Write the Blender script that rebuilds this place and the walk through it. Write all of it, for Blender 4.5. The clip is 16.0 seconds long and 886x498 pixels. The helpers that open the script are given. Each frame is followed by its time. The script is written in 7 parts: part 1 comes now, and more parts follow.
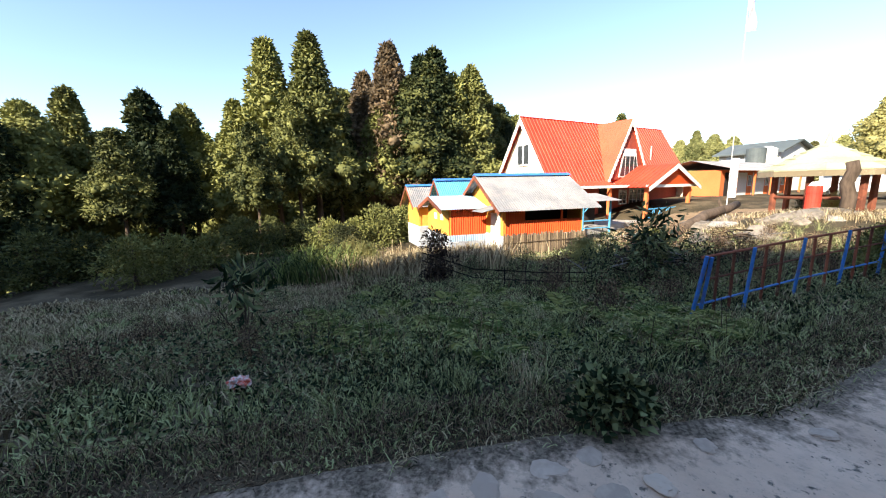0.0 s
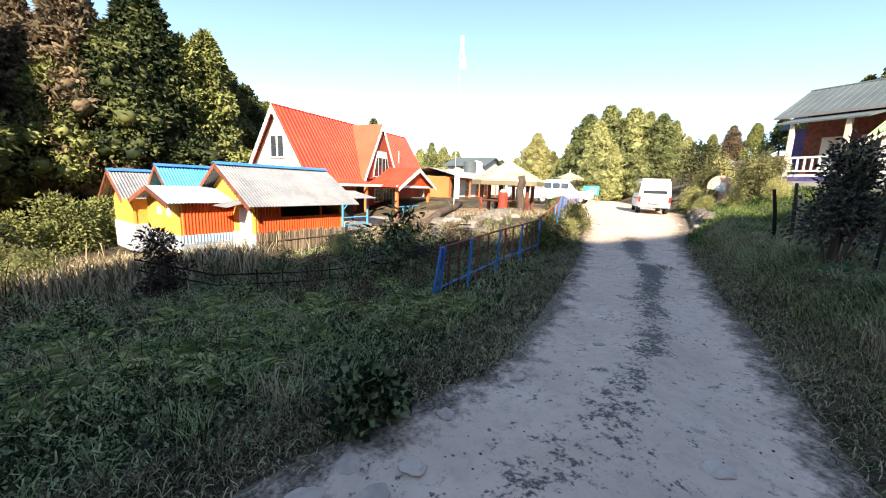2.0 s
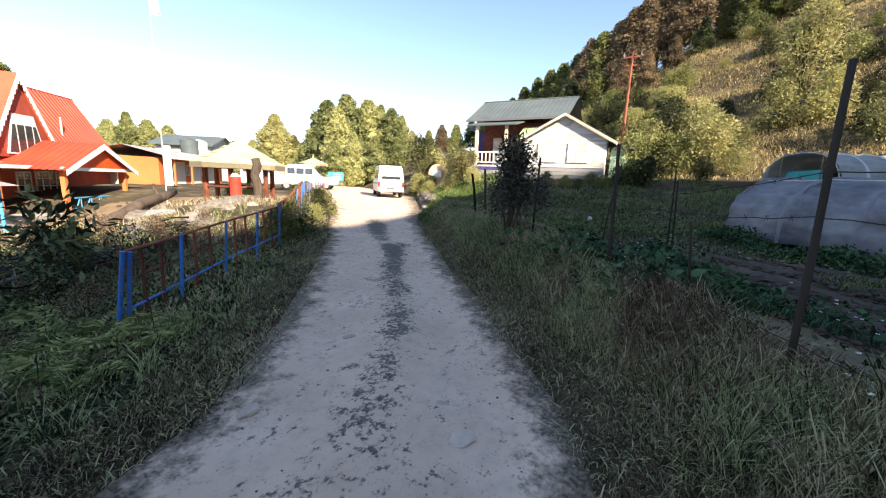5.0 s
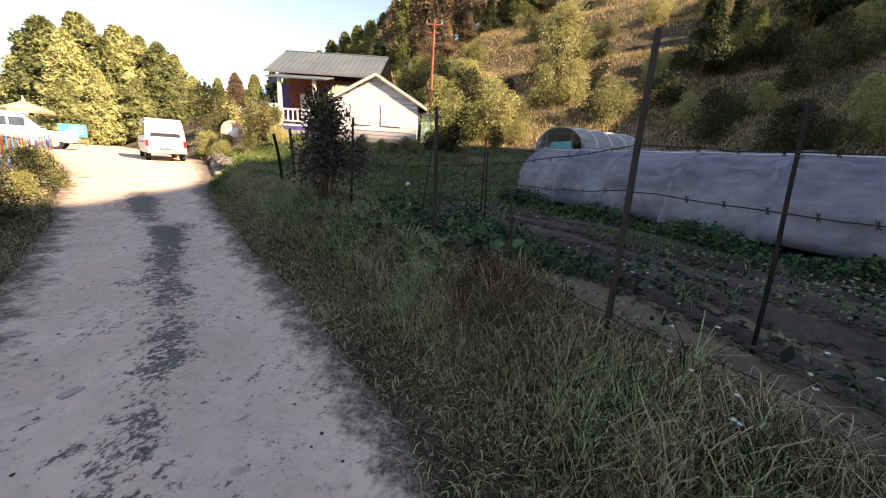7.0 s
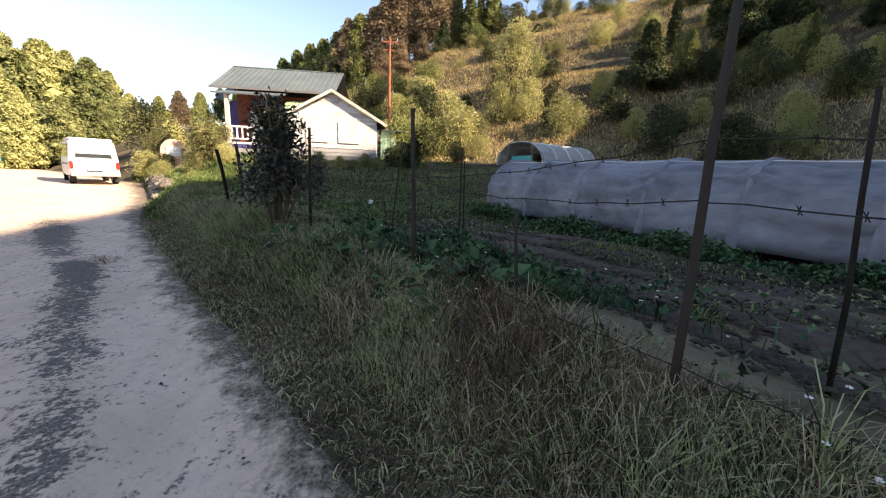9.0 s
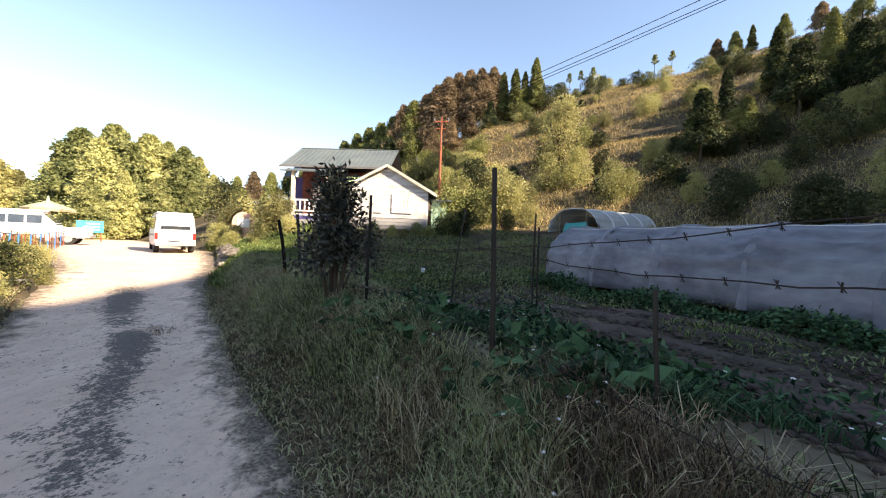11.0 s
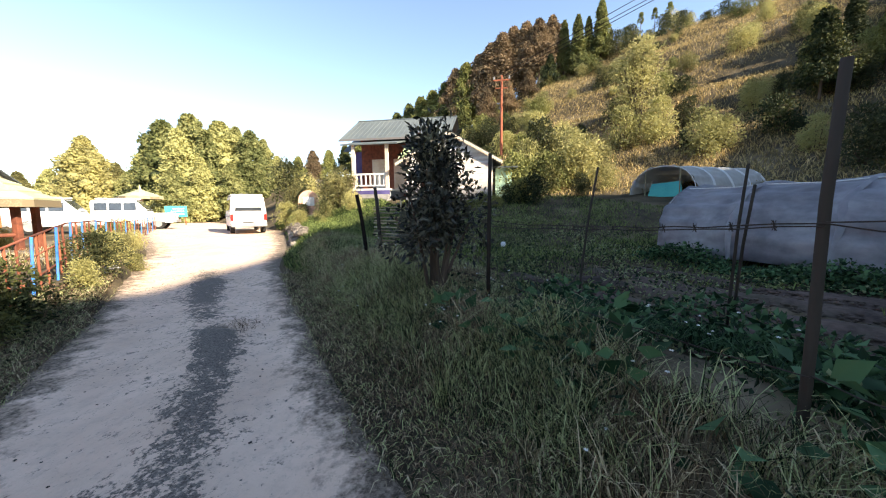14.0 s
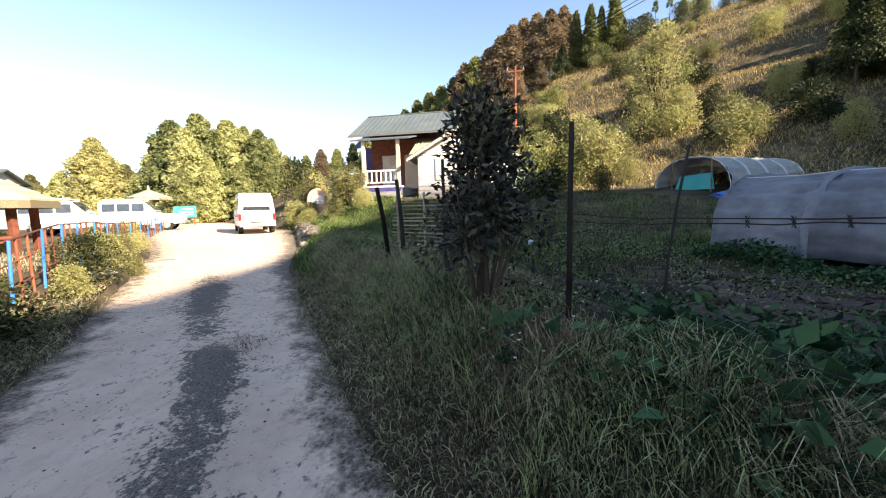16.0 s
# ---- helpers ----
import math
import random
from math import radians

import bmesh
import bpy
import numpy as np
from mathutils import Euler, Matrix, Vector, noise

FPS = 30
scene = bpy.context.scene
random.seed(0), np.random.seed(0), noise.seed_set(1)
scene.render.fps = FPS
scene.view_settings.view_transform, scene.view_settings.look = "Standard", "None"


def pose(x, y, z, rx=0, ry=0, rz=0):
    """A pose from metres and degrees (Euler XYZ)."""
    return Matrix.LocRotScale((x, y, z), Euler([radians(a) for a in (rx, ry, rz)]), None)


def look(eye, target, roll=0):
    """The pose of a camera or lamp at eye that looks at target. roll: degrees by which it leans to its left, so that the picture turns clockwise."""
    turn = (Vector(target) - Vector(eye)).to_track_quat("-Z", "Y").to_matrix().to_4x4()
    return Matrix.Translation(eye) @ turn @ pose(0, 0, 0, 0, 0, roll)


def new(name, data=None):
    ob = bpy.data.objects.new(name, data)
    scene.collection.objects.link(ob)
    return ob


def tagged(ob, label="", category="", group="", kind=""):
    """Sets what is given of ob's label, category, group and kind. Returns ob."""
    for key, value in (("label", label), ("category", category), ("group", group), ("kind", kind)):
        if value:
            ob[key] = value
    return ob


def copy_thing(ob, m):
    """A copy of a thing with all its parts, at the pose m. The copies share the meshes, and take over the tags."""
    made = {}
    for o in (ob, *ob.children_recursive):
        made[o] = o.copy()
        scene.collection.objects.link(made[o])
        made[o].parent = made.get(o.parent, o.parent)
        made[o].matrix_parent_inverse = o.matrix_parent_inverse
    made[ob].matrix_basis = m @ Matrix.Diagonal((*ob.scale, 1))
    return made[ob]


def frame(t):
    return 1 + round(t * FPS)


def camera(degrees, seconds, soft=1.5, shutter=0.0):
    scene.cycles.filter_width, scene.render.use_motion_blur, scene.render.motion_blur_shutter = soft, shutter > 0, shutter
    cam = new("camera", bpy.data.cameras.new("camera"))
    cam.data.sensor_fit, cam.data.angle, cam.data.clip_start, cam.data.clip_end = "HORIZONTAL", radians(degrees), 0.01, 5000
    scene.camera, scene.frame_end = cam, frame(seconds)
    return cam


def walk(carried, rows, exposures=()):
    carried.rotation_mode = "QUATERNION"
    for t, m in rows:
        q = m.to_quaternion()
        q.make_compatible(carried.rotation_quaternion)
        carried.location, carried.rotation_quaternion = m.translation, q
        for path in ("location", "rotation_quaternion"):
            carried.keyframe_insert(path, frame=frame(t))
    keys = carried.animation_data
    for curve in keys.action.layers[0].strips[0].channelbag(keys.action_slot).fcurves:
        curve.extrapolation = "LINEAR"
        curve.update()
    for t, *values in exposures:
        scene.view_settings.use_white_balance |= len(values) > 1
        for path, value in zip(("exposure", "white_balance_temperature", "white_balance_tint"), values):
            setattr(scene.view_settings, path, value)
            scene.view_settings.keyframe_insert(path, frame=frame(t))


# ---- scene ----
cam = camera(101.0, 16.0, soft=1.1)
PATH = [
    (0, (0.165, -1.019, 1.471), (-0.243, 0.91, 1.135), -1.2),
    (0.5, (0.212, -0.98, 1.458), (0.04, 0.981, 1.107), -0.7),
    (1, (0.257, -0.954, 1.45), (0.384, 1.009, 1.086), 0.1),
    (1.5, (0.275, -0.919, 1.456), (0.752, 0.981, 1.054), 0.9),
    (2, (0.271, -0.841, 1.453), (1.086, 0.953, 1.109), 2.2),
    (2.5, (0.263, -0.78, 1.469), (1.386, 0.848, 1.167), 1.5),
    (3, (0.262, -0.756, 1.473), (1.59, 0.705, 1.156), 2.2),
    (3.5, (0.336, -0.706, 1.446), (1.79, 0.624, 1.103), 2.1),
    (4, (0.445, -0.664, 1.44), (1.969, 0.588, 1.11), 2.0),
    (4.5, (0.56, -0.632, 1.42), (2.15, 0.536, 1.09), 2.8),
    (5, (0.704, -0.595, 1.392), (2.445, 0.322, 1.032), 2.5),
    (5.2, (0.764, -0.568, 1.385), (2.563, 0.214, 0.997), 2.8),
    (7.5, (1.405, -0.454, 1.417), (3.335, -0.533, 0.902), 3.6),
    (8, (1.538, -0.418, 1.375), (3.467, -0.529, 0.857), 3.7),
    (8.5, (1.672, -0.39, 1.358), (3.628, -0.593, 0.996), 3.5),
    (9, (1.822, -0.324, 1.362), (3.77, -0.532, 0.961), 2.4),
    (9.5, (2.028, -0.26, 1.356), (3.999, -0.424, 1.059), 1.8),
    (9.7, (2.05, -0.261, 1.354), (4.035, -0.403, 1.16), 1.7),
    (11.8, (2.659, 0.069, 1.361), (4.653, 0.197, 1.274), 2.1),
    (12, (2.745, 0.119, 1.343), (4.736, 0.281, 1.236), 2.0),
    (12.5, (2.863, 0.203, 1.355), (4.843, 0.457, 1.229), 2.3),
    (13, (3.025, 0.321, 1.351), (4.986, 0.698, 1.253), 1.8),
    (13.5, (3.134, 0.493, 1.342), (5.11, 0.778, 1.227), 0.3),
    (14, (3.256, 0.629, 1.375), (5.216, 0.965, 1.162), -0.6),
    (14.5, (3.414, 0.729, 1.343), (5.374, 1.094, 1.184), -0.1),
    (15, (3.597, 0.828, 1.361), (5.551, 1.216, 1.182), 0.5),
    (15.5, (3.782, 0.96, 1.335), (5.733, 1.357, 1.149), 0.9),
    (16, (3.933, 1.074, 1.339), (5.884, 1.453, 1.115), -1.3),
]
walk(cam, [(t, look(eye, target, roll)) for t, eye, target, roll in PATH], exposures=((0, 1.55, 6900, 9), (2.5, 1.52, 6900, 9), (3.5, 1.44, 6900, 9), (4.2, 1.46, 6950, 9), (5, 1.53, 7100, 10), (7.5, 1.64, 8500, 21), (8.5, 1.66, 8000, 16), (9.7, 1.66, 7900, 14), (12, 1.68, 7500, 11), (16, 1.68, 7350, 10)))

# ---------- world, sun, exposure ----------
SUN_AZ = math.atan2(-0.45, -0.893)      # clockwise from +y
SUN_EL = radians(33)
world = bpy.data.worlds.new("sky")
scene.world = world
world.use_nodes = True
wn = world.node_tree
sky = wn.nodes.new("ShaderNodeTexSky")
sky.sky_type = "NISHITA"
sky.sun_disc = False
sky.sun_elevation = SUN_EL
sky.sun_rotation = SUN_AZ % (2 * math.pi)
sky.altitude = 1800
sky.air_density, sky.dust_density, sky.ozone_density = 1.0, 0.7, 1.4
bg = wn.nodes["Background"]
bg.inputs["Strength"].default_value = 0.13
wn.links.new(sky.outputs["Color"], bg.inputs["Color"])
sun_data = bpy.data.lights.new("sun", "SUN")
sun_data.energy = 5.0
sun_data.angle = radians(0.6)
sun_data.color = (1.0, 0.92, 0.79)
sun = new("sun", sun_data)
to_sun = Vector((math.sin(SUN_AZ) * math.cos(SUN_EL), math.cos(SUN_AZ) * math.cos(SUN_EL), math.sin(SUN_EL)))
sun.matrix_world = look(to_sun * 60, (0, 0, 0))

# ---------- materials ----------
rng = np.random.default_rng(7)


def mat(name, a, b, scale=4.0, rough=0.8, metal=0.0, bump=0.0, fine=30.0, spread=0.5, random_=0.0, island=0.0,
        sub=0.0, spec=0.3, stretch=(1, 1, 1), alpha=1.0, dirt=None, dirt_scale=1.2, dirt_amount=0.5):
    """Two-scale varied surface: colour a to b by coarse and fine noise, optional stains, bump and random shift."""
    m = bpy.data.materials.new(name)
    m.use_nodes = True
    nt = m.node_tree
    n, l = nt.nodes, nt.links
    p = n["Principled BSDF"]
    p.inputs["Roughness"].default_value = rough
    p.inputs["Metallic"].default_value = metal
    p.inputs["Specular IOR Level"].default_value = spec
    tc = n.new("ShaderNodeTexCoord")
    mp = n.new("ShaderNodeMapping")
    mp.inputs["Scale"].default_value = stretch
    l.new(tc.outputs["Object"], mp.inputs["Vector"])
    n1 = n.new("ShaderNodeTexNoise")
    n1.inputs["Scale"].default_value = scale
    n1.inputs["Detail"].default_value = 4
    n2 = n.new("ShaderNodeTexNoise")
    n2.inputs["Scale"].default_value = fine
    n2.inputs["Detail"].default_value = 3
    l.new(mp.outputs[0], n1.inputs["Vector"])
    l.new(mp.outputs[0], n2.inputs["Vector"])
    mx = n.new("ShaderNodeMath")
    mx.operation = "MULTIPLY_ADD"
    mx.inputs[1].default_value = 0.4
    l.new(n2.outputs["Fac"], mx.inputs[0])
    sc = n.new("ShaderNodeMath")
    sc.operation = "MULTIPLY"
    sc.inputs[1].default_value = 0.6
    l.new(n1.outputs["Fac"], sc.inputs[0])
    l.new(sc.outputs[0], mx.inputs[2])
    ramp = n.new("ShaderNodeValToRGB")
    ramp.color_ramp.elements[0].position = 0.5 - spread / 3.5
    ramp.color_ramp.elements[1].position = 0.5 + spread / 3.5
    ramp.color_ramp.elements[0].color = (*a, 1)
    ramp.color_ramp.elements[1].color = (*b, 1)
    fac = mx.outputs[0]
    for amount, node, sock in ((random_, "ShaderNodeObjectInfo", "Random"), (island, "ShaderNodeNewGeometry", "Random Per Island")):
        if amount:
            o = n.new(node)
            s = n.new("ShaderNodeMath")
            s.operation = "MULTIPLY_ADD"
            s.inputs[1].default_value = amount
            l.new(o.outputs[sock], s.inputs[0])
            q = n.new("ShaderNodeMath")
            q.operation = "SUBTRACT"
            q.inputs[1].default_value = amount / 2
            l.new(fac, q.inputs[0])
            l.new(q.outputs[0], s.inputs[2])
            fac = s.outputs[0]
    l.new(fac, ramp.inputs["Fac"])
    col = ramp.outputs["Color"]
    if dirt:
        n3 = n.new("ShaderNodeTexNoise")
        n3.inputs["Scale"].default_value = dirt_scale
        n3.inputs["Detail"].default_value = 7
        n3.inputs["Roughness"].default_value = 0.65
        l.new(tc.outputs["Object"], n3.inputs["Vector"])
        r3 = n.new("ShaderNodeMapRange")
        r3.inputs["From Min"].default_value = 0.5
        r3.inputs["From Max"].default_value = 0.68
        r3.inputs["To Max"].default_value = dirt_amount
        l.new(n3.outputs["Fac"], r3.inputs["Value"])
        mc = n.new("ShaderNodeMixRGB")
        mc.inputs["Color2"].default_value = (*dirt, 1)
        l.new(r3.outputs[0], mc.inputs["Fac"])
        l.new(col, mc.inputs["Color1"])
        col = mc.outputs[0]
    l.new(col, p.inputs["Base Color"])
    if bump:
        bp = n.new("ShaderNodeBump")
        bp.inputs["Strength"].default_value = min(1.0, bump)
        bp.inputs["Distance"].default_value = 0.02 * max(1.0, bump)
        l.new(mx.outputs[0], bp.inputs["Height"])
        l.new(bp.outputs[0], p.inputs["Normal"])
    if sub:
        tr = n.new("ShaderNodeBsdfTranslucent")
        l.new(col, tr.inputs["Color"])
        ms = n.new("ShaderNodeMixShader")
        ms.inputs["Fac"].default_value = sub
        l.new(p.outputs[0], ms.inputs[1])
        l.new(tr.outputs[0], ms.inputs[2])
        l.new(ms.outputs[0], n["Material Output"].inputs["Surface"])
    return m


def ground_material():
    m = mat("meadow_soil", (0.03, 0.026, 0.017), (0.105, 0.082, 0.052), 0.9, 0.95, bump=0.8, fine=14, spread=0.7,
            dirt=(0.24, 0.185, 0.12), dirt_scale=0.35, dirt_amount=0.8, spec=0.1)
    return m


def road_material():
    m = bpy.data.materials.new("dirt_road")
    m.use_nodes = True
    nt = m.node_tree
    n, l = nt.nodes, nt.links
    p = n["Principled BSDF"]
    p.inputs["Roughness"].default_value = 0.92
    p.inputs["Specular IOR Level"].default_value = 0.2
    tc = n.new("ShaderNodeTexCoord")
    lat = n.new("ShaderNodeAttribute")
    lat.attribute_name = "lateral"
    mask = n.new("ShaderNodeAttribute")
    mask.attribute_name = "gravel"

    def nz(scale, detail=5, rough=0.6):
        t = n.new("ShaderNodeTexNoise")
        t.inputs["Scale"].default_value, t.inputs["Detail"].default_value, t.inputs["Roughness"].default_value = scale, detail, rough
        l.new(tc.outputs["Object"], t.inputs["Vector"])
        return t.outputs["Fac"]

    def mth(op, a, b, c=None):
        t = n.new("ShaderNodeMath")
        t.operation = op
        for i, v in enumerate((a, b, c)):
            if v is None:
                continue
            if isinstance(v, (int, float)):
                t.inputs[i].default_value = v
            else:
                l.new(v, t.inputs[i])
        return t.outputs[0]

    def mixc(f, c1, c2):
        t = n.new("ShaderNodeMixRGB")
        l.new(f, t.inputs["Fac"])
        for k, v in (("Color1", c1), ("Color2", c2)):
            if isinstance(v, tuple):
                t.inputs[k].default_value = (*v, 1)
            else:
                l.new(v, t.inputs[k])
        return t.outputs[0]

    def rng_(v, a, b, c=0.0, d=1.0):
        t = n.new("ShaderNodeMapRange")
        for k, w in (("From Min", a), ("From Max", b), ("To Min", c), ("To Max", d)):
            t.inputs[k].default_value = w
        l.new(v, t.inputs["Value"])
        return t.outputs[0]

    coarse, fine, grit = nz(1.3), nz(9, 6, 0.7), nz(70, 3)
    base = mixc(rng_(coarse, 0.35, 0.65), (0.60, 0.43, 0.32), (0.715, 0.53, 0.405))
    base = mixc(rng_(fine, 0.45, 0.68, 0, 0.45), base, (0.43, 0.325, 0.26))
    base = mixc(rng_(nz(28, 4, 0.7), 0.58, 0.70, 0, 0.4), base, (0.25, 0.21, 0.18))
    # broken gravel strip between the wheel tracks
    patchy = mth("ADD", mask.outputs["Fac"], mth("MULTIPLY", mth("SUBTRACT", fine, 0.5), 1.7))
    patchy = mth("ADD", patchy, mth("MULTIPLY", mth("SUBTRACT", nz(15, 5, 0.7), 0.5), 3.0))
    patchy = mth("ADD", patchy, mth("MULTIPLY", mth("SUBTRACT", nz(42, 3, 0.6), 0.5), 2.2))
    patchy = mth("ADD", patchy, mth("MULTIPLY", mth("SUBTRACT", nz(2.6), 0.5), 1.6))
    g = rng_(patchy, 0.42, 0.80)
    dark = mixc(rng_(grit, 0.35, 0.65), (0.035, 0.031, 0.027), (0.20, 0.175, 0.15))
    base = mixc(mth("MULTIPLY", g, 0.92), base, dark)
    # damp, trodden margin
    edge = mth("ADD", mth("ABSOLUTE", lat.outputs["Fac"], 0.0), mth("MULTIPLY", mth("SUBTRACT", nz(4.5), 0.5), 0.75))
    edge = mth("ADD", edge, mth("MULTIPLY", mth("SUBTRACT", nz(26, 4, 0.65), 0.5), 0.45))
    litter = mixc(rng_(nz(45, 3), 0.38, 0.62), (0.055, 0.042, 0.03), (0.21, 0.165, 0.12))
    base = mixc(rng_(edge, 0.70, 0.93, 0, 0.95), base, litter)
    l.new(base, p.inputs["Base Color"])
    hgt = mth("ADD", mth("MULTIPLY", fine, 0.6), mth("MULTIPLY", grit, mth("ADD", mth("MULTIPLY", g, 0.6), 0.12)))
    bp = n.new("ShaderNodeBump")
    bp.inputs["Strength"].default_value = 0.5
    bp.inputs["Distance"].default_value = 0.03
    l.new(hgt, bp.inputs["Height"])
    l.new(bp.outputs[0], p.inputs["Normal"])
    return m


M_GROUND = ground_material()
M_ROAD = road_material()
M_GRASS = mat("grass_blades", (0.02, 0.031, 0.012), (0.43, 0.455, 0.215), 0.8, 0.7, fine=3, island=0.7, sub=0.18, spec=0.08, spread=0.32)
M_PLOTGRASS = mat("soft_green_grass", (0.02, 0.04, 0.014), (0.22, 0.27, 0.09), 0.5, 0.75, fine=2.5, island=0.5, sub=0.18, spec=0.05, spread=0.45)
M_DRY = mat("dry_grass", (0.15, 0.11, 0.065), (0.56, 0.46, 0.29), 0.8, 0.8, fine=3, island=0.8, sub=0.18, spec=0.08, spread=0.32)
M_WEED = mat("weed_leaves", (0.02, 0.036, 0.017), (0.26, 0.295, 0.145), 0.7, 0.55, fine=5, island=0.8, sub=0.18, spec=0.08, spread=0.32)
M_FERN = mat("fern_fronds", (0.10, 0.14, 0.04), (0.38, 0.39, 0.15), 1.5, 0.6, fine=6, island=0.6, sub=0.18, random_=0.5, spec=0.08, spread=0.32)
M_LUSH = mat("lush_crop_leaves", (0.012, 0.035, 0.015), (0.085, 0.17, 0.075), 1.2, 0.6, fine=6, island=0.7, sub=0.2, spec=0.15)
M_BROWN = mat("withered_plants", (0.055, 0.036, 0.026), (0.28, 0.195, 0.125), 1.0, 0.85, fine=6, island=0.7, sub=0.18, spec=0.08, spread=0.32)
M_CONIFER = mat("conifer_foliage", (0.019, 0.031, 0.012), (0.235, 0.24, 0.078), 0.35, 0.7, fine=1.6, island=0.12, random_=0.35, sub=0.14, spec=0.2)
# lighter copy of the conifer foliage, with sunlight put into its colour
M_CONIFER_LIT = mat("sunlit_conifer_foliage", (0.1, 0.115, 0.042), (0.38, 0.37, 0.15), 0.35, 0.7, fine=1.6, island=0.12, random_=0.3, sub=0.14, spec=0.2)
M_CONIFER_BROWN = mat("browning_conifer_foliage", (0.11, 0.08, 0.048), (0.34, 0.24, 0.14), 0.35, 0.75, fine=1.6, island=0.22, random_=0.3, sub=0.35)
M_BUSH = mat("bush_leaves", (0.05, 0.058, 0.024), (0.41, 0.385, 0.155), 0.5, 0.65, fine=2.5, island=0.16, random_=0.55, sub=0.42)
M_BUSH_DRY = mat("dry_shrub_leaves", (0.17, 0.16, 0.065), (0.55, 0.5, 0.21), 0.5, 0.7, fine=2.5, island=0.16, random_=0.4, sub=0.42)
M_DARKLEAF = mat("dark_glossy_leaves", (0.018, 0.02, 0.016), (0.1, 0.095, 0.065), 2.0, 0.4, fine=8, island=0.7, sub=0.1, spec=0.3)
M_DARKBROWN = mat("dark_brown_leaves", (0.022, 0.015, 0.012), (0.085, 0.055, 0.04), 2.0, 0.6, fine=8, island=0.7, sub=0.1, spec=0.15)
M_YOUNG = mat("young_leaf_tips", (0.18, 0.16, 0.085), (0.4, 0.36, 0.22), 2.0, 0.45, fine=8, island=0.7, sub=0.25, spec=0.5)
M_BARK = mat("bark", (0.05, 0.035, 0.025), (0.14, 0.10, 0.075), 3, 0.95, bump=1.0, fine=18, stretch=(1, 1, 0.25))
M_STONE = mat("grey_stone", (0.20, 0.19, 0.175), (0.38, 0.355, 0.33), 3, 0.9, bump=0.7, fine=25, random_=0.4)
M_ROADSTONE = mat("pale_road_stone", (0.44, 0.34, 0.27), (0.6, 0.47, 0.375), 5, 0.9, bump=0.6, fine=30, random_=0.5)
M_GRAVEL = mat("dark_gravel", (0.045, 0.04, 0.036), (0.21, 0.19, 0.17), 9, 0.95, fine=30, island=1.0)
M_ROCK = mat("weathered_rock", (0.1, 0.085, 0.07), (0.3, 0.255, 0.21), 1.5, 0.95, bump=1.2, fine=12, random_=0.3, dirt=(0.06, 0.05, 0.03))
M_SOIL = mat("tilled_soil", (0.019, 0.013, 0.010), (0.11, 0.075, 0.060), 1.2, 0.97, bump=1.5, fine=16, dirt=(0.05, 0.07, 0.025), dirt_scale=0.9, dirt_amount=0.4)
M_EARTH = mat("bare_earth", (0.13, 0.085, 0.05), (0.29, 0.205, 0.13), 0.8, 0.95, bump=1.0, fine=14, dirt=(0.16, 0.12, 0.06), dirt_scale=0.7)
M_HILLGRASS = mat("hill_grass", (0.19, 0.15, 0.065), (0.56, 0.42, 0.2), 0.25, 0.9, fine=3, island=0.7, sub=0.2)
M_REDROOF = mat("red_roof_sheet", (0.46, 0.045, 0.022), (0.62, 0.075, 0.035), 0.7, 0.55, bump=0.1, fine=14, dirt=(0.30, 0.05, 0.03), dirt_scale=1.5, dirt_amount=0.5, spec=0.35)
M_ORANGEROOF = mat("orange_roof_sheet", (0.55, 0.085, 0.045), (0.64, 0.12, 0.06), 0.7, 0.55, fine=14, spec=0.35)
M_ORANGE = mat("orange_red_sheet", (0.55, 0.06, 0.012), (0.70, 0.10, 0.02), 0.9, 0.6, fine=16, dirt=(0.30, 0.05, 0.02), dirt_amount=0.4)
M_YELLOW = mat("yellow_paint", (0.66, 0.29, 0.05), (0.76, 0.38, 0.08), 0.8, 0.75, fine=14, dirt=(0.5, 0.26, 0.06), dirt_amount=0.35)
M_ORANGEWALL = mat("orange_wall_paint", (0.62, 0.15, 0.05), (0.72, 0.2, 0.07), 0.8, 0.75, fine=14)
M_WHITE = mat("white_paint", (0.66, 0.65, 0.62), (0.82, 0.81, 0.79), 1.2, 0.7, fine=20, dirt=(0.45, 0.42, 0.37), dirt_amount=0.35)
M_WHITEROOF = mat("pale_zinc_sheet", (0.17, 0.17, 0.18), (0.31, 0.31, 0.32), 0.8, 0.5, fine=14, dirt=(0.36, 0.30, 0.27), dirt_scale=1.6, dirt_amount=0.7, spec=0.4)
M_BLUE = mat("blue_paint", (0.03, 0.16, 0.50), (0.06, 0.26, 0.66), 2, 0.55, fine=30, dirt=(0.16, 0.08, 0.05), dirt_scale=8, dirt_amount=0.6)
M_LIGHTBLUE = mat("light_blue_paint", (0.06, 0.27, 0.48), (0.1, 0.36, 0.58), 2, 0.6, fine=30)
M_PALEBLUE = mat("pale_blue_sheet", (0.22, 0.36, 0.50), (0.36, 0.48, 0.60), 1.5, 0.55, fine=20, dirt=(0.4, 0.4, 0.4))
M_MINT = mat("pale_mint_paint", (0.30, 0.48, 0.38), (0.42, 0.58, 0.47), 1.5, 0.7, fine=22, dirt=(0.3, 0.3, 0.25), dirt_amount=0.5)
M_PURPLE = mat("violet_blue_boards", (0.06, 0.05, 0.16), (0.12, 0.10, 0.26), 2, 0.7, fine=22)
M_RUST = mat("rusty_red_paint", (0.13, 0.045, 0.028), (0.32, 0.10, 0.055), 5, 0.8, bump=0.3, fine=50, random_=0.4)
M_REDWALL = mat("dark_red_boards", (0.28, 0.055, 0.032), (0.42, 0.09, 0.055), 1.5, 0.7, fine=20, stretch=(1, 1, 0.3), random_=0.3)
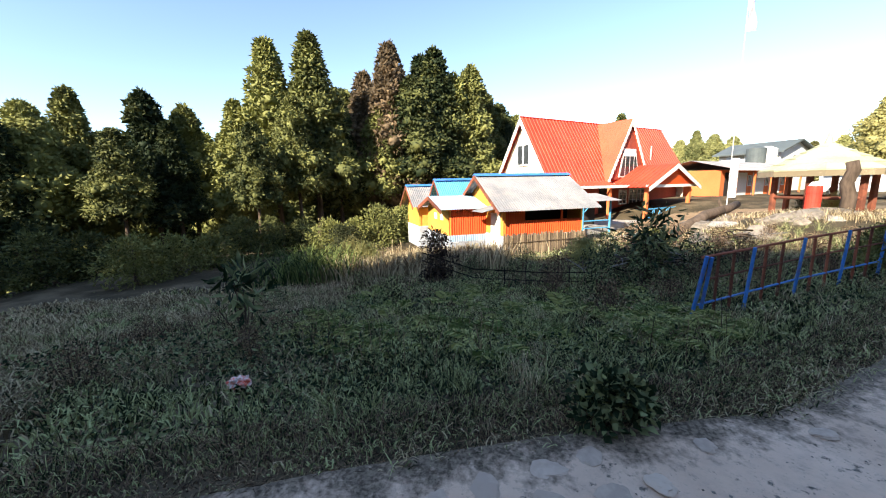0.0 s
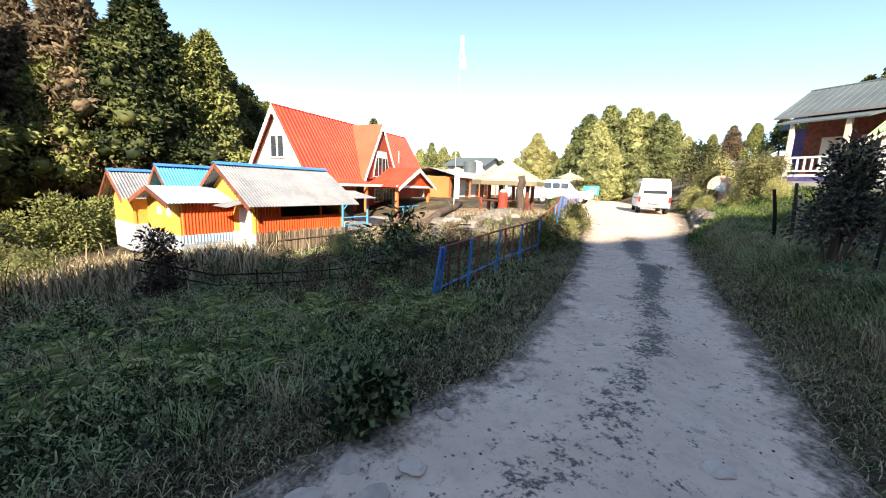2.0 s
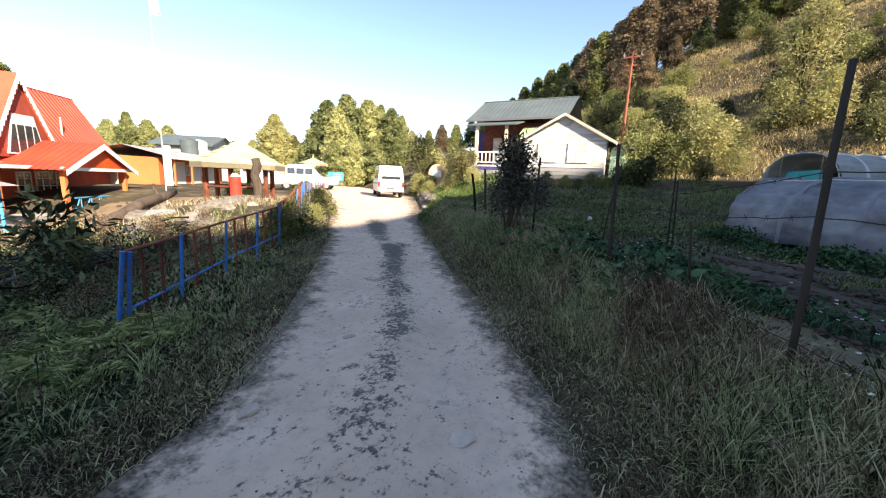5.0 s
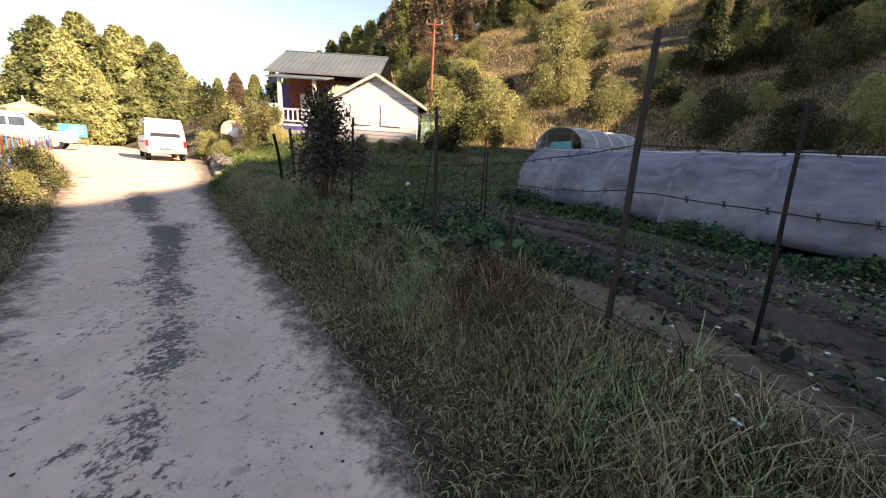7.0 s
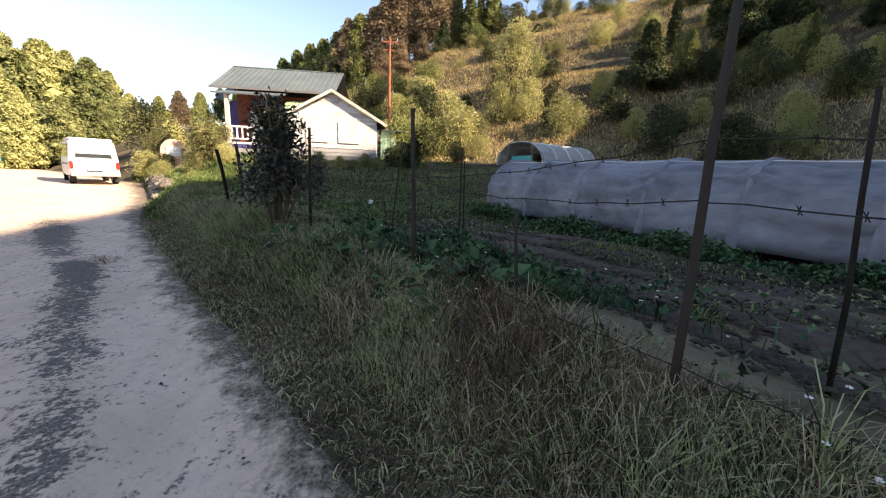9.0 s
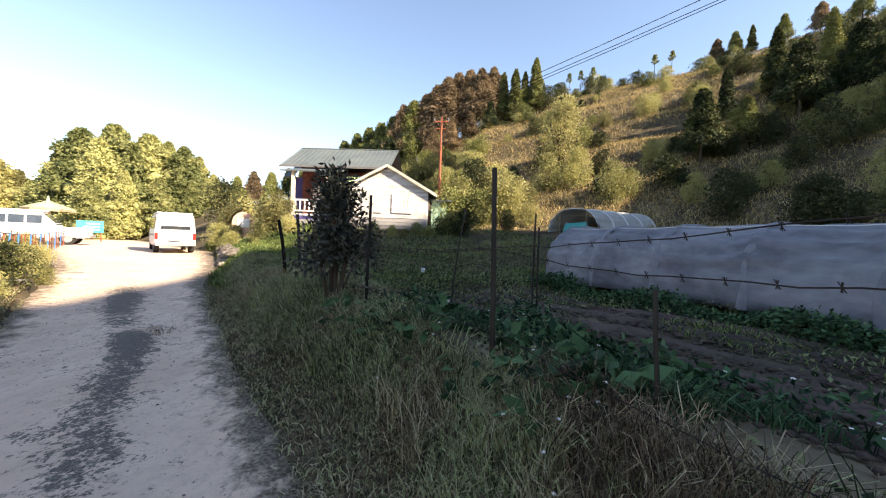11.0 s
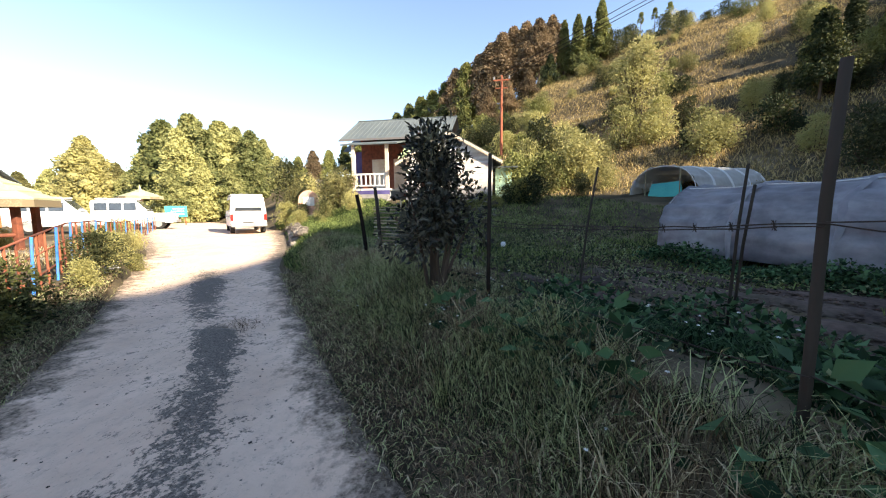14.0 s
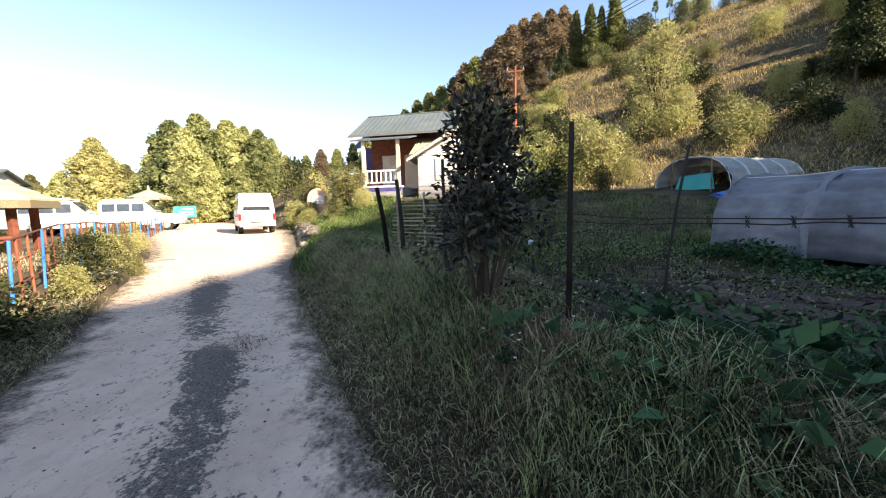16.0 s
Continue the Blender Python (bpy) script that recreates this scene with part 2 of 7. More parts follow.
M_REDPAINT = mat("red_paint", (0.55, 0.045, 0.03), (0.66, 0.07, 0.04), 2, 0.5, fine=25)
M_CREAM = mat("cream_boards", (0.62, 0.50, 0.38), (0.78, 0.69, 0.57), 1.2, 0.8, fine=18, stretch=(1, 1, 0.25), dirt=(0.5, 0.27, 0.14), dirt_amount=0.5, random_=0.25)
M_PLANK = mat("pale_weathered_planks", (0.6, 0.53, 0.47), (0.82, 0.76, 0.7), 1.5, 0.85, bump=0.2, fine=22, stretch=(1, 0.25, 3), random_=0.5, dirt=(0.30, 0.22, 0.17), dirt_scale=2, dirt_amount=0.5)
# weathered grey wood; on the annex its darker tone also paints shade
M_GREYPLANK = mat("grey_weathered_shaded_planks", (0.16, 0.15, 0.15), (0.30, 0.28, 0.27), 1.5, 0.9, bump=0.3, fine=22, stretch=(1, 0.25, 3), random_=0.5)
M_SLATE = mat("green_grey_roof_sheet", (0.075, 0.09, 0.095), (0.12, 0.14, 0.14), 0.8, 0.55, fine=14, dirt=(0.13, 0.14, 0.13))
M_GREENROOF = mat("pale_green_sheet", (0.30, 0.40, 0.20), (0.42, 0.50, 0.28), 0.8, 0.6, fine=14)
M_THATCH = mat("yellow_green_shingles", (0.33, 0.34, 0.21), (0.46, 0.46, 0.3), 1.5, 0.8, bump=0.5, fine=22, random_=0.3)
M_TEAL = mat("teal_paint", (0.03, 0.33, 0.33), (0.06, 0.45, 0.42), 1.5, 0.6, fine=22)
M_WOOD = mat("weathered_post_wood", (0.018, 0.014, 0.011), (0.055, 0.045, 0.037), 4, 0.95, spec=0.08, bump=0.6, fine=30, stretch=(1, 1, 0.15), random_=0.5)
M_BAMBOO = mat("dry_bamboo", (0.20, 0.16, 0.10), (0.36, 0.30, 0.20), 4, 0.7, fine=30, random_=0.5)
M_WIRE = mat("dark_wire", (0.03, 0.025, 0.022), (0.07, 0.05, 0.04), 20, 0.7, metal=0.6)
M_RUBBER = mat("black_rubber", (0.012, 0.012, 0.012), (0.03, 0.03, 0.03), 5, 0.85, fine=40)
M_CARPAINT = mat("white_car_paint", (0.70, 0.70, 0.70), (0.80, 0.80, 0.80), 1.5, 0.3, fine=20, dirt=(0.55, 0.50, 0.44), dirt_amount=0.35, spec=0.5)
M_BUMPER = mat("grey_plastic", (0.22, 0.22, 0.22), (0.32, 0.32, 0.32), 3, 0.6, fine=30)
M_GLASS = mat("tinted_window", (0.03, 0.035, 0.04), (0.06, 0.07, 0.08), 1, 0.06, fine=5, spec=0.9)
M_TAIL = mat("red_lamp_plastic", (0.45, 0.02, 0.02), (0.55, 0.04, 0.03), 5, 0.25, fine=30)
M_STEEL = mat("rust_painted_steel", (0.26, 0.07, 0.035), (0.40, 0.13, 0.07), 3, 0.7, fine=20)
M_PORCELAIN = mat("grey_insulator", (0.25, 0.25, 0.25), (0.4, 0.4, 0.4), 4, 0.4)
M_MESH = mat("tunnel_film", (0.16, 0.16, 0.18), (0.36, 0.36, 0.39), 0.9, 0.4, bump=0.8, fine=6, sub=0.3, stretch=(0.6, 1.4, 1.4), dirt=(0.10, 0.10, 0.12), dirt_scale=0.8, dirt_amount=0.7, spec=0.4)
M_BAND = mat("film_over_hoop", (0.22, 0.22, 0.25), (0.34, 0.34, 0.37), 2.0, 0.4, fine=9, sub=0.3, spec=0.4)
M_DOME = mat("pale_tunnel_film", (0.44, 0.43, 0.40), (0.58, 0.57, 0.54), 0.9, 0.5, bump=0.5, fine=6, sub=0.3, dirt=(0.4, 0.38, 0.35), dirt_scale=0.8)
M_TARP = mat("blue_tarpaulin", (0.03, 0.12, 0.42), (0.10, 0.26, 0.62), 3, 0.4, bump=0.6, fine=12)
M_CLOTH = mat("white_cloth", (0.75, 0.75, 0.74), (0.86, 0.86, 0.85), 3, 0.8, sub=0.3)
M_PINK = mat("pinkish_plaster", (0.52, 0.30, 0.22), (0.66, 0.44, 0.35), 2, 0.85, bump=0.3, fine=20)
M_BRICKGREY = mat("whitewashed_blocks", (0.33, 0.35, 0.39), (0.46, 0.48, 0.52), 3, 0.85, fine=25, random_=0.4)
M_FOIL = mat("crumpled_wrapper", (0.75, 0.70, 0.68), (0.70, 0.10, 0.06), 22, 0.4, fine=60, spread=0.3)
M_FLOWER = mat("white_petals", (0.7, 0.7, 0.66), (0.85, 0.85, 0.82), 3, 0.7)
# near-black that paints the shade of interiors
M_DARK = mat("interior_shade", (0.02, 0.016, 0.014), (0.04, 0.03, 0.026), 2, 0.9)
M_STALK = mat("dry_stalk_screen", (0.10, 0.07, 0.048), (0.25, 0.185, 0.12), 6, 0.9, bump=0.5, fine=40, random_=0.5, stretch=(1, 1, 0.1))

# ---------- mesh helpers ----------
Z = Vector((0, 0, 1))


def part(name, bm, material, parent, label="", smooth=False):
    me = bpy.data.meshes.new(name)
    bm.to_mesh(me)
    bm.free()
    me.materials.append(material)
    if smooth:
        me.polygons.foreach_set("use_smooth", [True] * len(me.polygons))
    ob = new(name, me)
    ob.parent = parent
    if label:
        tagged(ob, label)
    return ob


def thing(name, m, label, category, group="", kind=""):
    ob = new(name)
    ob.empty_display_size = 0.2
    ob.matrix_world = m
    return tagged(ob, label, category, group, kind)


def solid(name, bm, material, label, category, m=None, group="", kind="", smooth=False):
    ob = part(name, bm, material, None, "", smooth)
    if m is not None:
        ob.matrix_world = m
    return tagged(ob, label, category, group, kind)


def box(bm, x0, y0, z0, x1, y1, z1, m=None, bevel=0.0):
    r = bmesh.ops.create_cube(bm, size=1.0)
    t = Matrix.Translation(((x0 + x1) / 2, (y0 + y1) / 2, (z0 + z1) / 2)) @ Matrix.Diagonal((x1 - x0, y1 - y0, z1 - z0, 1))
    bmesh.ops.transform(bm, matrix=(m @ t) if m is not None else t, verts=r["verts"])
    if bevel:
        es = list({e for v in r["verts"] for e in v.link_edges})
        bmesh.ops.bevel(bm, geom=es, offset=bevel, segments=2, affect="EDGES", profile=0.6)
    return bm


def boxes(*dims, bevel=0.0):
    bm = bmesh.new()
    for d in dims:
        box(bm, *d, bevel=bevel)
    return bm


def tube(bm, p, q, r, r2=None, n=8, wob=0.0):
    p, q = Vector(p), Vector(q)
    d = q - p
    rot = d.to_track_quat("Z", "Y").to_matrix().to_4x4()
    res = bmesh.ops.create_cone(bm, cap_ends=True, segments=n, radius1=r, radius2=r if r2 is None else r2, depth=d.length)
    bmesh.ops.transform(bm, matrix=Matrix.Translation((p + q) / 2) @ rot, verts=res["verts"])
    if wob:
        for v in res["verts"]:
            v.co += Vector((random.uniform(-wob, wob), random.uniform(-wob, wob), 0))
    return bm


def tubes(*segs, n=8):
    bm = bmesh.new()
    for s in segs:
        tube(bm, *s, n=n)
    return bm


def bent(bm, pts, r0, r1, n=7):
    """A tapered tube along points."""
    rings = []
    pts = [Vector(p) for p in pts]
    for i, p in enumerate(pts):
        d = (pts[min(i + 1, len(pts) - 1)] - pts[max(i - 1, 0)]).normalized()
        a = d.orthogonal() if not rings else a - d * a.dot(d)
        a.normalize()
        b = d.cross(a)
        r = r0 + (r1 - r0) * i / (len(pts) - 1)
        rings.append([bm.verts.new(p + (a * math.cos(k * 2 * math.pi / n) + b * math.sin(k * 2 * math.pi / n)) * r) for k in range(n)])
    for i in range(len(rings) - 1):
        for k in range(n):
            bm.faces.new((rings[i][k], rings[i][(k + 1) % n], rings[i + 1][(k + 1) % n], rings[i + 1][k]))
    bm.faces.new(rings[0][::-1])
    bm.faces.new(rings[-1])
    return bm


def prism(bm, pts, vec):
    """A closed polygon pushed along vec."""
    vec = Vector(vec)
    a = [bm.verts.new(p) for p in pts]
    b = [bm.verts.new(Vector(p) + vec) for p in pts]
    bm.faces.new(a[::-1])
    bm.faces.new(b)
    for i in range(len(a)):
        j = (i + 1) % len(a)
        bm.faces.new((a[i], a[j], b[j], b[i]))
    bmesh.ops.recalc_face_normals(bm, faces=bm.faces[:])
    return bm


def sheet(bm, o, u, v, pitch, amp, thick=0.006, profile="wave"):
    """A ribbed metal sheet from corner o, ribs run along v and follow one another along u."""
    o, u, v = Vector(o), Vector(u), Vector(v)
    nrm = u.cross(v).normalized()
    count = max(2, int(round(u.length / pitch)))
    prof = [(0.0, 0), (0.25, 1), (0.5, 0), (0.75, -1)] if profile == "wave" else [(0.0, 0), (0.36, 0), (0.42, 1), (0.58, 1), (0.64, 0)]
    st = [((i + f) / count, h) for i in range(count) for f, h in prof] + [(1.0, 0)]
    cols = []
    for s, h in st:
        row = []
        for k in (0, 1):
            base = o + u * s + v * k
            row.append(bm.verts.new(base + nrm * (h * amp)))
            row.append(bm.verts.new(base + nrm * (h * amp - thick)))
        cols.append(row)
    for a, b in zip(cols, cols[1:]):
        bm.faces.new((a[0], b[0], b[2], a[2]))
        bm.faces.new((a[1], a[3], b[3], b[1]))
        bm.faces.new((a[0], a[1], b[1], b[0]))
        bm.faces.new((a[2], b[2], b[3], a[3]))
    return bm


def fast(name, verts, tris, material, quads=None):
    me = bpy.data.meshes.new(name)
    verts = np.asarray(verts, dtype=np.float32).reshape(-1, 3)
    faces = np.asarray(tris if quads is None else quads, dtype=np.int32)
    k = faces.shape[1]
    me.vertices.add(len(verts))
    me.vertices.foreach_set("co", verts.ravel())
    me.loops.add(faces.size)
    me.loops.foreach_set("vertex_index", faces.ravel())
    me.polygons.add(len(faces))
    me.polygons.foreach_set("loop_start", np.arange(0, faces.size, k, dtype=np.int32))
    me.polygons.foreach_set("loop_total", np.full(len(faces), k, dtype=np.int32))
    me.update(calc_edges=True)
    me.validate()
    me.materials.append(material)
    return me


def unit(a):
    return a / np.maximum(np.linalg.norm(a, axis=-1, keepdims=True), 1e-6)


def blades(p, height, width, lean, g):
    """Grass: tapered, arching strips at the points p; the more they lean, the more their tips hang."""
    n = len(p)
    a = g.uniform(0, 2 * np.pi, n)
    side = np.stack([np.cos(a), np.sin(a), np.zeros(n)], 1) * width[:, None]
    b = g.uniform(0, 2 * np.pi, n)
    out = np.stack([np.cos(b), np.sin(b), np.zeros(n)], 1) * (lean * height)[:, None]
    up = np.array([0, 0, 1.0])
    drop = np.clip(lean, 0, 1.4)
    low = p + out * 0.16 + up * (height * 0.48)[:, None]
    mid = p + out * 0.52 + up * (height * (0.86 - 0.12 * drop))[:, None]
    tip = p + out + up * (height * (1.08 - 0.58 * drop))[:, None]
    v = np.stack([p - side, p + side, low - side, low + side, mid - side * 0.7, mid + side * 0.7, tip], 1)
    i = np.arange(n)[:, None] * 7
    t = np.concatenate([i + [0, 1, 2], i + [1, 3, 2], i + [2, 3, 4], i + [3, 5, 4], i + [4, 5, 6]], 1).reshape(-1, 3)
    return v.reshape(-1, 3), t


def leaves(p, axis, length, width, g, fold=0.25, face=None):
    """Folded leaves: base, two flanks and tip, from p along axis; face: the way their upper sides look."""
    n = len(p)
    axis = unit(axis)
    r = unit(np.cross(axis, g.normal(size=(n, 3)) if face is None else face))
    nn = np.cross(axis, r)
    L, W = length[:, None], width[:, None]
    a = p
    b = p + axis * L * 0.45 + r * W * 0.5 + nn * W * fold
    c = p + axis * L - nn * L * 0.08
    d = p + axis * L * 0.45 - r * W * 0.5 + nn * W * fold
    v = np.stack([a, b, c, d], 1)
    i = np.arange(n)[:, None] * 4
    t = np.concatenate([i + [0, 1, 2], i + [0, 2, 3]], 1).reshape(-1, 3)
    return v.reshape(-1, 3), t


def merged(*meshes):
    vs, ts, k = [], [], 0
    for v, t in meshes:
        vs.append(v)
        ts.append(t + k)
        k += len(v)
    return np.concatenate(vs), np.concatenate(ts)


# ---------- lie of the land ----------
ROAD = np.array([(-30, -12), (-12, -5.4), (-4, -2.2), (-0.2, -0.45), (0.95, 0.05), (2.3, 0.55), (3.7, 1.55), (5.3, 2.9), (7.4, 4.6),
                 (10, 6.9), (14.5, 10.4), (20, 15.6), (29, 25.5), (45, 44), (90, 100)], float)
HALF = np.array([1.1, 1.1, 1.1, 1.1, 1.07, 1.05, 1.05, 1.07, 1.15, 1.4, 2.1, 3.3, 3.0, 3.0, 3.0])
SLEN = np.r_[0, np.cumsum(np.linalg.norm(np.diff(ROAD, axis=0), axis=1))]


def road_at(x, y):
    """Signed distance left of the road's middle, its half width there, and the length along it."""
    x, y = np.asarray(x, float), np.asarray(y, float)
    best = np.full(x.shape, 1e9)
    d, hw, s = np.zeros(x.shape), np.ones(x.shape), np.zeros(x.shape)
    for i in range(len(ROAD) - 1):
        a, b = ROAD[i], ROAD[i + 1]
        e = b - a
        L = np.hypot(*e)
        t = np.clip(((x - a[0]) * e[0] + (y - a[1]) * e[1]) / L**2, 0, 1)
        px, py = x - a[0] - t * e[0], y - a[1] - t * e[1]
        r = np.hypot(px, py)
        near = r < best
        best = np.where(near, r, best)
        d = np.where(near, np.sign(e[0] * (y - a[1]) - e[1] * (x - a[0])) * r, d)
        hw = np.where(near, HALF[i] + t * (HALF[i + 1] - HALF[i]), hw)
        s = np.where(near, SLEN[i] + t * L, s)
    return d, hw, s


def sm(t):
    t = np.clip(t, 0, 1)
    return t * t * (3 - 2 * t)


def rough(x, y):
    return (np.sin(1.7 * x + 0.6 * y + 1) * np.sin(1.3 * y - 0.5 * x) * 0.5 + np.sin(3.9 * x - 2.2 * y) * np.sin(3.1 * y + 1.4 * x + 2) * 0.3
            + np.sin(8.3 * x + 5.1 * y) * np.sin(7.7 * y - 4.2 * x + 1) * 0.15)


def big(x, y):
    return np.sin(0.11 * x + 0.05 * y + 0.4) * np.sin(0.09 * y - 0.04 * x + 1) + 0.5 * np.sin(0.23 * x - 0.17 * y) * np.sin(0.21 * y + 0.13 * x)


# the ridge to the south: direction seen from the road, distance and height of its crest
# azimuths below -73 lie out of view; heights there shape the cast shade
CREST_AZ = np.radians([-250, -205, -170, -150, -136, -131, -117, -115, -112, -104, -97, -92.5, -90.5, -88, -76, -66, -52, -36, -27, -15, -5, 3, 10, 20, 30, 45, 60, 110])
CREST_R = np.array([60, 55, 48, 41, 39.5, 39, 37.5, 37.2, 37, 37.4, 38, 39, 39.5, 40, 43, 47, 58, 62, 62, 60, 58, 58, 60, 70, 90, 120, 150, 150])
CREST_H = np.array([0, 3, 8, 25.2, 24.2, 27.1, 27.5, 27.4, 28.0, 29.4, 30.8, 30.3, 26.3, 23.5, 23.5, 23, 23.5, 24.5, 24, 21, 17.5, 13, 9.5, 6, 4, 3, 0, 0])


def land(x, y):
    x, y = np.asarray(x, float), np.asarray(y, float)
    d, hw, s = road_at(x, y)
    eL, eR = d - hw, -d - hw
    f = sm((s - 38) / 22)          # along the road: level plateau past the bend
    # left: falls away to the meadow and the wood
    left = -0.115 * np.clip(eL, 0, 11) * (1 - f) - 0.02 * np.clip(eL, 0, 1)
    west = np.clip(-(x + 2.0) * 0.9 + (y - 3) * 0.15, 0, 60)
    left = left - 0.075 * np.clip(west, 0, 14) * sm(eL / 4) - 0.3 * sm((west - 14) / 14) * np.clip(west - 14, 0, 20)
    left = left - 4.0 * sm((y - 26 + 0.35 * (8 - x)) / 20) * sm((14 - x) / 14)
    left = left + 0.6 * np.exp(-((x - 6.6) ** 2 / 9 + (y - 10.3) ** 2 / 8)) + 0.35 * np.exp(-((x - 9.5) ** 2 / 10 + (y - 13) ** 2 / 10))
    left = left - 1.05 * np.exp(-((x - 6.5) ** 2 / 45 + (y - 22.5) ** 2 / 22)) + 0.05 * rough(x, y) * sm(eL / 1.5)
    # right: a bank, the vegetable plot, then the hillside
    right = 0.55 * sm(eR / 1.1) - 0.22 * sm((eR - 1.2) / 1.3) + 0.05 * rough(x, y) * sm(eR / 1.0)
    right = right + np.clip(eR - 5, 0, 40) * 0.02 + 1.5 * sm((np.hypot(x - 3, y) - 10) / 13) * sm((eR - 0.5) / 4)
    az = np.arctan2(y, x - 4)
    az = np.where(az > np.radians(110), az - 2 * np.pi, az)
    r = np.hypot(x - 4, y)
    cr, ch = np.interp(az, CREST_AZ, CREST_R), np.interp(az, CREST_AZ, CREST_H)
    t = (r - 20) / (cr - 20)
    rise = np.where(t < 1, sm(t) * 0.45 + np.clip(t, 0, 1) ** 1.15 * 0.55, 1.0)
    terr = 0.35 * np.sin(r * 1.1 + big(x, y) * 3) * sm((t - 0.15) * 4) * (t < 1)
    hill = ch * rise * (1 - 0.35 * sm((r - cr) / 160)) + terr + 0.8 * big(x, y) * sm((r - 22) / 20)
    right = right + np.maximum(hill, 0) * sm((eR - 1) / 6)
    z = np.where(d >= 0, np.where(eL > 0, left, 0.0), np.where(eR > 0, right, 0.0))
    far = sm((np.hypot(x, y) - 60) / 100)
    z = np.where(d >= 0, z * 1.0 - 6 * far * sm((eL - 20) / 30), z)
    z = z + 0.012 * np.clip(s - 38, 0, 25)
    inside = np.maximum(np.maximum(eL, eR), -1)
    return z - 0.05 * sm(-inside / 0.2) + 0.02


def lz(x, y):
    return float(land(np.array([x]), np.array([y]))[0])


def build_ground():
    na, nr = 420, 170
    rad = np.concatenate([[0.0], np.geomspace(0.12, 1800, nr - 1)])
    ang = np.linspace(0, 2 * np.pi, na, endpoint=False)
    R, A = np.meshgrid(rad[1:], ang, indexing="ij")
    x, y = 3.5 + R * np.cos(A), 0.9 + R * np.sin(A)
    v = np.concatenate([[[3.5, 0.9, lz(3.5, 0.9)]], np.stack([x, y, land(x, y)], -1).reshape(-1, 3)])
    i, j = np.meshgrid(np.arange(nr - 2), np.arange(na), indexing="ij")
    k = 1 + i * na + j
    k2 = 1 + i * na + (j + 1) % na
    q = np.stack([k, k2, k2 + na, k + na], -1).reshape(-1, 4)
    me = fast("ground", v, None, M_GROUND, quads=q[:, ::-1])
    me.polygons.foreach_set("use_smooth", [True] * len(me.polygons))
    me.flip_normals()
    ob = new("ground", me)
    tagged(ob, "grassy hillside ground with soil patches beside the dirt track", "ground", kind="structure")


def build_road():
    n_s, n_l = 900, 33
    s = np.concatenate([np.linspace(14, 62, 700), np.geomspace(62.2, SLEN[-1], 200)])
    c = np.stack([np.interp(s, SLEN, ROAD[:, 0]), np.interp(s, SLEN, ROAD[:, 1])], 1)
    for _ in range(6):
        c[1:-1] = (c[:-2] + 2 * c[1:-1] + c[2:]) / 4
    tan = unit(np.gradient(c, axis=0))
    nor = np.stack([-tan[:, 1], tan[:, 0]], 1)
    hw = np.interp(s, SLEN, HALF)
    lat = np.linspace(-1.22, 1.22, n_l)
    P = c[:, None, :] + nor[:, None, :] * (lat[None, :, None] * hw[:, None, None])
    zz = 0.012 * np.clip(s - 38, 0, 25)[:, None] + 0.03 * np.exp(-(lat / 0.22) ** 2)[None] - 0.02 * np.exp(-((np.abs(lat) - 0.55) / 0.2) ** 2)[None]
    zz = zz + 0.014 * rough(P[..., 0], P[..., 1]) - 0.16 * sm((np.abs(lat) - 0.98) / 0.24)[None] + 0.03
    # low dark hump between the tracks
    ca, sa = math.cos(radians(41)), math.sin(radians(41))
    hx, hy = P[..., 0] - 6.55, P[..., 1] - 3.63
    fx, fy = hx * ca + hy * sa, hy * ca - hx * sa
    hump = np.exp(-((fx / np.where(fx > 0, 0.22, 0.75)) ** 2 + (fy / 0.2) ** 2))
    zz = zz + 0.05 * hump
    v = np.concatenate([P, zz[..., None]], -1).reshape(-1, 3)
    i, j = np.meshgrid(np.arange(len(s) - 1), np.arange(n_l - 1), indexing="ij")
    k = i * n_l + j
    me = fast("road", v, None, M_ROAD, quads=np.stack([k, k + 1, k + n_l + 1, k + n_l], -1).reshape(-1, 4)[:, ::-1])
    me.flip_normals()
    me.polygons.foreach_set("use_smooth", [True] * len(me.polygons))
    at = me.attributes.new("lateral", "FLOAT", "POINT")
    at.data.foreach_set("value", np.broadcast_to(lat[None], (len(s), n_l)).astype(np.float32).ravel())
    # the gravel strip lies between the wheel tracks, widest by the hollow and the shade's edge
    strip = np.exp(-((lat[None] - 0.05 + (0.1 * np.sin(s * 0.9) + 0.33 * np.exp(-((s - 39.6) / 1.7) ** 2))[:, None]) / 0.18) ** 2)
    strong = 0.5 + 0.45 * np.exp(-((s - 38.4) / 2.2) ** 2) + 0.5 * np.exp(-((s - 42.8) / 1.8) ** 2) - 0.9 * sm((s - 44) / 2)
    gr = strip * strong[:, None] + 0.5 * np.exp(-((s - 42.8) / 1.3) ** 2)[:, None] * np.exp(-((lat[None] - 0.05) / 0.42) ** 2)
    gr = gr + 1.1 * hump
    ga = me.attributes.new("gravel", "FLOAT", "POINT")
    ga.data.foreach_set("value", gr.astype(np.float32).ravel())
    ob = new("road", me)
    tagged(ob, "pale rutted dirt road with a gravelly strip between wheel tracks", "road", kind="structure")


build_ground()
build_road()

# ---------- things: buildings ----------


def on_land(x, y, rz=0, dz=0.0):
    return pose(x, y, lz(x, y) + dz, 0, 0, rz)


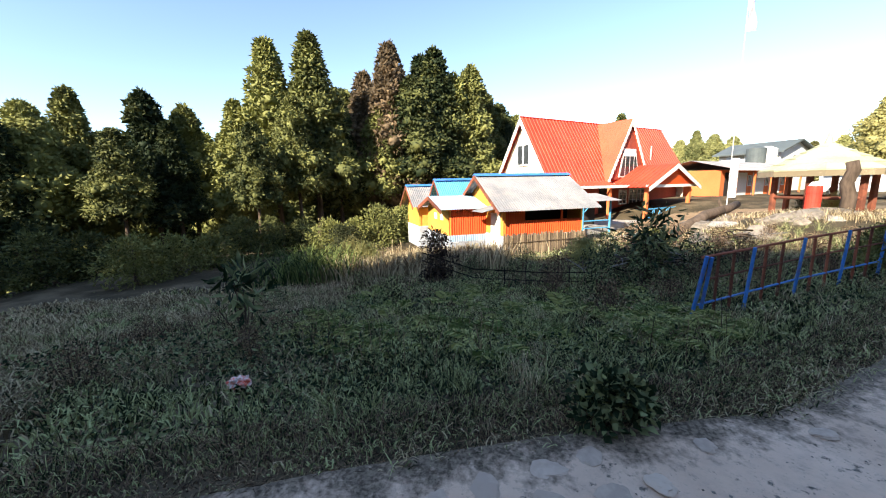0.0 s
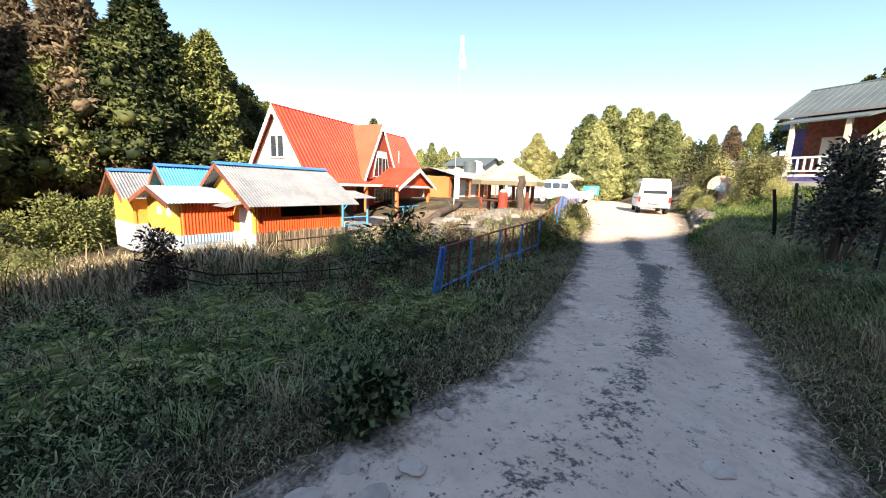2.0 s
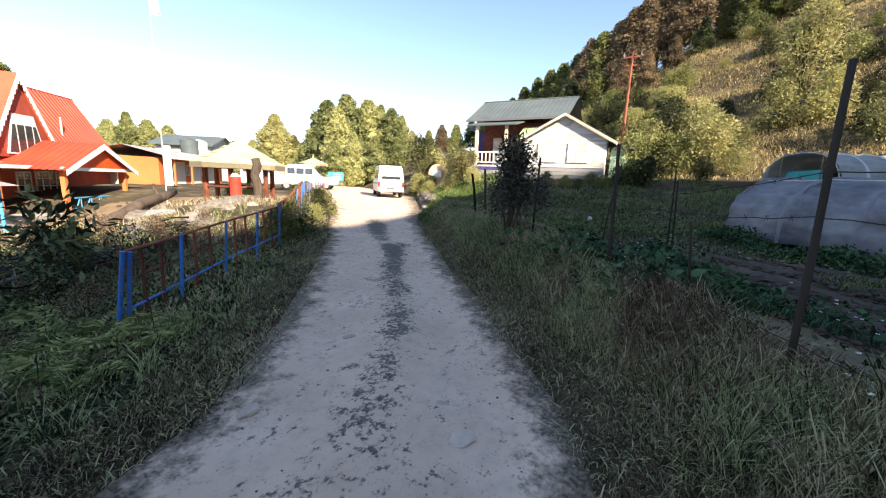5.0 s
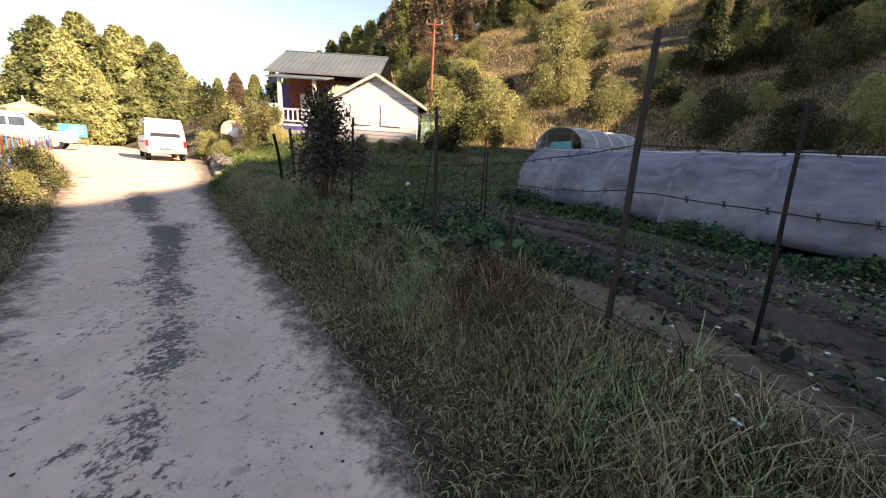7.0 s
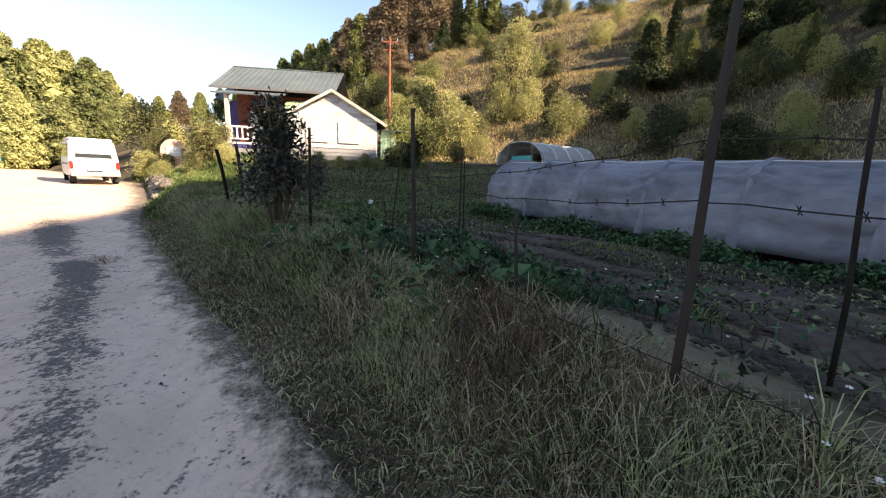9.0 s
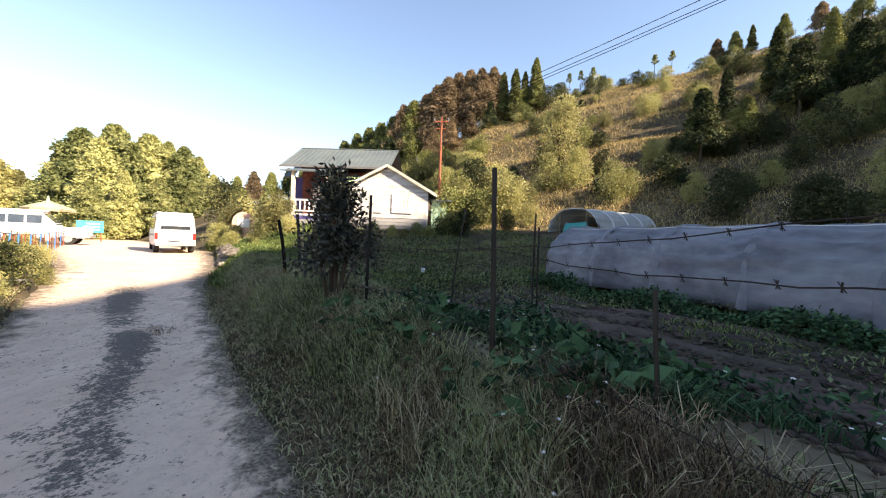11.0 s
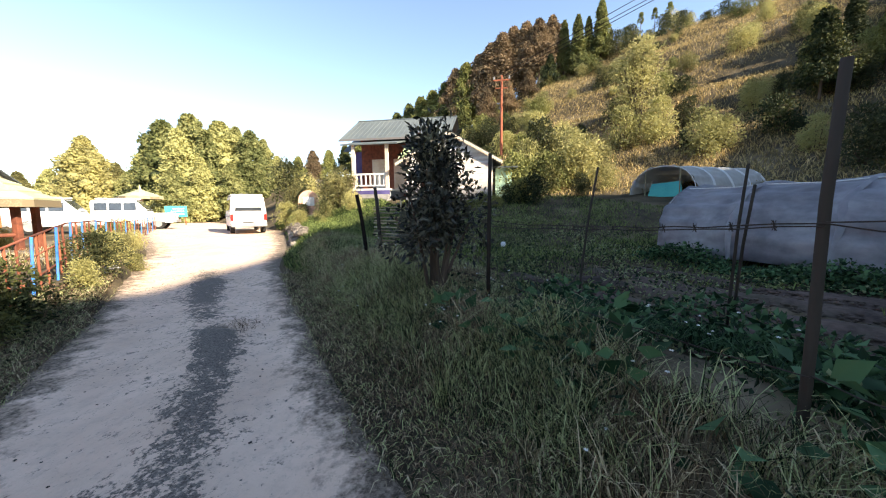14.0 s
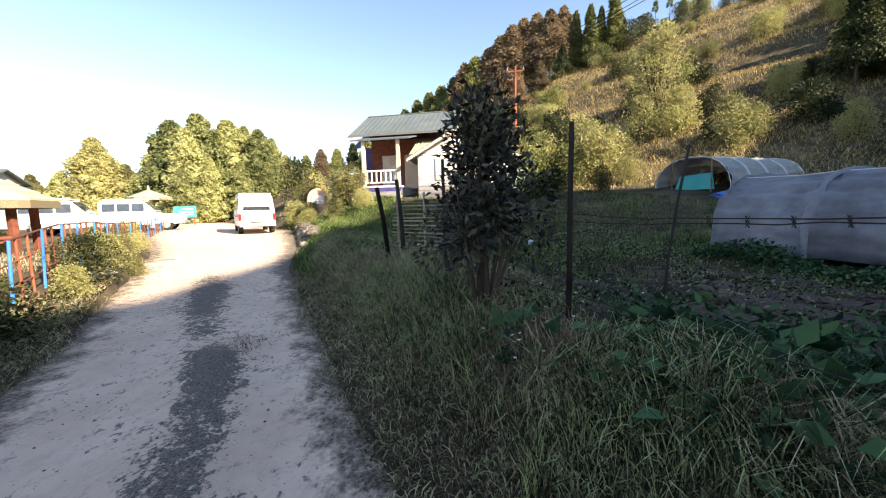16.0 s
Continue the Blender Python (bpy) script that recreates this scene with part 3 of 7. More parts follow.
def window_part(parent, x0, z0, x1, z1, y, mullions=1, name="window", bars=0):
    """A framed window in a wall that faces -y of its parent."""
    bm = boxes((x0, y - 0.03, z0, x1, y + 0.02, z0 + 0.07), (x0, y - 0.03, z1 - 0.07, x1, y + 0.02, z1),
               (x0, y - 0.03, z0 + 0.07, x0 + 0.07, y + 0.02, z1 - 0.07), (x1 - 0.07, y - 0.03, z0 + 0.07, x1, y + 0.02, z1 - 0.07))
    for i in range(mullions):
        c = x0 + (x1 - x0) * (i + 1) / (mullions + 1)
        box(bm, c - 0.035, y - 0.025, z0 + 0.07, c + 0.035, y + 0.015, z1 - 0.07)
    for i in range(bars):
        c = z0 + (z1 - z0) * (i + 1) / (bars + 1)
        box(bm, x0 + 0.07, y - 0.02, c - 0.015, x1 - 0.07, y + 0.01, c + 0.015)
    w = part(name, bm, M_WHITE, parent, "white-painted window frame")
    part("pane", boxes((x0 + 0.05, y + 0.003, z0 + 0.05, x1 - 0.05, y + 0.012, z1 - 0.05)), M_GLASS, w)
    return w


def small_hut(x, y, z, rz, L, W, eave, apex, label, side, roof_m, base_h, ridge=True, side_ribs=True, vents=0, door=False, screen=False, over=0.3):
    """Gabled hut: long side along local x faces -y, gable faces -x."""
    t = thing("hut", pose(x, y, z, 0, 0, rz), label, "hut", "small yellow huts")
    th = 0.08
    # gable wall, pentagon
    for gx in (0.0, L - th):
        bm = prism(bmesh.new(), [(gx, 0, base_h), (gx, W, base_h), (gx, W, eave), (gx, W / 2, apex), (gx, 0, eave)], (th, 0, 0))
        part("gable_wall", bm, M_YELLOW, t)
    part("back_wall", boxes((th, W - th, base_h, L - th, W, eave)), M_YELLOW, t)
    if screen:           # open above a low sheet along most of its length
        part("side_wall", boxes((th, 0.03, base_h, L - th, th, 1.2), (th, 0.03, 1.2, 0.26 * L, th, eave), (0.72 * L, 0.03, 1.2, 0.74 * L, th, eave)), side, t)
        part("wall_sheet", sheet(bmesh.new(), (0.0, 0.004, base_h), (L, 0, 0), (0, 0, 1.2 - base_h), 0.085, 0.013), side, t, "corrugated orange-red sheet")
        part("wall_sheet", sheet(bmesh.new(), (0.0, 0.004, 1.2), (0.26 * L, 0, 0), (0, 0, eave - 1.2), 0.085, 0.013), side, t, "corrugated orange-red sheet")
        # added panel: the black shade under the eave, put into colour
        part("inner_screen", boxes((th + 0.01, 0.75, base_h, L - th - 0.01, 0.78, eave + 0.2)), M_DARK, t, "near-black panel painted as shade inside the open front")
    else:
        part("side_wall", boxes((th, 0.03, base_h, L - th, th, eave)), side, t)
    if side_ribs and not screen:
        part("wall_sheet", sheet(bmesh.new(), (0.0, 0.004, base_h), (L, 0, 0), (0, 0, eave - base_h), 0.085, 0.013), side, t, "corrugated orange-red sheet")
    part("plinth", boxes((-0.03, -0.03, -0.4, L + 0.03, W + 0.03, base_h)), M_BRICKGREY, t, "whitewashed block plinth")
    sl = Vector((0, W / 2 + over, -(apex - eave) * (1 + 2 * over / W)))
    up = apex + 0.05
    part("roof_sheet", sheet(bmesh.new(), (L + 0.5, W / 2, up), (-L - 0.85, 0, 0), (sl.x, -sl.y, sl.z), 0.09, 0.012), roof_m, t)
    part("roof_sheet", sheet(bmesh.new(), (-0.35, W / 2, up), (L + 0.85, 0, 0), (sl.x, sl.y, sl.z), 0.09, 0.012), roof_m, t)
    if ridge:
        bm = prism(bmesh.new(), [(-0.37, W / 2 - 0.16, up - 0.03), (-0.37, W / 2, up + 0.06), (-0.37, W / 2 + 0.16, up - 0.03), (-0.37, W / 2, up + 0.03)], (L + 0.9, 0, 0))
        part("ridge_cap", bm, M_BLUE, t, "blue ridge cap")
    # barge boards with a wavy lower edge
    for s in (-1, 1):
        bm = bmesh.new()
        n = 14
        for k in range(n):
            f0, f1 = k / n, (k + 1) / n
            a = Vector((-0.37, W / 2 + s * (W / 2 + over) * f0, up - (apex - eave) * (1 + 2 * over / W) * f0))
            b = Vector((-0.37, W / 2 + s * (W / 2 + over) * f1, up - (apex - eave) * (1 + 2 * over / W) * f1))
            c = (a + b) / 2 - Vector((0, 0, 0.17))
            prism(bm, [a, b, b - Vector((0, 0, 0.11)), c, a - Vector((0, 0, 0.11))], (0.02, 0, 0))
        bmesh.ops.remove_doubles(bm, verts=bm.verts[:], dist=0.001)
        part("barge_board", bm, M_RUST, t, "scalloped red-brown barge board")
    for i in range(vents):
        c = 0.6 + i * 0.75
        part("vent", boxes((-0.03, c, eave - 0.45, 0.0, c + 0.28, eave - 0.22)), M_WHITE, t)
    if door:
        part("door", boxes((-0.05, 0.2, -0.2, -0.005, 0.85, 1.45)), M_WHITE, t, "pale blue-white door")
        part("door_canopy", sheet(bmesh.new(), (-0.7, 0.1, 1.52), (0, 0.9, 0), (0.7, 0, 0.16), 0.09, 0.012), M_WHITEROOF, t)
    if screen:
        n = 60
        scr = part("stalk_rail", tubes(((0, -0.12, 0.1), (L + 0.1, -0.12, 0.1), 0.015), ((0, -0.12, 0.5), (L + 0.1, -0.12, 0.5), 0.015), n=6), M_STALK, t, "screen of upright dry stalks")
        for k in range(n):
            c = k * (L + 0.1) / n
            h = base_h + random.uniform(-0.06, 0.05)
            bm = bmesh.new()
            tube(bm, (c, -0.10 + random.uniform(-0.015, 0.015), -0.45), (c + random.uniform(-0.02, 0.02), -0.08, h + 0.05), 0.034, 0.026, n=5)
            part("stalk", bm, M_STALK, scr)
    else:
        if side_ribs:
            part("plinth_sheet", sheet(bmesh.new(), (0.0, -0.062, base_h - 0.2), (L, 0, 0), (0, 0, 0.22), 0.085, 0.012), M_PALEBLUE, t, "pale blue corrugated strip")
        rows = 4
        for r in range(rows):
            for k in range(int(L / 0.36)):
                z0 = -0.35 + r * (base_h + 0.33) / rows
                part("block", boxes((k * 0.36 + 0.02, -0.05, z0 + 0.012, k * 0.36 + 0.35, -0.025, z0 + (base_h + 0.33) / rows - 0.012)), M_BRICKGREY, t)
    return t


HZ = -0.9
small_hut(-0.35, 11.03, HZ, 30, 3.1, 3.15, 1.74, 2.70, "yellow hut with orange-red sheet side and pale zinc roof", M_ORANGE, M_WHITEROOF, 0.72, screen=True, door=True, over=0.38)
small_hut(-2.25, 11.45, HZ, 30, 1.55, 2.6, 1.62, 1.98, "low yellow hut with vents and whitewashed block plinth", M_ORANGE, M_PALEBLUE, 0.66, ridge=False, vents=2, over=0.25)
small_hut(-2.75, 14.2, HZ, 30, 3.0, 2.0, 1.75, 2.62, "yellow hut with a blue sheet roof", M_YELLOW, M_LIGHTBLUE, 0.6, side_ribs=False)
small_hut(-4.35, 15.2, HZ, 30, 2.6, 2.2, 1.65, 2.40, "yellow hut with a pale roof and blue ridge", M_YELLOW, M_WHITEROOF, 0.6, side_ribs=False)


def a_frame_house():
    """Ridge along local x from the near gable; front is -y. Ground at z 0."""
    gz = -1.0
    t = thing("house", pose(0.1, 23.9, gz, 0, 0, 41), "cream boarded house with steep red ribbed roof and porch", "house")
    L, H, E, W = 15.4, 6.77, 2.42, 2.72      # ridge height, eave height, half width at the eave
    slope = (H - E) / W
    # gable walls of upright boards
    for gx, nm in ((0.35, "gable_wall"), (L - 0.45, "gable_wall")):
        w = part(nm, prism(bmesh.new(), [(gx + 0.03, -2.35, -0.3), (gx + 0.03, 2.35, -0.3), (gx + 0.03, 2.35, H - slope * 2.4), (gx + 0.03, 0, H - 0.12), (gx + 0.03, -2.35, H - slope * 2.4)], (0.08, 0, 0)), M_CREAM, t)
        if gx < 1:
            n = 26
            for k in range(n):
                y0 = -2.3 + k * 4.6 / n
                y1 = y0 + 4.6 / n - 0.012
                za = H - slope * max(abs(y0), 0) - 0.16
                zb = H - slope * abs(y1) - 0.16
                part("board", prism(bmesh.new(), [(gx + 0.03, y0, 0.0), (gx + 0.03, y1, 0.0), (gx + 0.03, y1, zb), (gx + 0.03, y0, za)], (-0.022 - 0.006 * (k % 2), 0, 0)), M_CREAM, w)
            fr = part("window", boxes((gx - 0.06, -0.62, 3.7, gx - 0.0, 0.62, 3.80), (gx - 0.06, -0.62, 5.0, gx, 0.62, 5.1), (gx - 0.06, -0.62, 3.8, gx, -0.52, 5.0),
                                      (gx - 0.06, 0.52, 3.8, gx, 0.62, 5.0), (gx - 0.06, -0.06, 3.8, gx, 0.06, 5.0)), M_WHITE, t, "white two-light window")
            part("pane", boxes((gx - 0.035, -0.52, 3.8, gx - 0.028, -0.06, 5.0)), M_GLASS, fr)
            part("pane", boxes((gx - 0.035, 0.06, 3.8, gx - 0.028, 0.52, 5.0)), M_GLASS, fr)
    part("front_wall", boxes((0.5, -1.9, -0.3, L - 0.5, -1.8, 2.6)), M_REDWALL, t, "dark red boarded front wall")
    part("back_wall", boxes((0.5, 2.2, -0.3, L - 0.5, 2.3, 2.6)), M_REDWALL, t)
    # main roof
    part("roof_sheet", sheet(bmesh.new(), (L, 0, H), (-L, 0, 0), (0, -W, -(H - E)), 0.30, 0.035, profile="rib"), M_REDROOF, t)
    part("roof_sheet", sheet(bmesh.new(), (0, 0, H), (L, 0, 0), (0, W, -(H - E)), 0.30, 0.035, profile="rib"), M_REDROOF, t)
    part("ridge_cap", tubes(((-0.02, 0, H + 0.01), (L + 0.02, 0, H + 0.01), 0.05)), M_REDROOF, t)
    for s in (-1, 1):
        bm = bmesh.new()
        n = 22
        for k in range(n):
            f0, f1 = k / n, (k + 1) / n
            a, b = Vector((-0.03, s * W * f0, H - (H - E) * f0)), Vector((-0.03, s * W * f1, H - (H - E) * f1))
            prism(bm, [a, b, b - Vector((0, 0, 0.34)), (a + b) / 2 - Vector((0, 0, 0.50)), a - Vector((0, 0, 0.34))], (0.035, 0, 0))
        bmesh.ops.remove_doubles(bm, verts=bm.verts[:], dist=0.001)
        part("barge_board", bm, M_WHITE, t, "white scalloped barge board")
    part("fascia", boxes((0.0, -W - 0.03, E - 0.12, L, -W, E + 0.03)), M_WHITE, t, "white eave board")
    # dormer
    c, a, f = 7.35, 2.25, -2.75
    zd = 2.75
    for s in (-1, 1):
        o = (c, 0.25, H - 0.05)
        u = (0, f - 0.35, 0)
        v = (s * a, 0, -(H - zd) - 0.15)
        part("dormer_roof", sheet(bmesh.new(), o, u, v, 0.30, 0.02, profile="rib") if s > 0 else sheet(bmesh.new(), (c, f - 0.1, H - 0.05), (0, -f + 0.35, 0), v, 0.30, 0.02, profile="rib"), M_ORANGEROOF, t, "orange-red dormer slope")
        bm = bmesh.new()
        n = 16
        for k in range(n):
            f0, f1 = k / n, (k + 1) / n
            p, q = Vector((c + s * a * f0, f - 0.13, H - 0.05 - (H - zd + 0.1) * f0)), Vector((c + s * a * f1, f - 0.13, H - 0.05 - (H - zd + 0.1) * f1))
            prism(bm, [p, q, q - Vector((0, 0, 0.30)), (p + q) / 2 - Vector((0, 0, 0.44)), p - Vector((0, 0, 0.30))], (0, 0.035, 0))
        bmesh.ops.remove_doubles(bm, verts=bm.verts[:], dist=0.001)
        part("dormer_barge_board", bm, M_WHITE, t, "white scalloped barge board")
    part("dormer_wall", prism(bmesh.new(), [(c - a + 0.2, f + 0.02, zd - 0.05), (c + a - 0.2, f + 0.02, zd - 0.05), (c, f + 0.02, H - 0.35)], (0, 0.06, 0)), M_REDWALL, t)
    w = part("dormer_window", prism(bmesh.new(), [(c - 1.1, f - 0.03, zd + 0.1), (c + 1.1, f - 0.03, zd + 0.1), (c + 0.62, f - 0.03, zd + 2.0), (c - 0.62, f - 0.03, zd + 2.0)], (0, 0.04, 0)), M_WHITE, t)
    for x0, x1, x2, x3 in ((-0.98, -0.5, -0.5, -0.66), (-0.42, -0.04, -0.04, -0.42), (0.04, 0.42, 0.42, 0.04), (0.5, 0.98, 0.66, 0.5)):
        part("pane", prism(bmesh.new(), [(c + x0, f - 0.04, zd + 0.18), (c + x1, f - 0.04, zd + 0.18), (c + x2, f - 0.04, zd + 1.5), (c + x3, f - 0.04, zd + 1.5)], (0, 0.006, 0)), M_GLASS, w)
    part("finial", tubes(((c, f - 0.1, H - 0.1), (c, f - 0.1, H + 0.3), 0.05, 0.01), ((-0.02, 0, H), (-0.02, 0, H + 0.3), 0.05, 0.01)), M_WHITE, t)
    # porch
    pc, ph, pf, pz, pa = 8.3, 2.5, -5.0, 2.38, 3.62
    part("verandah_roof", sheet(bmesh.new(), (5.2, -W + 0.4, E + 0.26), (-4.6, 0, 0), (0, -1.4, -0.38), 0.30, 0.03, profile="rib"), M_REDROOF, t)
    for s in (-1, 1):
        o = (pc, -1.6, pa)
        part("porch_roof", sheet(bmesh.new(), o, (0, pf + 1.1, 0), (s * (ph + 0.4), 0, -(pa - pz) - 0.2), 0.30, 0.03, profile="rib") if s > 0 else
             sheet(bmesh.new(), (pc, pf - 0.5, pa), (0, -pf - 1.1, 0), (s * (ph + 0.4), 0, -(pa - pz) - 0.2), 0.30, 0.03, profile="rib"), M_REDROOF, t)
        p, q = Vector((pc, pf - 0.53, pa)), Vector((pc + s * (ph + 0.4), pf - 0.53, pz - 0.2))
        part("porch_barge_board", prism(bmesh.new(), [p, q, q - Vector((0, 0, 0.24)), p - Vector((0, 0, 0.30))], (0, 0.035, 0)), M_WHITE, t)
    part("porch_gable", prism(bmesh.new(), [(pc - ph, pf - 0.3, pz - 0.05), (pc + ph, pf - 0.3, pz - 0.05), (pc, pf - 0.3, pa - 0.2)], (0, 0.05, 0)), M_ORANGE, t, "orange-red boarded porch gable")
    part("porch_beam", boxes((pc - ph - 0.3, pf - 0.32, pz - 0.22, pc + ph + 0.3, pf - 0.2, pz - 0.05)), M_WHITE, t)
    part("side_fascia", boxes((0.4, -4.02, 2.18, pc - ph, -3.96, 2.34)), M_WHITE, t)
    for px, py in ((pc - ph + 0.15, pf), (pc + ph - 0.1, pf), (4.1, -3.75), (1.0, -3.75)):
        part("post", boxes((px - 0.1, py - 0.1, -0.5, px + 0.1, py + 0.1, 2.25), bevel=0.015), M_ORANGEWALL, t, "orange porch post")
    part("porch_floor", boxes((0.4, pf - 0.1, -0.6, pc + ph + 0.3, -1.9, 0.12)), M_STONE, t)
    window_part(t, 7.6, 0.95, 8.5, 2.0, -1.92, 1, "front_window", 2)
    window_part(t, 8.75, 0.85, 10.6, 2.05, -1.92, 3, "front_window", 2)
    window_part(t, 2.0, 1.2, 2.9, 2.0, -1.92, 1, "front_window")
    # flat near-black slab; the doorway's shade is in its colour
    part("front_door", boxes((5.5, -1.95, 0.12, 6.5, -1.91, 2.15)), M_DARK, t, "near-black panel painted as the shade of a doorway")
    # blue railing of the porch
    r = part("railing", boxes((pc - ph + 0.3, pf - 0.03, 0.78, pc + ph - 0.2, pf + 0.03, 0.85), (pc - ph + 0.3, pf - 0.03, 0.25, pc + ph - 0.2, pf + 0.03, 0.31)), M_LIGHTBLUE, t, "light blue porch railing")
    for k in range(12):
        x = pc - ph + 0.35 + k * 0.38
        part("baluster", tubes(((x, pf, 0.28), (x + (0.3 if k % 2 else -0.0), pf, 0.8), 0.025), n=6), M_LIGHTBLUE, r)
    part("stove_pipe", tubes(((11.6, -1.6, 3.6), (11.6, -1.6, 5.2), 0.05)), M_CREAM, t)
    # low lean-to shelter beside the porch
    s = thing("shelter", pose(3.5, 19.8, lz(3.5, 19.8) - 0.05, 0, 0, 30), "small shelter with blue posts and pale sheet roof", "shelter")
    part("roof_sheet", sheet(bmesh.new(), (2.0, 1.4, 2.25), (-2.2, 0, 0), (0, -2.0, -0.35), 0.09, 0.012), M_WHITEROOF, s)
    for px in (0.0, 1.8):
        part("post", tubes(((px, 0, -0.2), (px, 0, 2.0), 0.06)), M_LIGHTBLUE, s)
    part("rail", tubes(((0, 0, 0.8), (1.8, 0, 0.8), 0.035), ((0, 0, 0.4), (1.8, 0, 0.4), 0.03), ((0, 0, 1.2), (0.8, 0, 2.0), 0.03)), M_LIGHTBLUE, s)
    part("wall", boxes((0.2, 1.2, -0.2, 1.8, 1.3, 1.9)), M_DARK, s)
    part("bench", boxes((0.3, 0.6, 0.0, 1.6, 1.1, 0.45)), M_WHITE, s)


a_frame_house()


def annex_row():
    t = thing("outbuilding", pose(15.2, 31.2, 0.1, 0, 0, 41), "low orange and white building with pale sheet roof", "building")
    part("wall", boxes((0, 0, -1, 13, 4, 2.2)), M_ORANGEWALL, t)
    part("roof_sheet", sheet(bmesh.new(), (13.5, 2, 3.0), (-14, 0, 0), (0, -3.0, -0.75), 0.2, 0.02), M_WHITEROOF, t)
    part("roof_sheet", sheet(bmesh.new(), (-0.5, 2, 3.0), (14, 0, 0), (0, 2.6, -0.6), 0.2, 0.02), M_WHITEROOF, t)
    part("fascia", boxes((-0.5, -1.05, 2.12, 13.5, -1.0, 2.28)), M_WHITE, t)
    for x0 in (2.0, 5.2, 8.4):
        part("white_panel", boxes((x0, -0.04, 0.2, x0 + 2.2, -0.005, 2.0)), M_WHITE, t, "whitewashed wall panel")
        window_part(t, x0 + 2.4, 0.9, x0 + 3.0, 1.8, -0.02, 1)
    part("door", boxes((0.6, -0.04, 0, 1.5, -0.005, 2.0)), M_DARK, t)
    for k in range(5):
        part("post", boxes((k * 3.0 + 0.4, -0.9, -0.5, k * 3.0 + 0.52, -0.78, 2.15)), M_ORANGEWALL, t)
    b = thing("cottage", pose(27, 45, 0.3, 0, 0, 35), "small pale cottage with dark low-pitched roof", "house")
    part("wall", prism(bmesh.new(), [(0, 0, -1), (6, 0, -1), (6, 0, 4.2), (3, 0, 5.3), (0, 0, 4.2)], (0, 6, 0)), M_WHITE, b)
    for s in (-1, 1):
        part("roof_sheet", prism(bmesh.new(), [(3, -0.5, 5.45), (3 + s * 3.6, -0.5, 4.15), (3 + s * 3.6, -0.5, 4.0), (3, -0.5, 5.3)], (0, 7, 0)), M_SLATE, b)
    window_part(b, 2.2, 2.6, 3.6, 3.8, -0.02, 1)
    for k, (x, y, c) in enumerate(((24.2, 42.2, M_WHITE), (22.7, 41.2, M_SLATE))):
        w = thing("water_tank", pose(x, y, 3.0, 0, 0, 0), "round water tank on a frame behind the roofs", "water tank", "water tanks")
        part("tank", tubes(((0, 0, 0), (0, 0, 1.5), 0.8), ((0, 0, 1.5), (0, 0, 1.75), 0.8, 0.25), n=20), c, w, smooth=False)
        part("stand", boxes((-0.7, -0.7, -3.5, -0.55, -0.55, 0), (0.55, -0.7, -3.5, 0.7, -0.55, 0), (-0.7, 0.55, -3.5, -0.55, 0.7, 0), (0.55, 0.55, -3.5, 0.7, 0.7, 0), (-0.85, -0.85, -0.08, 0.85, 0.85, 0)), M_STEEL, w)


annex_row()


def pavilion(x, y, z, r, eave, apex, posts, label, group, drum=False):
    t = thing("pavilion", pose(x, y, z, 0, 0, 12), label, "pavilion", group)
    n = 8 if posts > 1 else 12
    ring = [(math.cos(k * 2 * math.pi / n) * r, math.sin(k * 2 * math.pi / n) * r) for k in range(n)]
    for k in range(n):
        a, b = ring[k], ring[(k + 1) % n]
        bands = 5
        for j in range(bands):
            f0, f1 = j / bands, (j + 1) / bands
            zz = lambda f: apex - (apex - eave) * f
            q = [(a[0] * f0, a[1] * f0, zz(f0)), (a[0] * f1, a[1] * f1, zz(f1) + 0.035), (b[0] * f1, b[1] * f1, zz(f1) + 0.035), (b[0] * f0, b[1] * f0, zz(f0))]
            if j == 0:
                q = q[:3]
            part("shingle_course", prism(bmesh.new(), q, (0, 0, -0.05)), M_THATCH, t)
        part("fascia", prism(bmesh.new(), [(a[0], a[1], eave - 0.02), (b[0], b[1], eave - 0.02), (b[0], b[1], eave - 0.2), (a[0], a[1], eave - 0.2)], (-a[0] * 0.02, -a[1] * 0.02, 0)), M_BAMBOO, t)
    part("finial", tubes(((0, 0, apex - 0.05), (0, 0, apex + 0.35), 0.12, 0.02)), M_THATCH, t)
    if posts > 1:
        for k in range(posts):
            an = (k + 0.5) * 2 * math.pi / posts
            px, py = math.cos(an) * r * 0.72, math.sin(an) * r * 0.72
            part("post", boxes((px - 0.07, py - 0.07, -0.6, px + 0.07, py + 0.07, eave + 0.15), bevel=0.015), M_RUST, t, "red-brown post")
        part("low_wall", tubes(((0, 0, -0.6), (0, 0, 0.12), r * 0.85), n=8), M_STONE, t)
        part("bench_rail", tubes(*[((math.cos((k + .5) * math.pi * 2 / posts) * r * .72, math.sin((k + .5) * math.pi * 2 / posts) * r * .72, 0.75),
                                   (math.cos((k + 1.5) * math.pi * 2 / posts) * r * .72, math.sin((k + 1.5) * math.pi * 2 / posts) * r * .72, 0.75), 0.05) for k in range(posts - 2)]), M_RUST, t)
    else:
        part("post", tubes(((0, 0, -0.4), (0, 0, apex - 0.1), 0.14), n=10), M_CREAM, t)
    return t


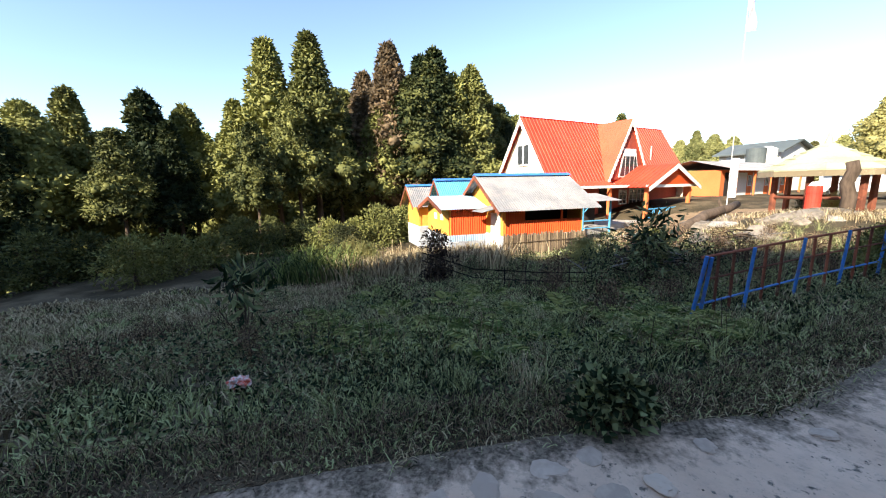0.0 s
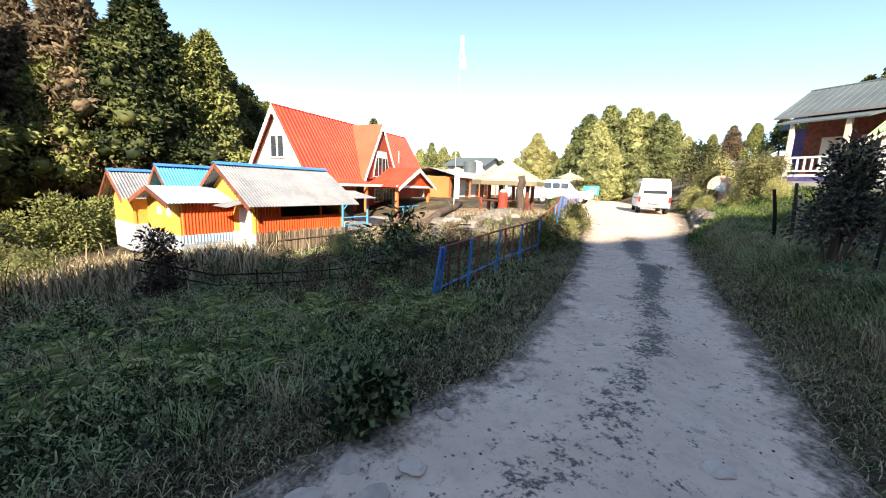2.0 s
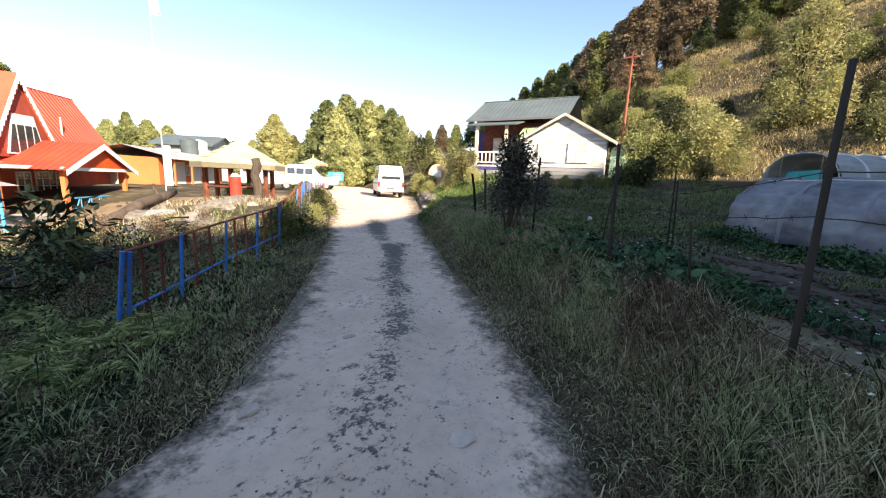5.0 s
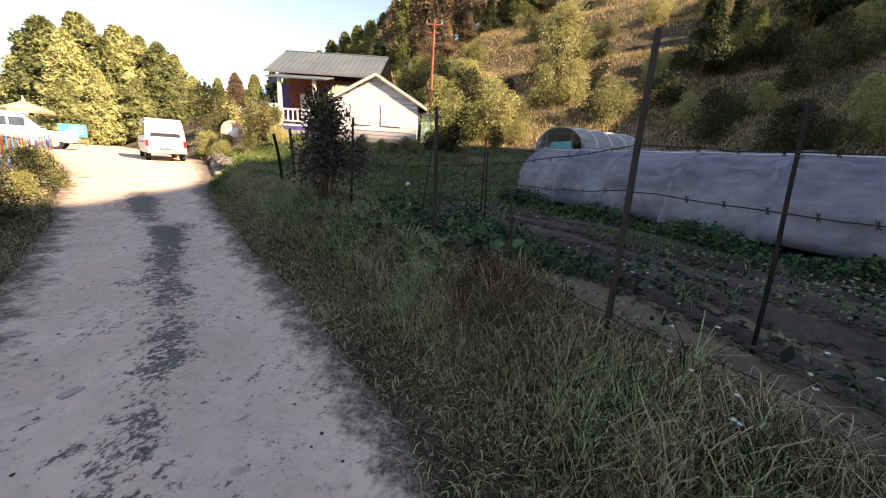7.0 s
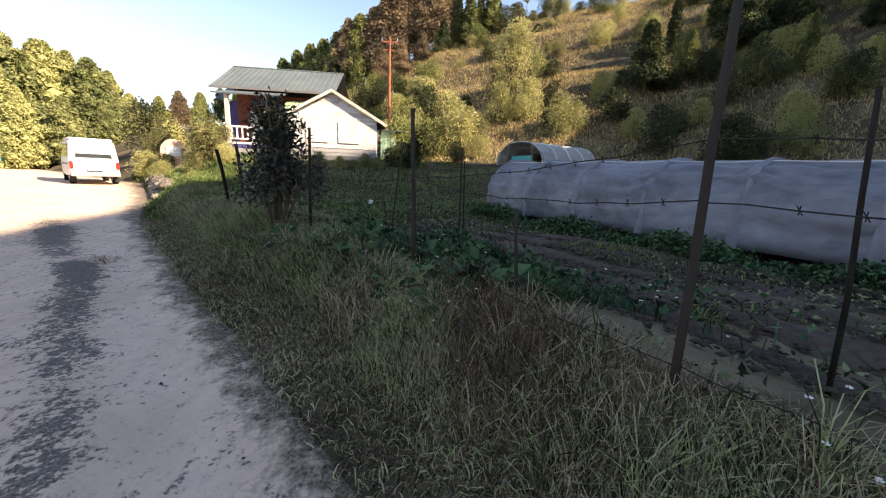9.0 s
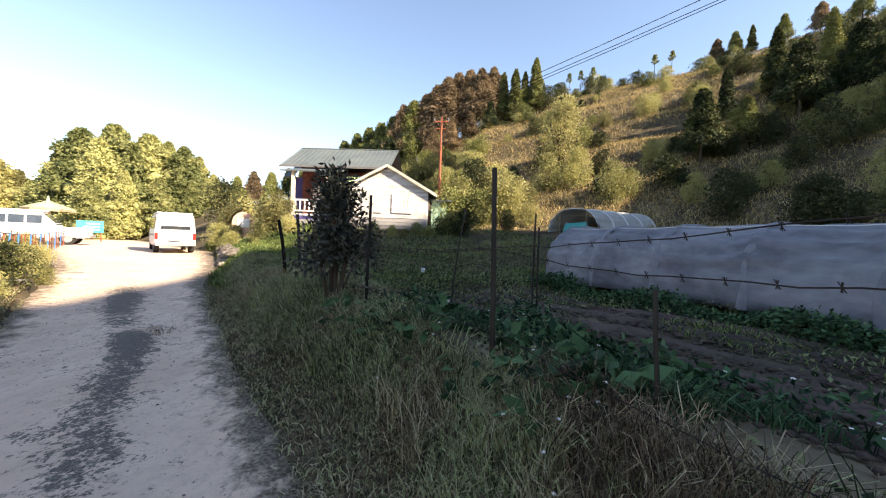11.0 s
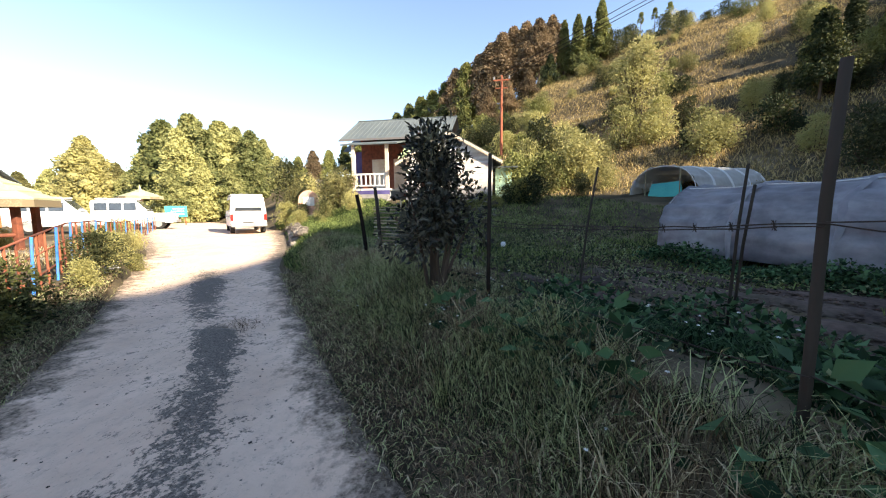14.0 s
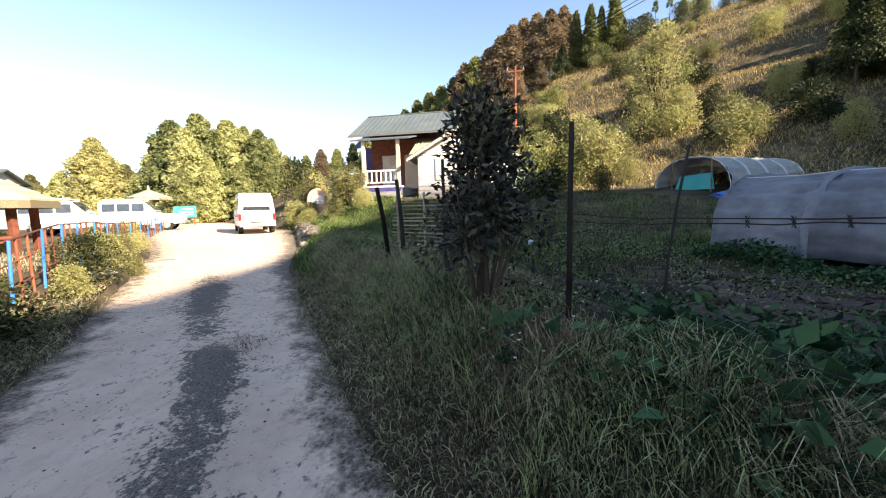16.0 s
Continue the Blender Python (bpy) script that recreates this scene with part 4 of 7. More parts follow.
pavilion(10.4, 14.2, 0.1, 1.75, 1.66, 2.62, 6, "open pavilion with yellow-green shingle roof and red-brown posts", "garden pavilions")
pavilion(27.9, 29.0, 0.3, 1.45, 2.35, 2.95, 1, "umbrella-shaped shelter with pale shingle roof on one post", "garden pavilions")
d = thing("drum", on_land(9.2, 12.7), "red metal drum with white band on a stone base", "drum")
part("barrel", tubes(((0, 0, 0.1), (0, 0, 0.9), 0.19), ((0, 0, 0.4), (0, 0, 0.44), 0.2), ((0, 0, 0.68), (0, 0, 0.72), 0.2), n=18), M_REDPAINT, d)
part("top", tubes(((0, 0, 0.9), (0, 0, 1.03), 0.16, 0.08), n=18), M_WHITE, d)
part("base", tubes(((0, 0, -0.1), (0, 0, 0.1), 0.5), n=12), M_WHITE, d)
tr = solid("tree_stump", bent(bmesh.new(), [(0, 0, -0.2), (0.05, 0, 0.5), (-0.04, 0.03, 0.9), (0.06, 0, 1.25), (0.0, 0.02, 1.5)], 0.17, 0.14, 10), M_BARK,
           "tall bare lichen-covered tree stump beside the pavilion", "stump", on_land(9.25, 11.55), smooth=True)


def guest_house():
    gz = 1.75
    t = thing("guest_house", pose(25.6, 4.6, gz, 0, 0, 0), "two-level timber guest house with grey-green hipped roof", "house")
    # local: front faces -x; y to the left
    part("wall", boxes((0.0, 0.2, -1.2, 4.2, 5.0, 3.7)), M_RUST, t, "dark red-brown boarded wall")
    e, rz = 3.75, 5.5
    for s in (-1, 1):
        x0 = 1.4 + s * 3.1
        part("roof_slope", sheet(bmesh.new(), (1.4, 5.7, rz), (0, -6.6, 0), (s * 3.1, 0, e - rz), 0.3, 0.02, profile="rib") if s < 0 else sheet(bmesh.new(), (1.4, -0.9, rz), (0, 6.6, 0), (s * 3.1, 0, e - rz), 0.3, 0.02, profile="rib"), M_SLATE, t, "grey-green sheet roof slope")
    part("gable", prism(bmesh.new(), [(0.0, 5.0, 3.7), (4.2, 5.0, 3.7), (1.4, 5.0, rz - 0.1)], (0, 0.08, 0)), M_REDWALL, t)
    part("ridge_cap", tubes(((1.4, -0.9, rz), (1.4, 5.7, rz), 0.06)), M_SLATE, t)
    part("fascia", boxes((-1.76, -0.9, e - 0.09, -1.72, 5.7, e + 0.02)), M_GREYPLANK, t)
    part("lower_roof", prism(bmesh.new(), [(-3.3, 1.7, 3.2), (-1.5, 1.7, 3.62), (-1.5, 4.9, 3.62), (-3.3, 4.9, 3.2)], (0, 0, -0.07)), M_SLATE, t, "grey-green verandah roof")
    part("green_roof", sheet(bmesh.new(), (-1.2, 1.8, 3.3), (0, -2.0, 0), (-1.7, 0, -0.9), 0.2, 0.02), M_GREENROOF, t, "pale green porch sheet")
    part("verandah_floor", boxes((-3.2, 2.2, 0.72, 0, 4.4, 0.82)), M_WHITE, t)
    part("verandah_skirt", boxes((-3.22, 2.2, 0.3, -3.14, 4.4, 0.72)), M_PURPLE, t, "violet-blue boarded skirt")
    part("verandah_base", boxes((-3.1, 2.3, -1.8, 0, 4.3, 0.72)), M_BRICKGREY, t)
    for py in (2.35, 4.25):
        part("post", boxes((-3.15, py - 0.09, 0.82, -2.97, py + 0.09, 3.2), bevel=0.015), M_CREAM, t, "pale verandah post")
    rail = part("railing", boxes((-3.12, 2.4, 1.55, -3.04, 4.2, 1.64), (-3.12, 2.4, 0.95, -3.04, 4.2, 1.02)), M_WHITE, t, "white verandah railing")
    for k in range(7):
        part("baluster", boxes((-3.1, 2.50 + k * 0.26, 1.02, -3.05, 2.57 + k * 0.26, 1.55)), M_WHITE, rail)
    for k in range(2):
        part("door", boxes((-0.05, 2.0 + k * 1.4, 0.82, -0.005, 2.9 + k * 1.4, 2.8)), M_CREAM, t)
    for k in range(4):
        part("step", boxes((-3.1 - 0.3 * (k + 1), 2.2, -0.9, -3.1 - 0.3 * k, 3.9, 0.5 - 0.27 * k)), M_STONE, t)
    # darker wing behind the verandah
    part("wing_wall", boxes((0.6, 5.0, -1.2, 4.0, 5.9, 3.4)), M_PURPLE, t)
    for sg in (-1, 1):
        part("wing_roof", prism(bmesh.new(), [(2.3, 5.72, 4.7), (2.3 + sg * 2.3, 5.72, 3.4), (2.3 + sg * 2.3, 5.72, 3.33), (2.3, 5.72, 4.63)], (0, 0.5, 0)), M_SLATE, t, "blue-grey wing roof")
    # annex with clapboard gable towards the road
    a = thing("timber_annex", pose(22.5, 3.6, 1.75, 0, 0, 4), "pale weathered clapboard annex with scalloped barge boards", "house")
    W, E, Hh, D = 4.5, 2.35, 3.65, 5.0
    wall = part("gable_wall", prism(bmesh.new(), [(0.05, -W / 2, -1.2), (0.05, W / 2, -1.2), (0.05, W / 2, E), (0.05, 0, Hh - 0.1), (0.05, -W / 2, E)], (0.1, 0, 0)), M_PLANK, a)
    n = 26
    for k in range(n):
        z0 = 0.75 + k * (Hh - 0.85) / n
        z1 = z0 + (Hh - 0.85) / n - 0.01
        half = W / 2 if z1 < E else W / 2 * (Hh - z1) / (Hh - E)
        cut = random.uniform(-0.7, 0.7)
        for y0, y1 in ((-half, min(cut, half) - 0.006), (min(cut, half) + 0.006, half)):
            if y1 - y0 > 0.15:
                part("clapboard", prism(bmesh.new(), [(0.048, y0, z0), (0.048, y0, z1), (0.03, y0, z1), (0.012, y0, z0)], (0, y1 - y0, 0)), M_PLANK, wall)
    # lower boards in weathered grey, with the shade low on the wall painted in
    for k in range(9):
        z0 = -1.0 + k * 0.19
        part("clapboard", prism(bmesh.new(), [(0.048, -W / 2, z0), (0.048, -W / 2, z0 + 0.18), (0.03, -W / 2, z0 + 0.18), (0.012, -W / 2, z0)], (0, W, 0)), M_GREYPLANK, wall)
    for y0 in (-1.4, 0.25):
        sh = part("shutter", boxes((-0.02, y0, 1.0, 0.01, y0 + 1.1, 2.1)), M_PLANK, a, "closed board shutter")
        for k in range(5):
            part("batten", boxes((-0.035, y0 + 0.04 + k * 0.22, 1.02, -0.02, y0 + 0.22 + k * 0.22, 2.08)), M_PLANK, sh)
    for s in (-1, 1):
        part("side_wall", boxes((0.15, s * W / 2 - 0.05, -1.2, D, s * W / 2 + 0.05, E)), M_PLANK, a)
        part("roof_slope", prism(bmesh.new(), [(-0.2, 0, Hh + 0.06), (-0.2, s * (W / 2 + 0.55), E - 0.22), (-0.2, s * (W / 2 + 0.55), E - 0.28), (-0.2, 0, Hh)], (D + 0.65, 0, 0)), M_SLATE, a)
        bm = bmesh.new()
        m = 24
        for k in range(m):
            f0, f1 = k / m, (k + 1) / m
            p, q = Vector((-0.23, s * (W / 2 + 0.55) * f0, Hh + 0.02 - (Hh - E + 0.28) * f0)), Vector((-0.23, s * (W / 2 + 0.55) * f1, Hh + 0.02 - (Hh - E + 0.28) * f1))
            prism(bm, [p, q, q - Vector((0, 0, 0.10)), (p + q) / 2 - Vector((0, 0, 0.19)), p - Vector((0, 0, 0.10))], (0.025, 0, 0))
        bmesh.ops.remove_doubles(bm, verts=bm.verts[:], dist=0.001)
        part("barge_board", bm, M_CREAM, a, "pale scalloped barge board")
    s = thing("shed", pose(24.2, 0.9, 1.6, 0, 0, 4), "small pale mint painted shed with flat roof", "shed")
    part("wall", boxes((0, -0.6, -0.8, 2, 0.3, 2.05)), M_MINT, s)
    part("roof_sheet", boxes((-0.3, -0.9, 2.05, 2.3, 0.4, 2.13)), M_SLATE, s)
    part("door", boxes((-0.03, -0.45, -0.2, -0.003, 0.15, 1.7)), M_MINT, s)


guest_house()


def utility_pole():
    x, y = 28.7, 0.95
    t = thing("utility_pole", pose(x, y, lz(x, y), 0, 0, 0), "tall rust-red steel electricity pole with cross arms", "utility pole")
    top = 10.15 - lz(x, y)
    part("mast", tubes(((0, 0, -0.3), (0, 0, top * 0.5), 0.11, 0.09), ((0, 0, top * 0.5), (0, 0, top), 0.085, 0.06), n=10), M_STEEL, t)
    arm = part("cross_arm", boxes((-0.04, -0.55, top - 0.35, 0.04, 0.55, top - 0.27), (-0.04, -0.4, top - 0.85, 0.04, 0.4, top - 0.78)), M_STEEL, t)
    for py in (-0.5, 0, 0.5):
        part("insulator", tubes(((0, py, top - 0.27), (0, py, top - 0.05), 0.05, 0.03)), M_PORCELAIN, arm)
    part("stay", tubes(((0.05, 0, top - 1), (3.5, 0.5, 0), 0.012), n=5), M_WIRE, t)
    a = Vector((x, y, 10.05))
    for k, (dx, dy, dz) in enumerate(((60, 42, 8), (60, 41, 7.6), (-36, -60, 20), (-36, -61, 19.6), (-35, -62, 20.3))):
        b = Vector((x + dx, y + dy, 10 + dz))
        pts = [a.lerp(b, f) - Vector((0, 0, 2.2 * 4 * f * (1 - f) * 0.6)) + Vector((0, (k % 3 - 1) * 0.5 * (1 - f), 0)) for f in np.linspace(0, 1, 14)]
        solid("power_line", bent(bmesh.new(), pts, 0.018, 0.018, 4), M_WIRE, "thin dark overhead power line strung from the pole", "cable", group="overhead lines")


utility_pole()

# ---------- vehicles ----------


def wheel(t, x, y, r=0.34, w=0.2):
    ty = part("wheel", tubes(((x, y - w / 2, r), (x, y + w / 2, r), r), n=22), M_RUBBER, t, "black tyre")
    part("rim", tubes(((x, y - w / 2 - 0.012, r), (x, y + w / 2 + 0.012, r), r * 0.6), n=14), M_BUMPER, ty)


def loft(sections):
    """A body from cross sections: x and a closed outline (y, z)."""
    bm = bmesh.new()
    rings = [[bm.verts.new((x, y, z)) for y, z in o] for x, o in sections]
    for a, b in zip(rings, rings[1:]):
        for k in range(len(a)):
            bm.faces.new((a[k], a[(k + 1) % len(a)], b[(k + 1) % len(b)], b[k]))
    bm.faces.new(rings[0][::-1])
    bm.faces.new(rings[-1])
    bmesh.ops.recalc_face_normals(bm, faces=bm.faces[:])
    es = [e for e in bm.edges if e.calc_face_angle(0) > 0.5]
    bmesh.ops.bevel(bm, geom=es, offset=0.05, segments=2, affect="EDGES")
    return bm


def outline(w, wt, z0, zb, zt):
    return [(-w, z0), (w, z0), (w * 1.0, zb), (wt, zt), (-wt, zt), (-w * 1.0, zb)]


def van():
    t = thing("van", pose(20.05, 13.55, 0.26, 0, 0, 43), "white high-roofed van parked with its rear to the road", "van")
    body = part("body", loft([(0.0, outline(0.80, 0.72, 0.42, 1.05, 1.72)), (0.10, outline(0.83, 0.74, 0.36, 1.1, 1.92)), (3.0, outline(0.84, 0.74, 0.34, 1.1, 1.94)),
                              (3.7, outline(0.83, 0.70, 0.34, 1.1, 1.75)), (4.1, outline(0.82, 0.76, 0.34, 1.0, 1.12)), (4.6, outline(0.80, 0.72, 0.36, 0.8, 0.98))]), M_CARPAINT, t, "white painted body", smooth=False)
    part("roof_rack", boxes((0.25, -0.72, 1.95, 3.0, 0.72, 2.02), bevel=0.02), M_CARPAINT, t)
    gl = part("rear_window", prism(bmesh.new(), [(0.0, -0.60, 1.18), (0.0, 0.60, 1.18), (0.035, 0.56, 1.66), (0.035, -0.56, 1.66)], (-0.012, 0, 0)), M_GLASS, t, "dark rear window")
    part("seal", prism(bmesh.new(), [(0.0, -0.64, 1.14), (0.0, 0.64, 1.14), (0.042, 0.60, 1.70), (0.042, -0.60, 1.70)], (-0.006, 0, 0)), M_BUMPER, gl)
    part("tailgate_line", boxes((-0.012, -0.7, 0.60, 0.0, 0.7, 0.615), (-0.012, -0.72, 0.6, 0, -0.705, 1.7), (-0.012, 0.705, 0.6, 0, 0.72, 1.7)), M_BUMPER, t)
    part("bumper", boxes((-0.14, -0.82, 0.36, 0.04, 0.82, 0.56), bevel=0.03), M_BUMPER, t, "grey rear bumper")
    part("number_plate", boxes((-0.15, -0.25, 0.62, -0.0, 0.25, 0.74)), M_WHITE, t)
    for s in (-1, 1):
        part("tail_lamp", boxes((-0.02, s * 0.76 - 0.06, 0.68, 0.03, s * 0.76 + 0.06, 1.0), bevel=0.01), M_TAIL, t)
        part("side_window", prism(bmesh.new(), [(0.35, s * 0.825, 1.2), (2.9, s * 0.825, 1.2), (2.9, s * 0.755, 1.75), (0.35, s * 0.755, 1.75)], (0, s * 0.012, 0)), M_GLASS, t)
        part("side_stripe", boxes((0.2, s * 0.845 - 0.005, 0.85, 4.2, s * 0.845 + 0.005, 0.93)), M_BUMPER, t)
        for x in (0.85, 3.75):
            wheel(t, x, s * 0.72)
        part("mud_flap", boxes((0.42, s * 0.72 - 0.1, 0.1, 0.44, s * 0.72 + 0.1, 0.42)), M_RUBBER, t)


van()


def jeep(x, y, rz, label):
    z = lz(x, y) + 0.02
    t = thing("jeep", pose(x, y, z, 0, 0, rz), label, "car", "parked white jeeps")
    part("body", loft([(0.0, outline(0.80, 0.78, 0.45, 0.8, 1.02)), (0.12, outline(0.83, 0.80, 0.4, 0.85, 1.04)), (4.0, outline(0.83, 0.80, 0.4, 0.85, 1.04)), (4.15, outline(0.80, 0.76, 0.45, 0.8, 0.98))]), M_CARPAINT, t)
    part("cabin", loft([(0.05, outline(0.78, 0.72, 1.0, 1.3, 1.80)), (0.2, outline(0.79, 0.71, 1.0, 1.3, 1.86)), (2.2, outline(0.79, 0.71, 1.0, 1.3, 1.86)), (2.8, outline(0.78, 0.72, 1.0, 1.1, 1.2))]), M_CARPAINT, t)
    part("roof_carrier", boxes((0.3, -0.66, 1.90, 2.2, 0.66, 1.93), (0.3, -0.68, 1.94, 2.2, -0.64, 1.98), (0.3, 0.64, 1.94, 2.2, 0.68, 1.98)), M_CARPAINT, t)
    for s in (-1, 1):
        for a, b in ((0.25, 0.85), (0.95, 1.55), (1.65, 2.25)):
            part("side_window", prism(bmesh.new(), [(a, s * 0.795, 1.22), (b, s * 0.795, 1.22), (b, s * 0.745, 1.68), (a, s * 0.745, 1.68)], (0, s * 0.012, 0)), M_GLASS, t)
        for wx in (0.85, 3.3):
            wheel(t, wx, s * 0.72, 0.37, 0.22)
        part("headlamp", tubes(((4.14, s * 0.55, 0.78), (4.19, s * 0.55, 0.78), 0.1), n=14), M_PORCELAIN, t)
    part("bumper", boxes((4.12, -0.82, 0.42, 4.28, 0.82, 0.58), bevel=0.02), M_BUMPER, t)
    part("rear_bumper", boxes((-0.13, -0.82, 0.42, 0.03, 0.82, 0.58), bevel=0.02), M_BUMPER, t)
    part("windscreen", prism(bmesh.new(), [(2.80, -0.66, 1.16), (2.80, 0.66, 1.16), (2.26, 0.64, 1.80), (2.26, -0.64, 1.80)], (0.02, 0, 0.012)), M_GLASS, t)


jeep(18.6, 26.4, -52, "white jeep parked beyond the garden fence")
jeep(22.0, 25.7, -54, "white jeep with roof carrier parked beyond the fence")

# ---------- left: painted metal fence ----------
FENCE = [(2.2, 3.55), (2.95, 4.1), (3.85, 4.7), (4.75, 5.25), (5.6, 5.75), (6.5, 6.5), (7.3, 7.25), (8.1, 8.0), (8.9, 8.85), (9.8, 9.8), (10.8, 10.8), (11.9, 11.9),
         (13.1, 13.1), (14.5, 14.4), (16.0, 15.8), (17.6, 17.3), (19.4, 19.0), (21.3, 20.8), (23.4, 22.8), (25.7, 25.0), (28.2, 27.4)]


def metal_fence():
    t = thing("metal_fence", pose(0, 0, 0), "long welded metal fence with blue posts and rust-red bars", "fence")
    for i, (a, b) in enumerate(zip(FENCE, FENCE[1:])):
        za, zb = lz(*a), lz(*b)
        h = 0.80 if i < 4 else 0.86
        lean = 0.10 if i == 0 else random.uniform(-0.02, 0.03)
        p, q = Vector((a[0], a[1], za)), Vector((b[0], b[1], zb))
        part("post", tubes((p - Z * 0.15, p + Vector((0.05, -lean, h + 0.02)), 0.019), n=8), M_RUST if i == 5 else M_BLUE, t, "blue post")
        if i == 0:
            part("post", tubes((p + Vector((-0.09, 0, -0.15)), p + Vector((0.0, -lean, h + 0.03)), 0.022), n=8), M_BLUE, t, "blue post")
        k = 3
        for j in range(1, k):
            m = p.lerp(q, j / k)
            part("upright", tubes((m + Z * 0.02, m + Z * h, 0.017), n=8), M_RUST, t, "rust-red upright")
        for f, mm, r in ((1.0, M_RUST, 0.016), (0.66, M_RUST, 0.012), (0.3, M_BLUE if i < 5 else M_RUST, 0.014)):
            part("rail", tubes((p + Z * h * f, q + Z * h * f, r), n=7), mm, t)


metal_fence()
sg = thing("signboard", on_land(29.3, 27.3, 40), "teal signboard on two posts beside the road", "sign")
part("board", boxes((-0.05, -0.75, 0.75, 0.0, 0.75, 1.65), bevel=0.01), M_TEAL, sg)
part("post", tubes(((0.03, -0.6, -0.2), (0.03, -0.6, 1.7), 0.04)), M_STEEL, sg)
part("post", tubes(((0.03, 0.6, -0.2), (0.03, 0.6, 1.7), 0.04)), M_STEEL, sg)
for k in range(3):
    part("lettering_bar", boxes((-0.058, -0.55, 0.95 + k * 0.22, -0.052, 0.5 - 0.15 * k, 1.03 + k * 0.22)), M_WHITE, sg, "unreadable white line of writing")

# prayer flag on a tall pole
fx, fy = 9.2, 17.6
fl = thing("prayer_flag", pose(fx, fy, lz(fx, fy) - 0.1, 0, 0, 0), "tall slim pole with a white prayer flag at its top", "flag")
part("pole", tubes(((0, 0, 0), (0.0, 0, 9.6), 0.022, 0.008)), M_WHITE, fl)
bm = bmesh.new()
cols = [[bm.verts.new((0.03 + 0.36 * k / 4 * (0.35 + 0.65 * r / 10), 0.06 * math.sin(r * 0.9 + k), 9.6 - r * 0.16)) for k in range(5)] for r in range(11)]
for a, b in zip(cols, cols[1:]):
    for k in range(4):
        bm.faces.new((a[k], a[k + 1], b[k + 1], b[k]))
bmesh.ops.solidify(bm, geom=bm.faces[:], thickness=0.006)
part("cloth", bm, M_CLOTH, fl)
part("lower_cloth", boxes((0.04, -0.01, 1.2, 0.3, 0.01, 2.9)), M_CLOTH, fl)


def rock(name, x, y, s, seed, label, m=None, dz=0.0, group="", cat="rock"):
    bm = bmesh.new()
    bmesh.ops.create_icosphere(bm, subdivisions=3, radius=1.0)
    for v in bm.verts:
        q = v.co * 1.3 + Vector((seed * 7.1, seed * 3.3, seed))
        f = 1 + 0.35 * noise.noise(q) + 0.16 * noise.noise(q * 2.7)
        v.co = Vector((v.co.x * s[0] * f, v.co.y * s[1] * f, max(-0.4, v.co.z) * s[2] * f))
    return solid(name, bm, m or M_ROCK, label, cat, on_land(x, y, seed * 47 % 360, dz), group)


for k, (x, y, s) in enumerate([(4.6, 9.1, (0.7, 0.5, 0.45)), (5.6, 8.6, (0.9, 0.55, 0.5)), (6.6, 9.6, (0.8, 0.6, 0.4)), (4.0, 8.3, (0.55, 0.4, 0.3)), (7.6, 10.3, (1.0, 0.7, 0.35)),
                               (5.2, 10.6, (0.9, 0.7, 0.5)), (8.8, 11.6, (1.1, 0.7, 0.35)), (6.4, 11.8, (0.8, 0.8, 0.4)), (3.5, 7.4, (0.4, 0.3, 0.25)), (10.2, 12.6, (1.0, 0.8, 0.3)),
                               (9.4, 13.8, (0.9, 0.5, 0.3)), (7.9, 13.2, (1.1, 0.6, 0.3))]):
    rock("rock", x, y, (s[0] * 0.62, s[1] * 0.62, s[2] * 0.5), k + 1, "weathered brown rock set in the earth terrace", group="terrace rocks")
for k in range(34):
    rock("flagstone", 5.0 + random.uniform(-1.2, 7.0), 9.5 + random.uniform(-1.5, 5.5), (random.uniform(0.2, 0.5), random.uniform(0.15, 0.4), random.uniform(0.05, 0.12)), 20 + k,
         "flat pale stone lying on the terrace", M_STONE, group="terrace flagstones", cat="stone")
# dry earth of the terrace, a sheet over the mound
gx, gy = np.meshgrid(np.linspace(0.5, 19.0, 120), np.linspace(6.6, 27.0, 120), indexing="ij")
dd, hh, _ = road_at(gx, gy)
edge = np.minimum(sm((dd - hh - 2.6) / 1.5), sm(np.maximum((1 - np.hypot((gx - 8.8) / 6.4, (gy - 12.6) / 5.8)) * 2.5, (1 - np.hypot((gx - 9.5) / 7.5, (gy - 19.5) / 7.5)) * 2.5)))
gzv = land(gx, gy) - 0.25 + 0.27 * edge + 0.03 * rough(gx * 1.3, gy * 1.3)
ii, jj = np.meshgrid(np.arange(119), np.arange(119), indexing="ij")
kk = ii * 120 + jj
me = fast("terrace", np.stack([gx, gy, gzv], -1).reshape(-1, 3), None, M_EARTH, quads=np.stack([kk, kk + 120, kk + 121, kk + 1], -1).reshape(-1, 4))
tagged(new("terrace", me), "terrace of dry brown earth with stones", "ground", kind="structure")
# fallen log
lg = thing("fallen_log", pose(5.0, 10.6, lz(5.0, 10.6) + 0.22, 0, -4, 44), "fallen weathered log lying on the rocks", "log")
part("trunk", bent(bmesh.new(), [(-0.9, 0.1, -0.15), (0, 0, 0), (1.0, 0.1, 0.12), (2.0, -0.05, 0.18), (3.0, 0.05, 0.22)], 0.17, 0.12, 12), M_BARK, lg, smooth=True)
part("stub", bent(bmesh.new(), [(1.9, 0, 0.15), (2.0, 0.15, 0.4), (2.1, 0.2, 0.55)], 0.06, 0.03, 8), M_BARK, lg)
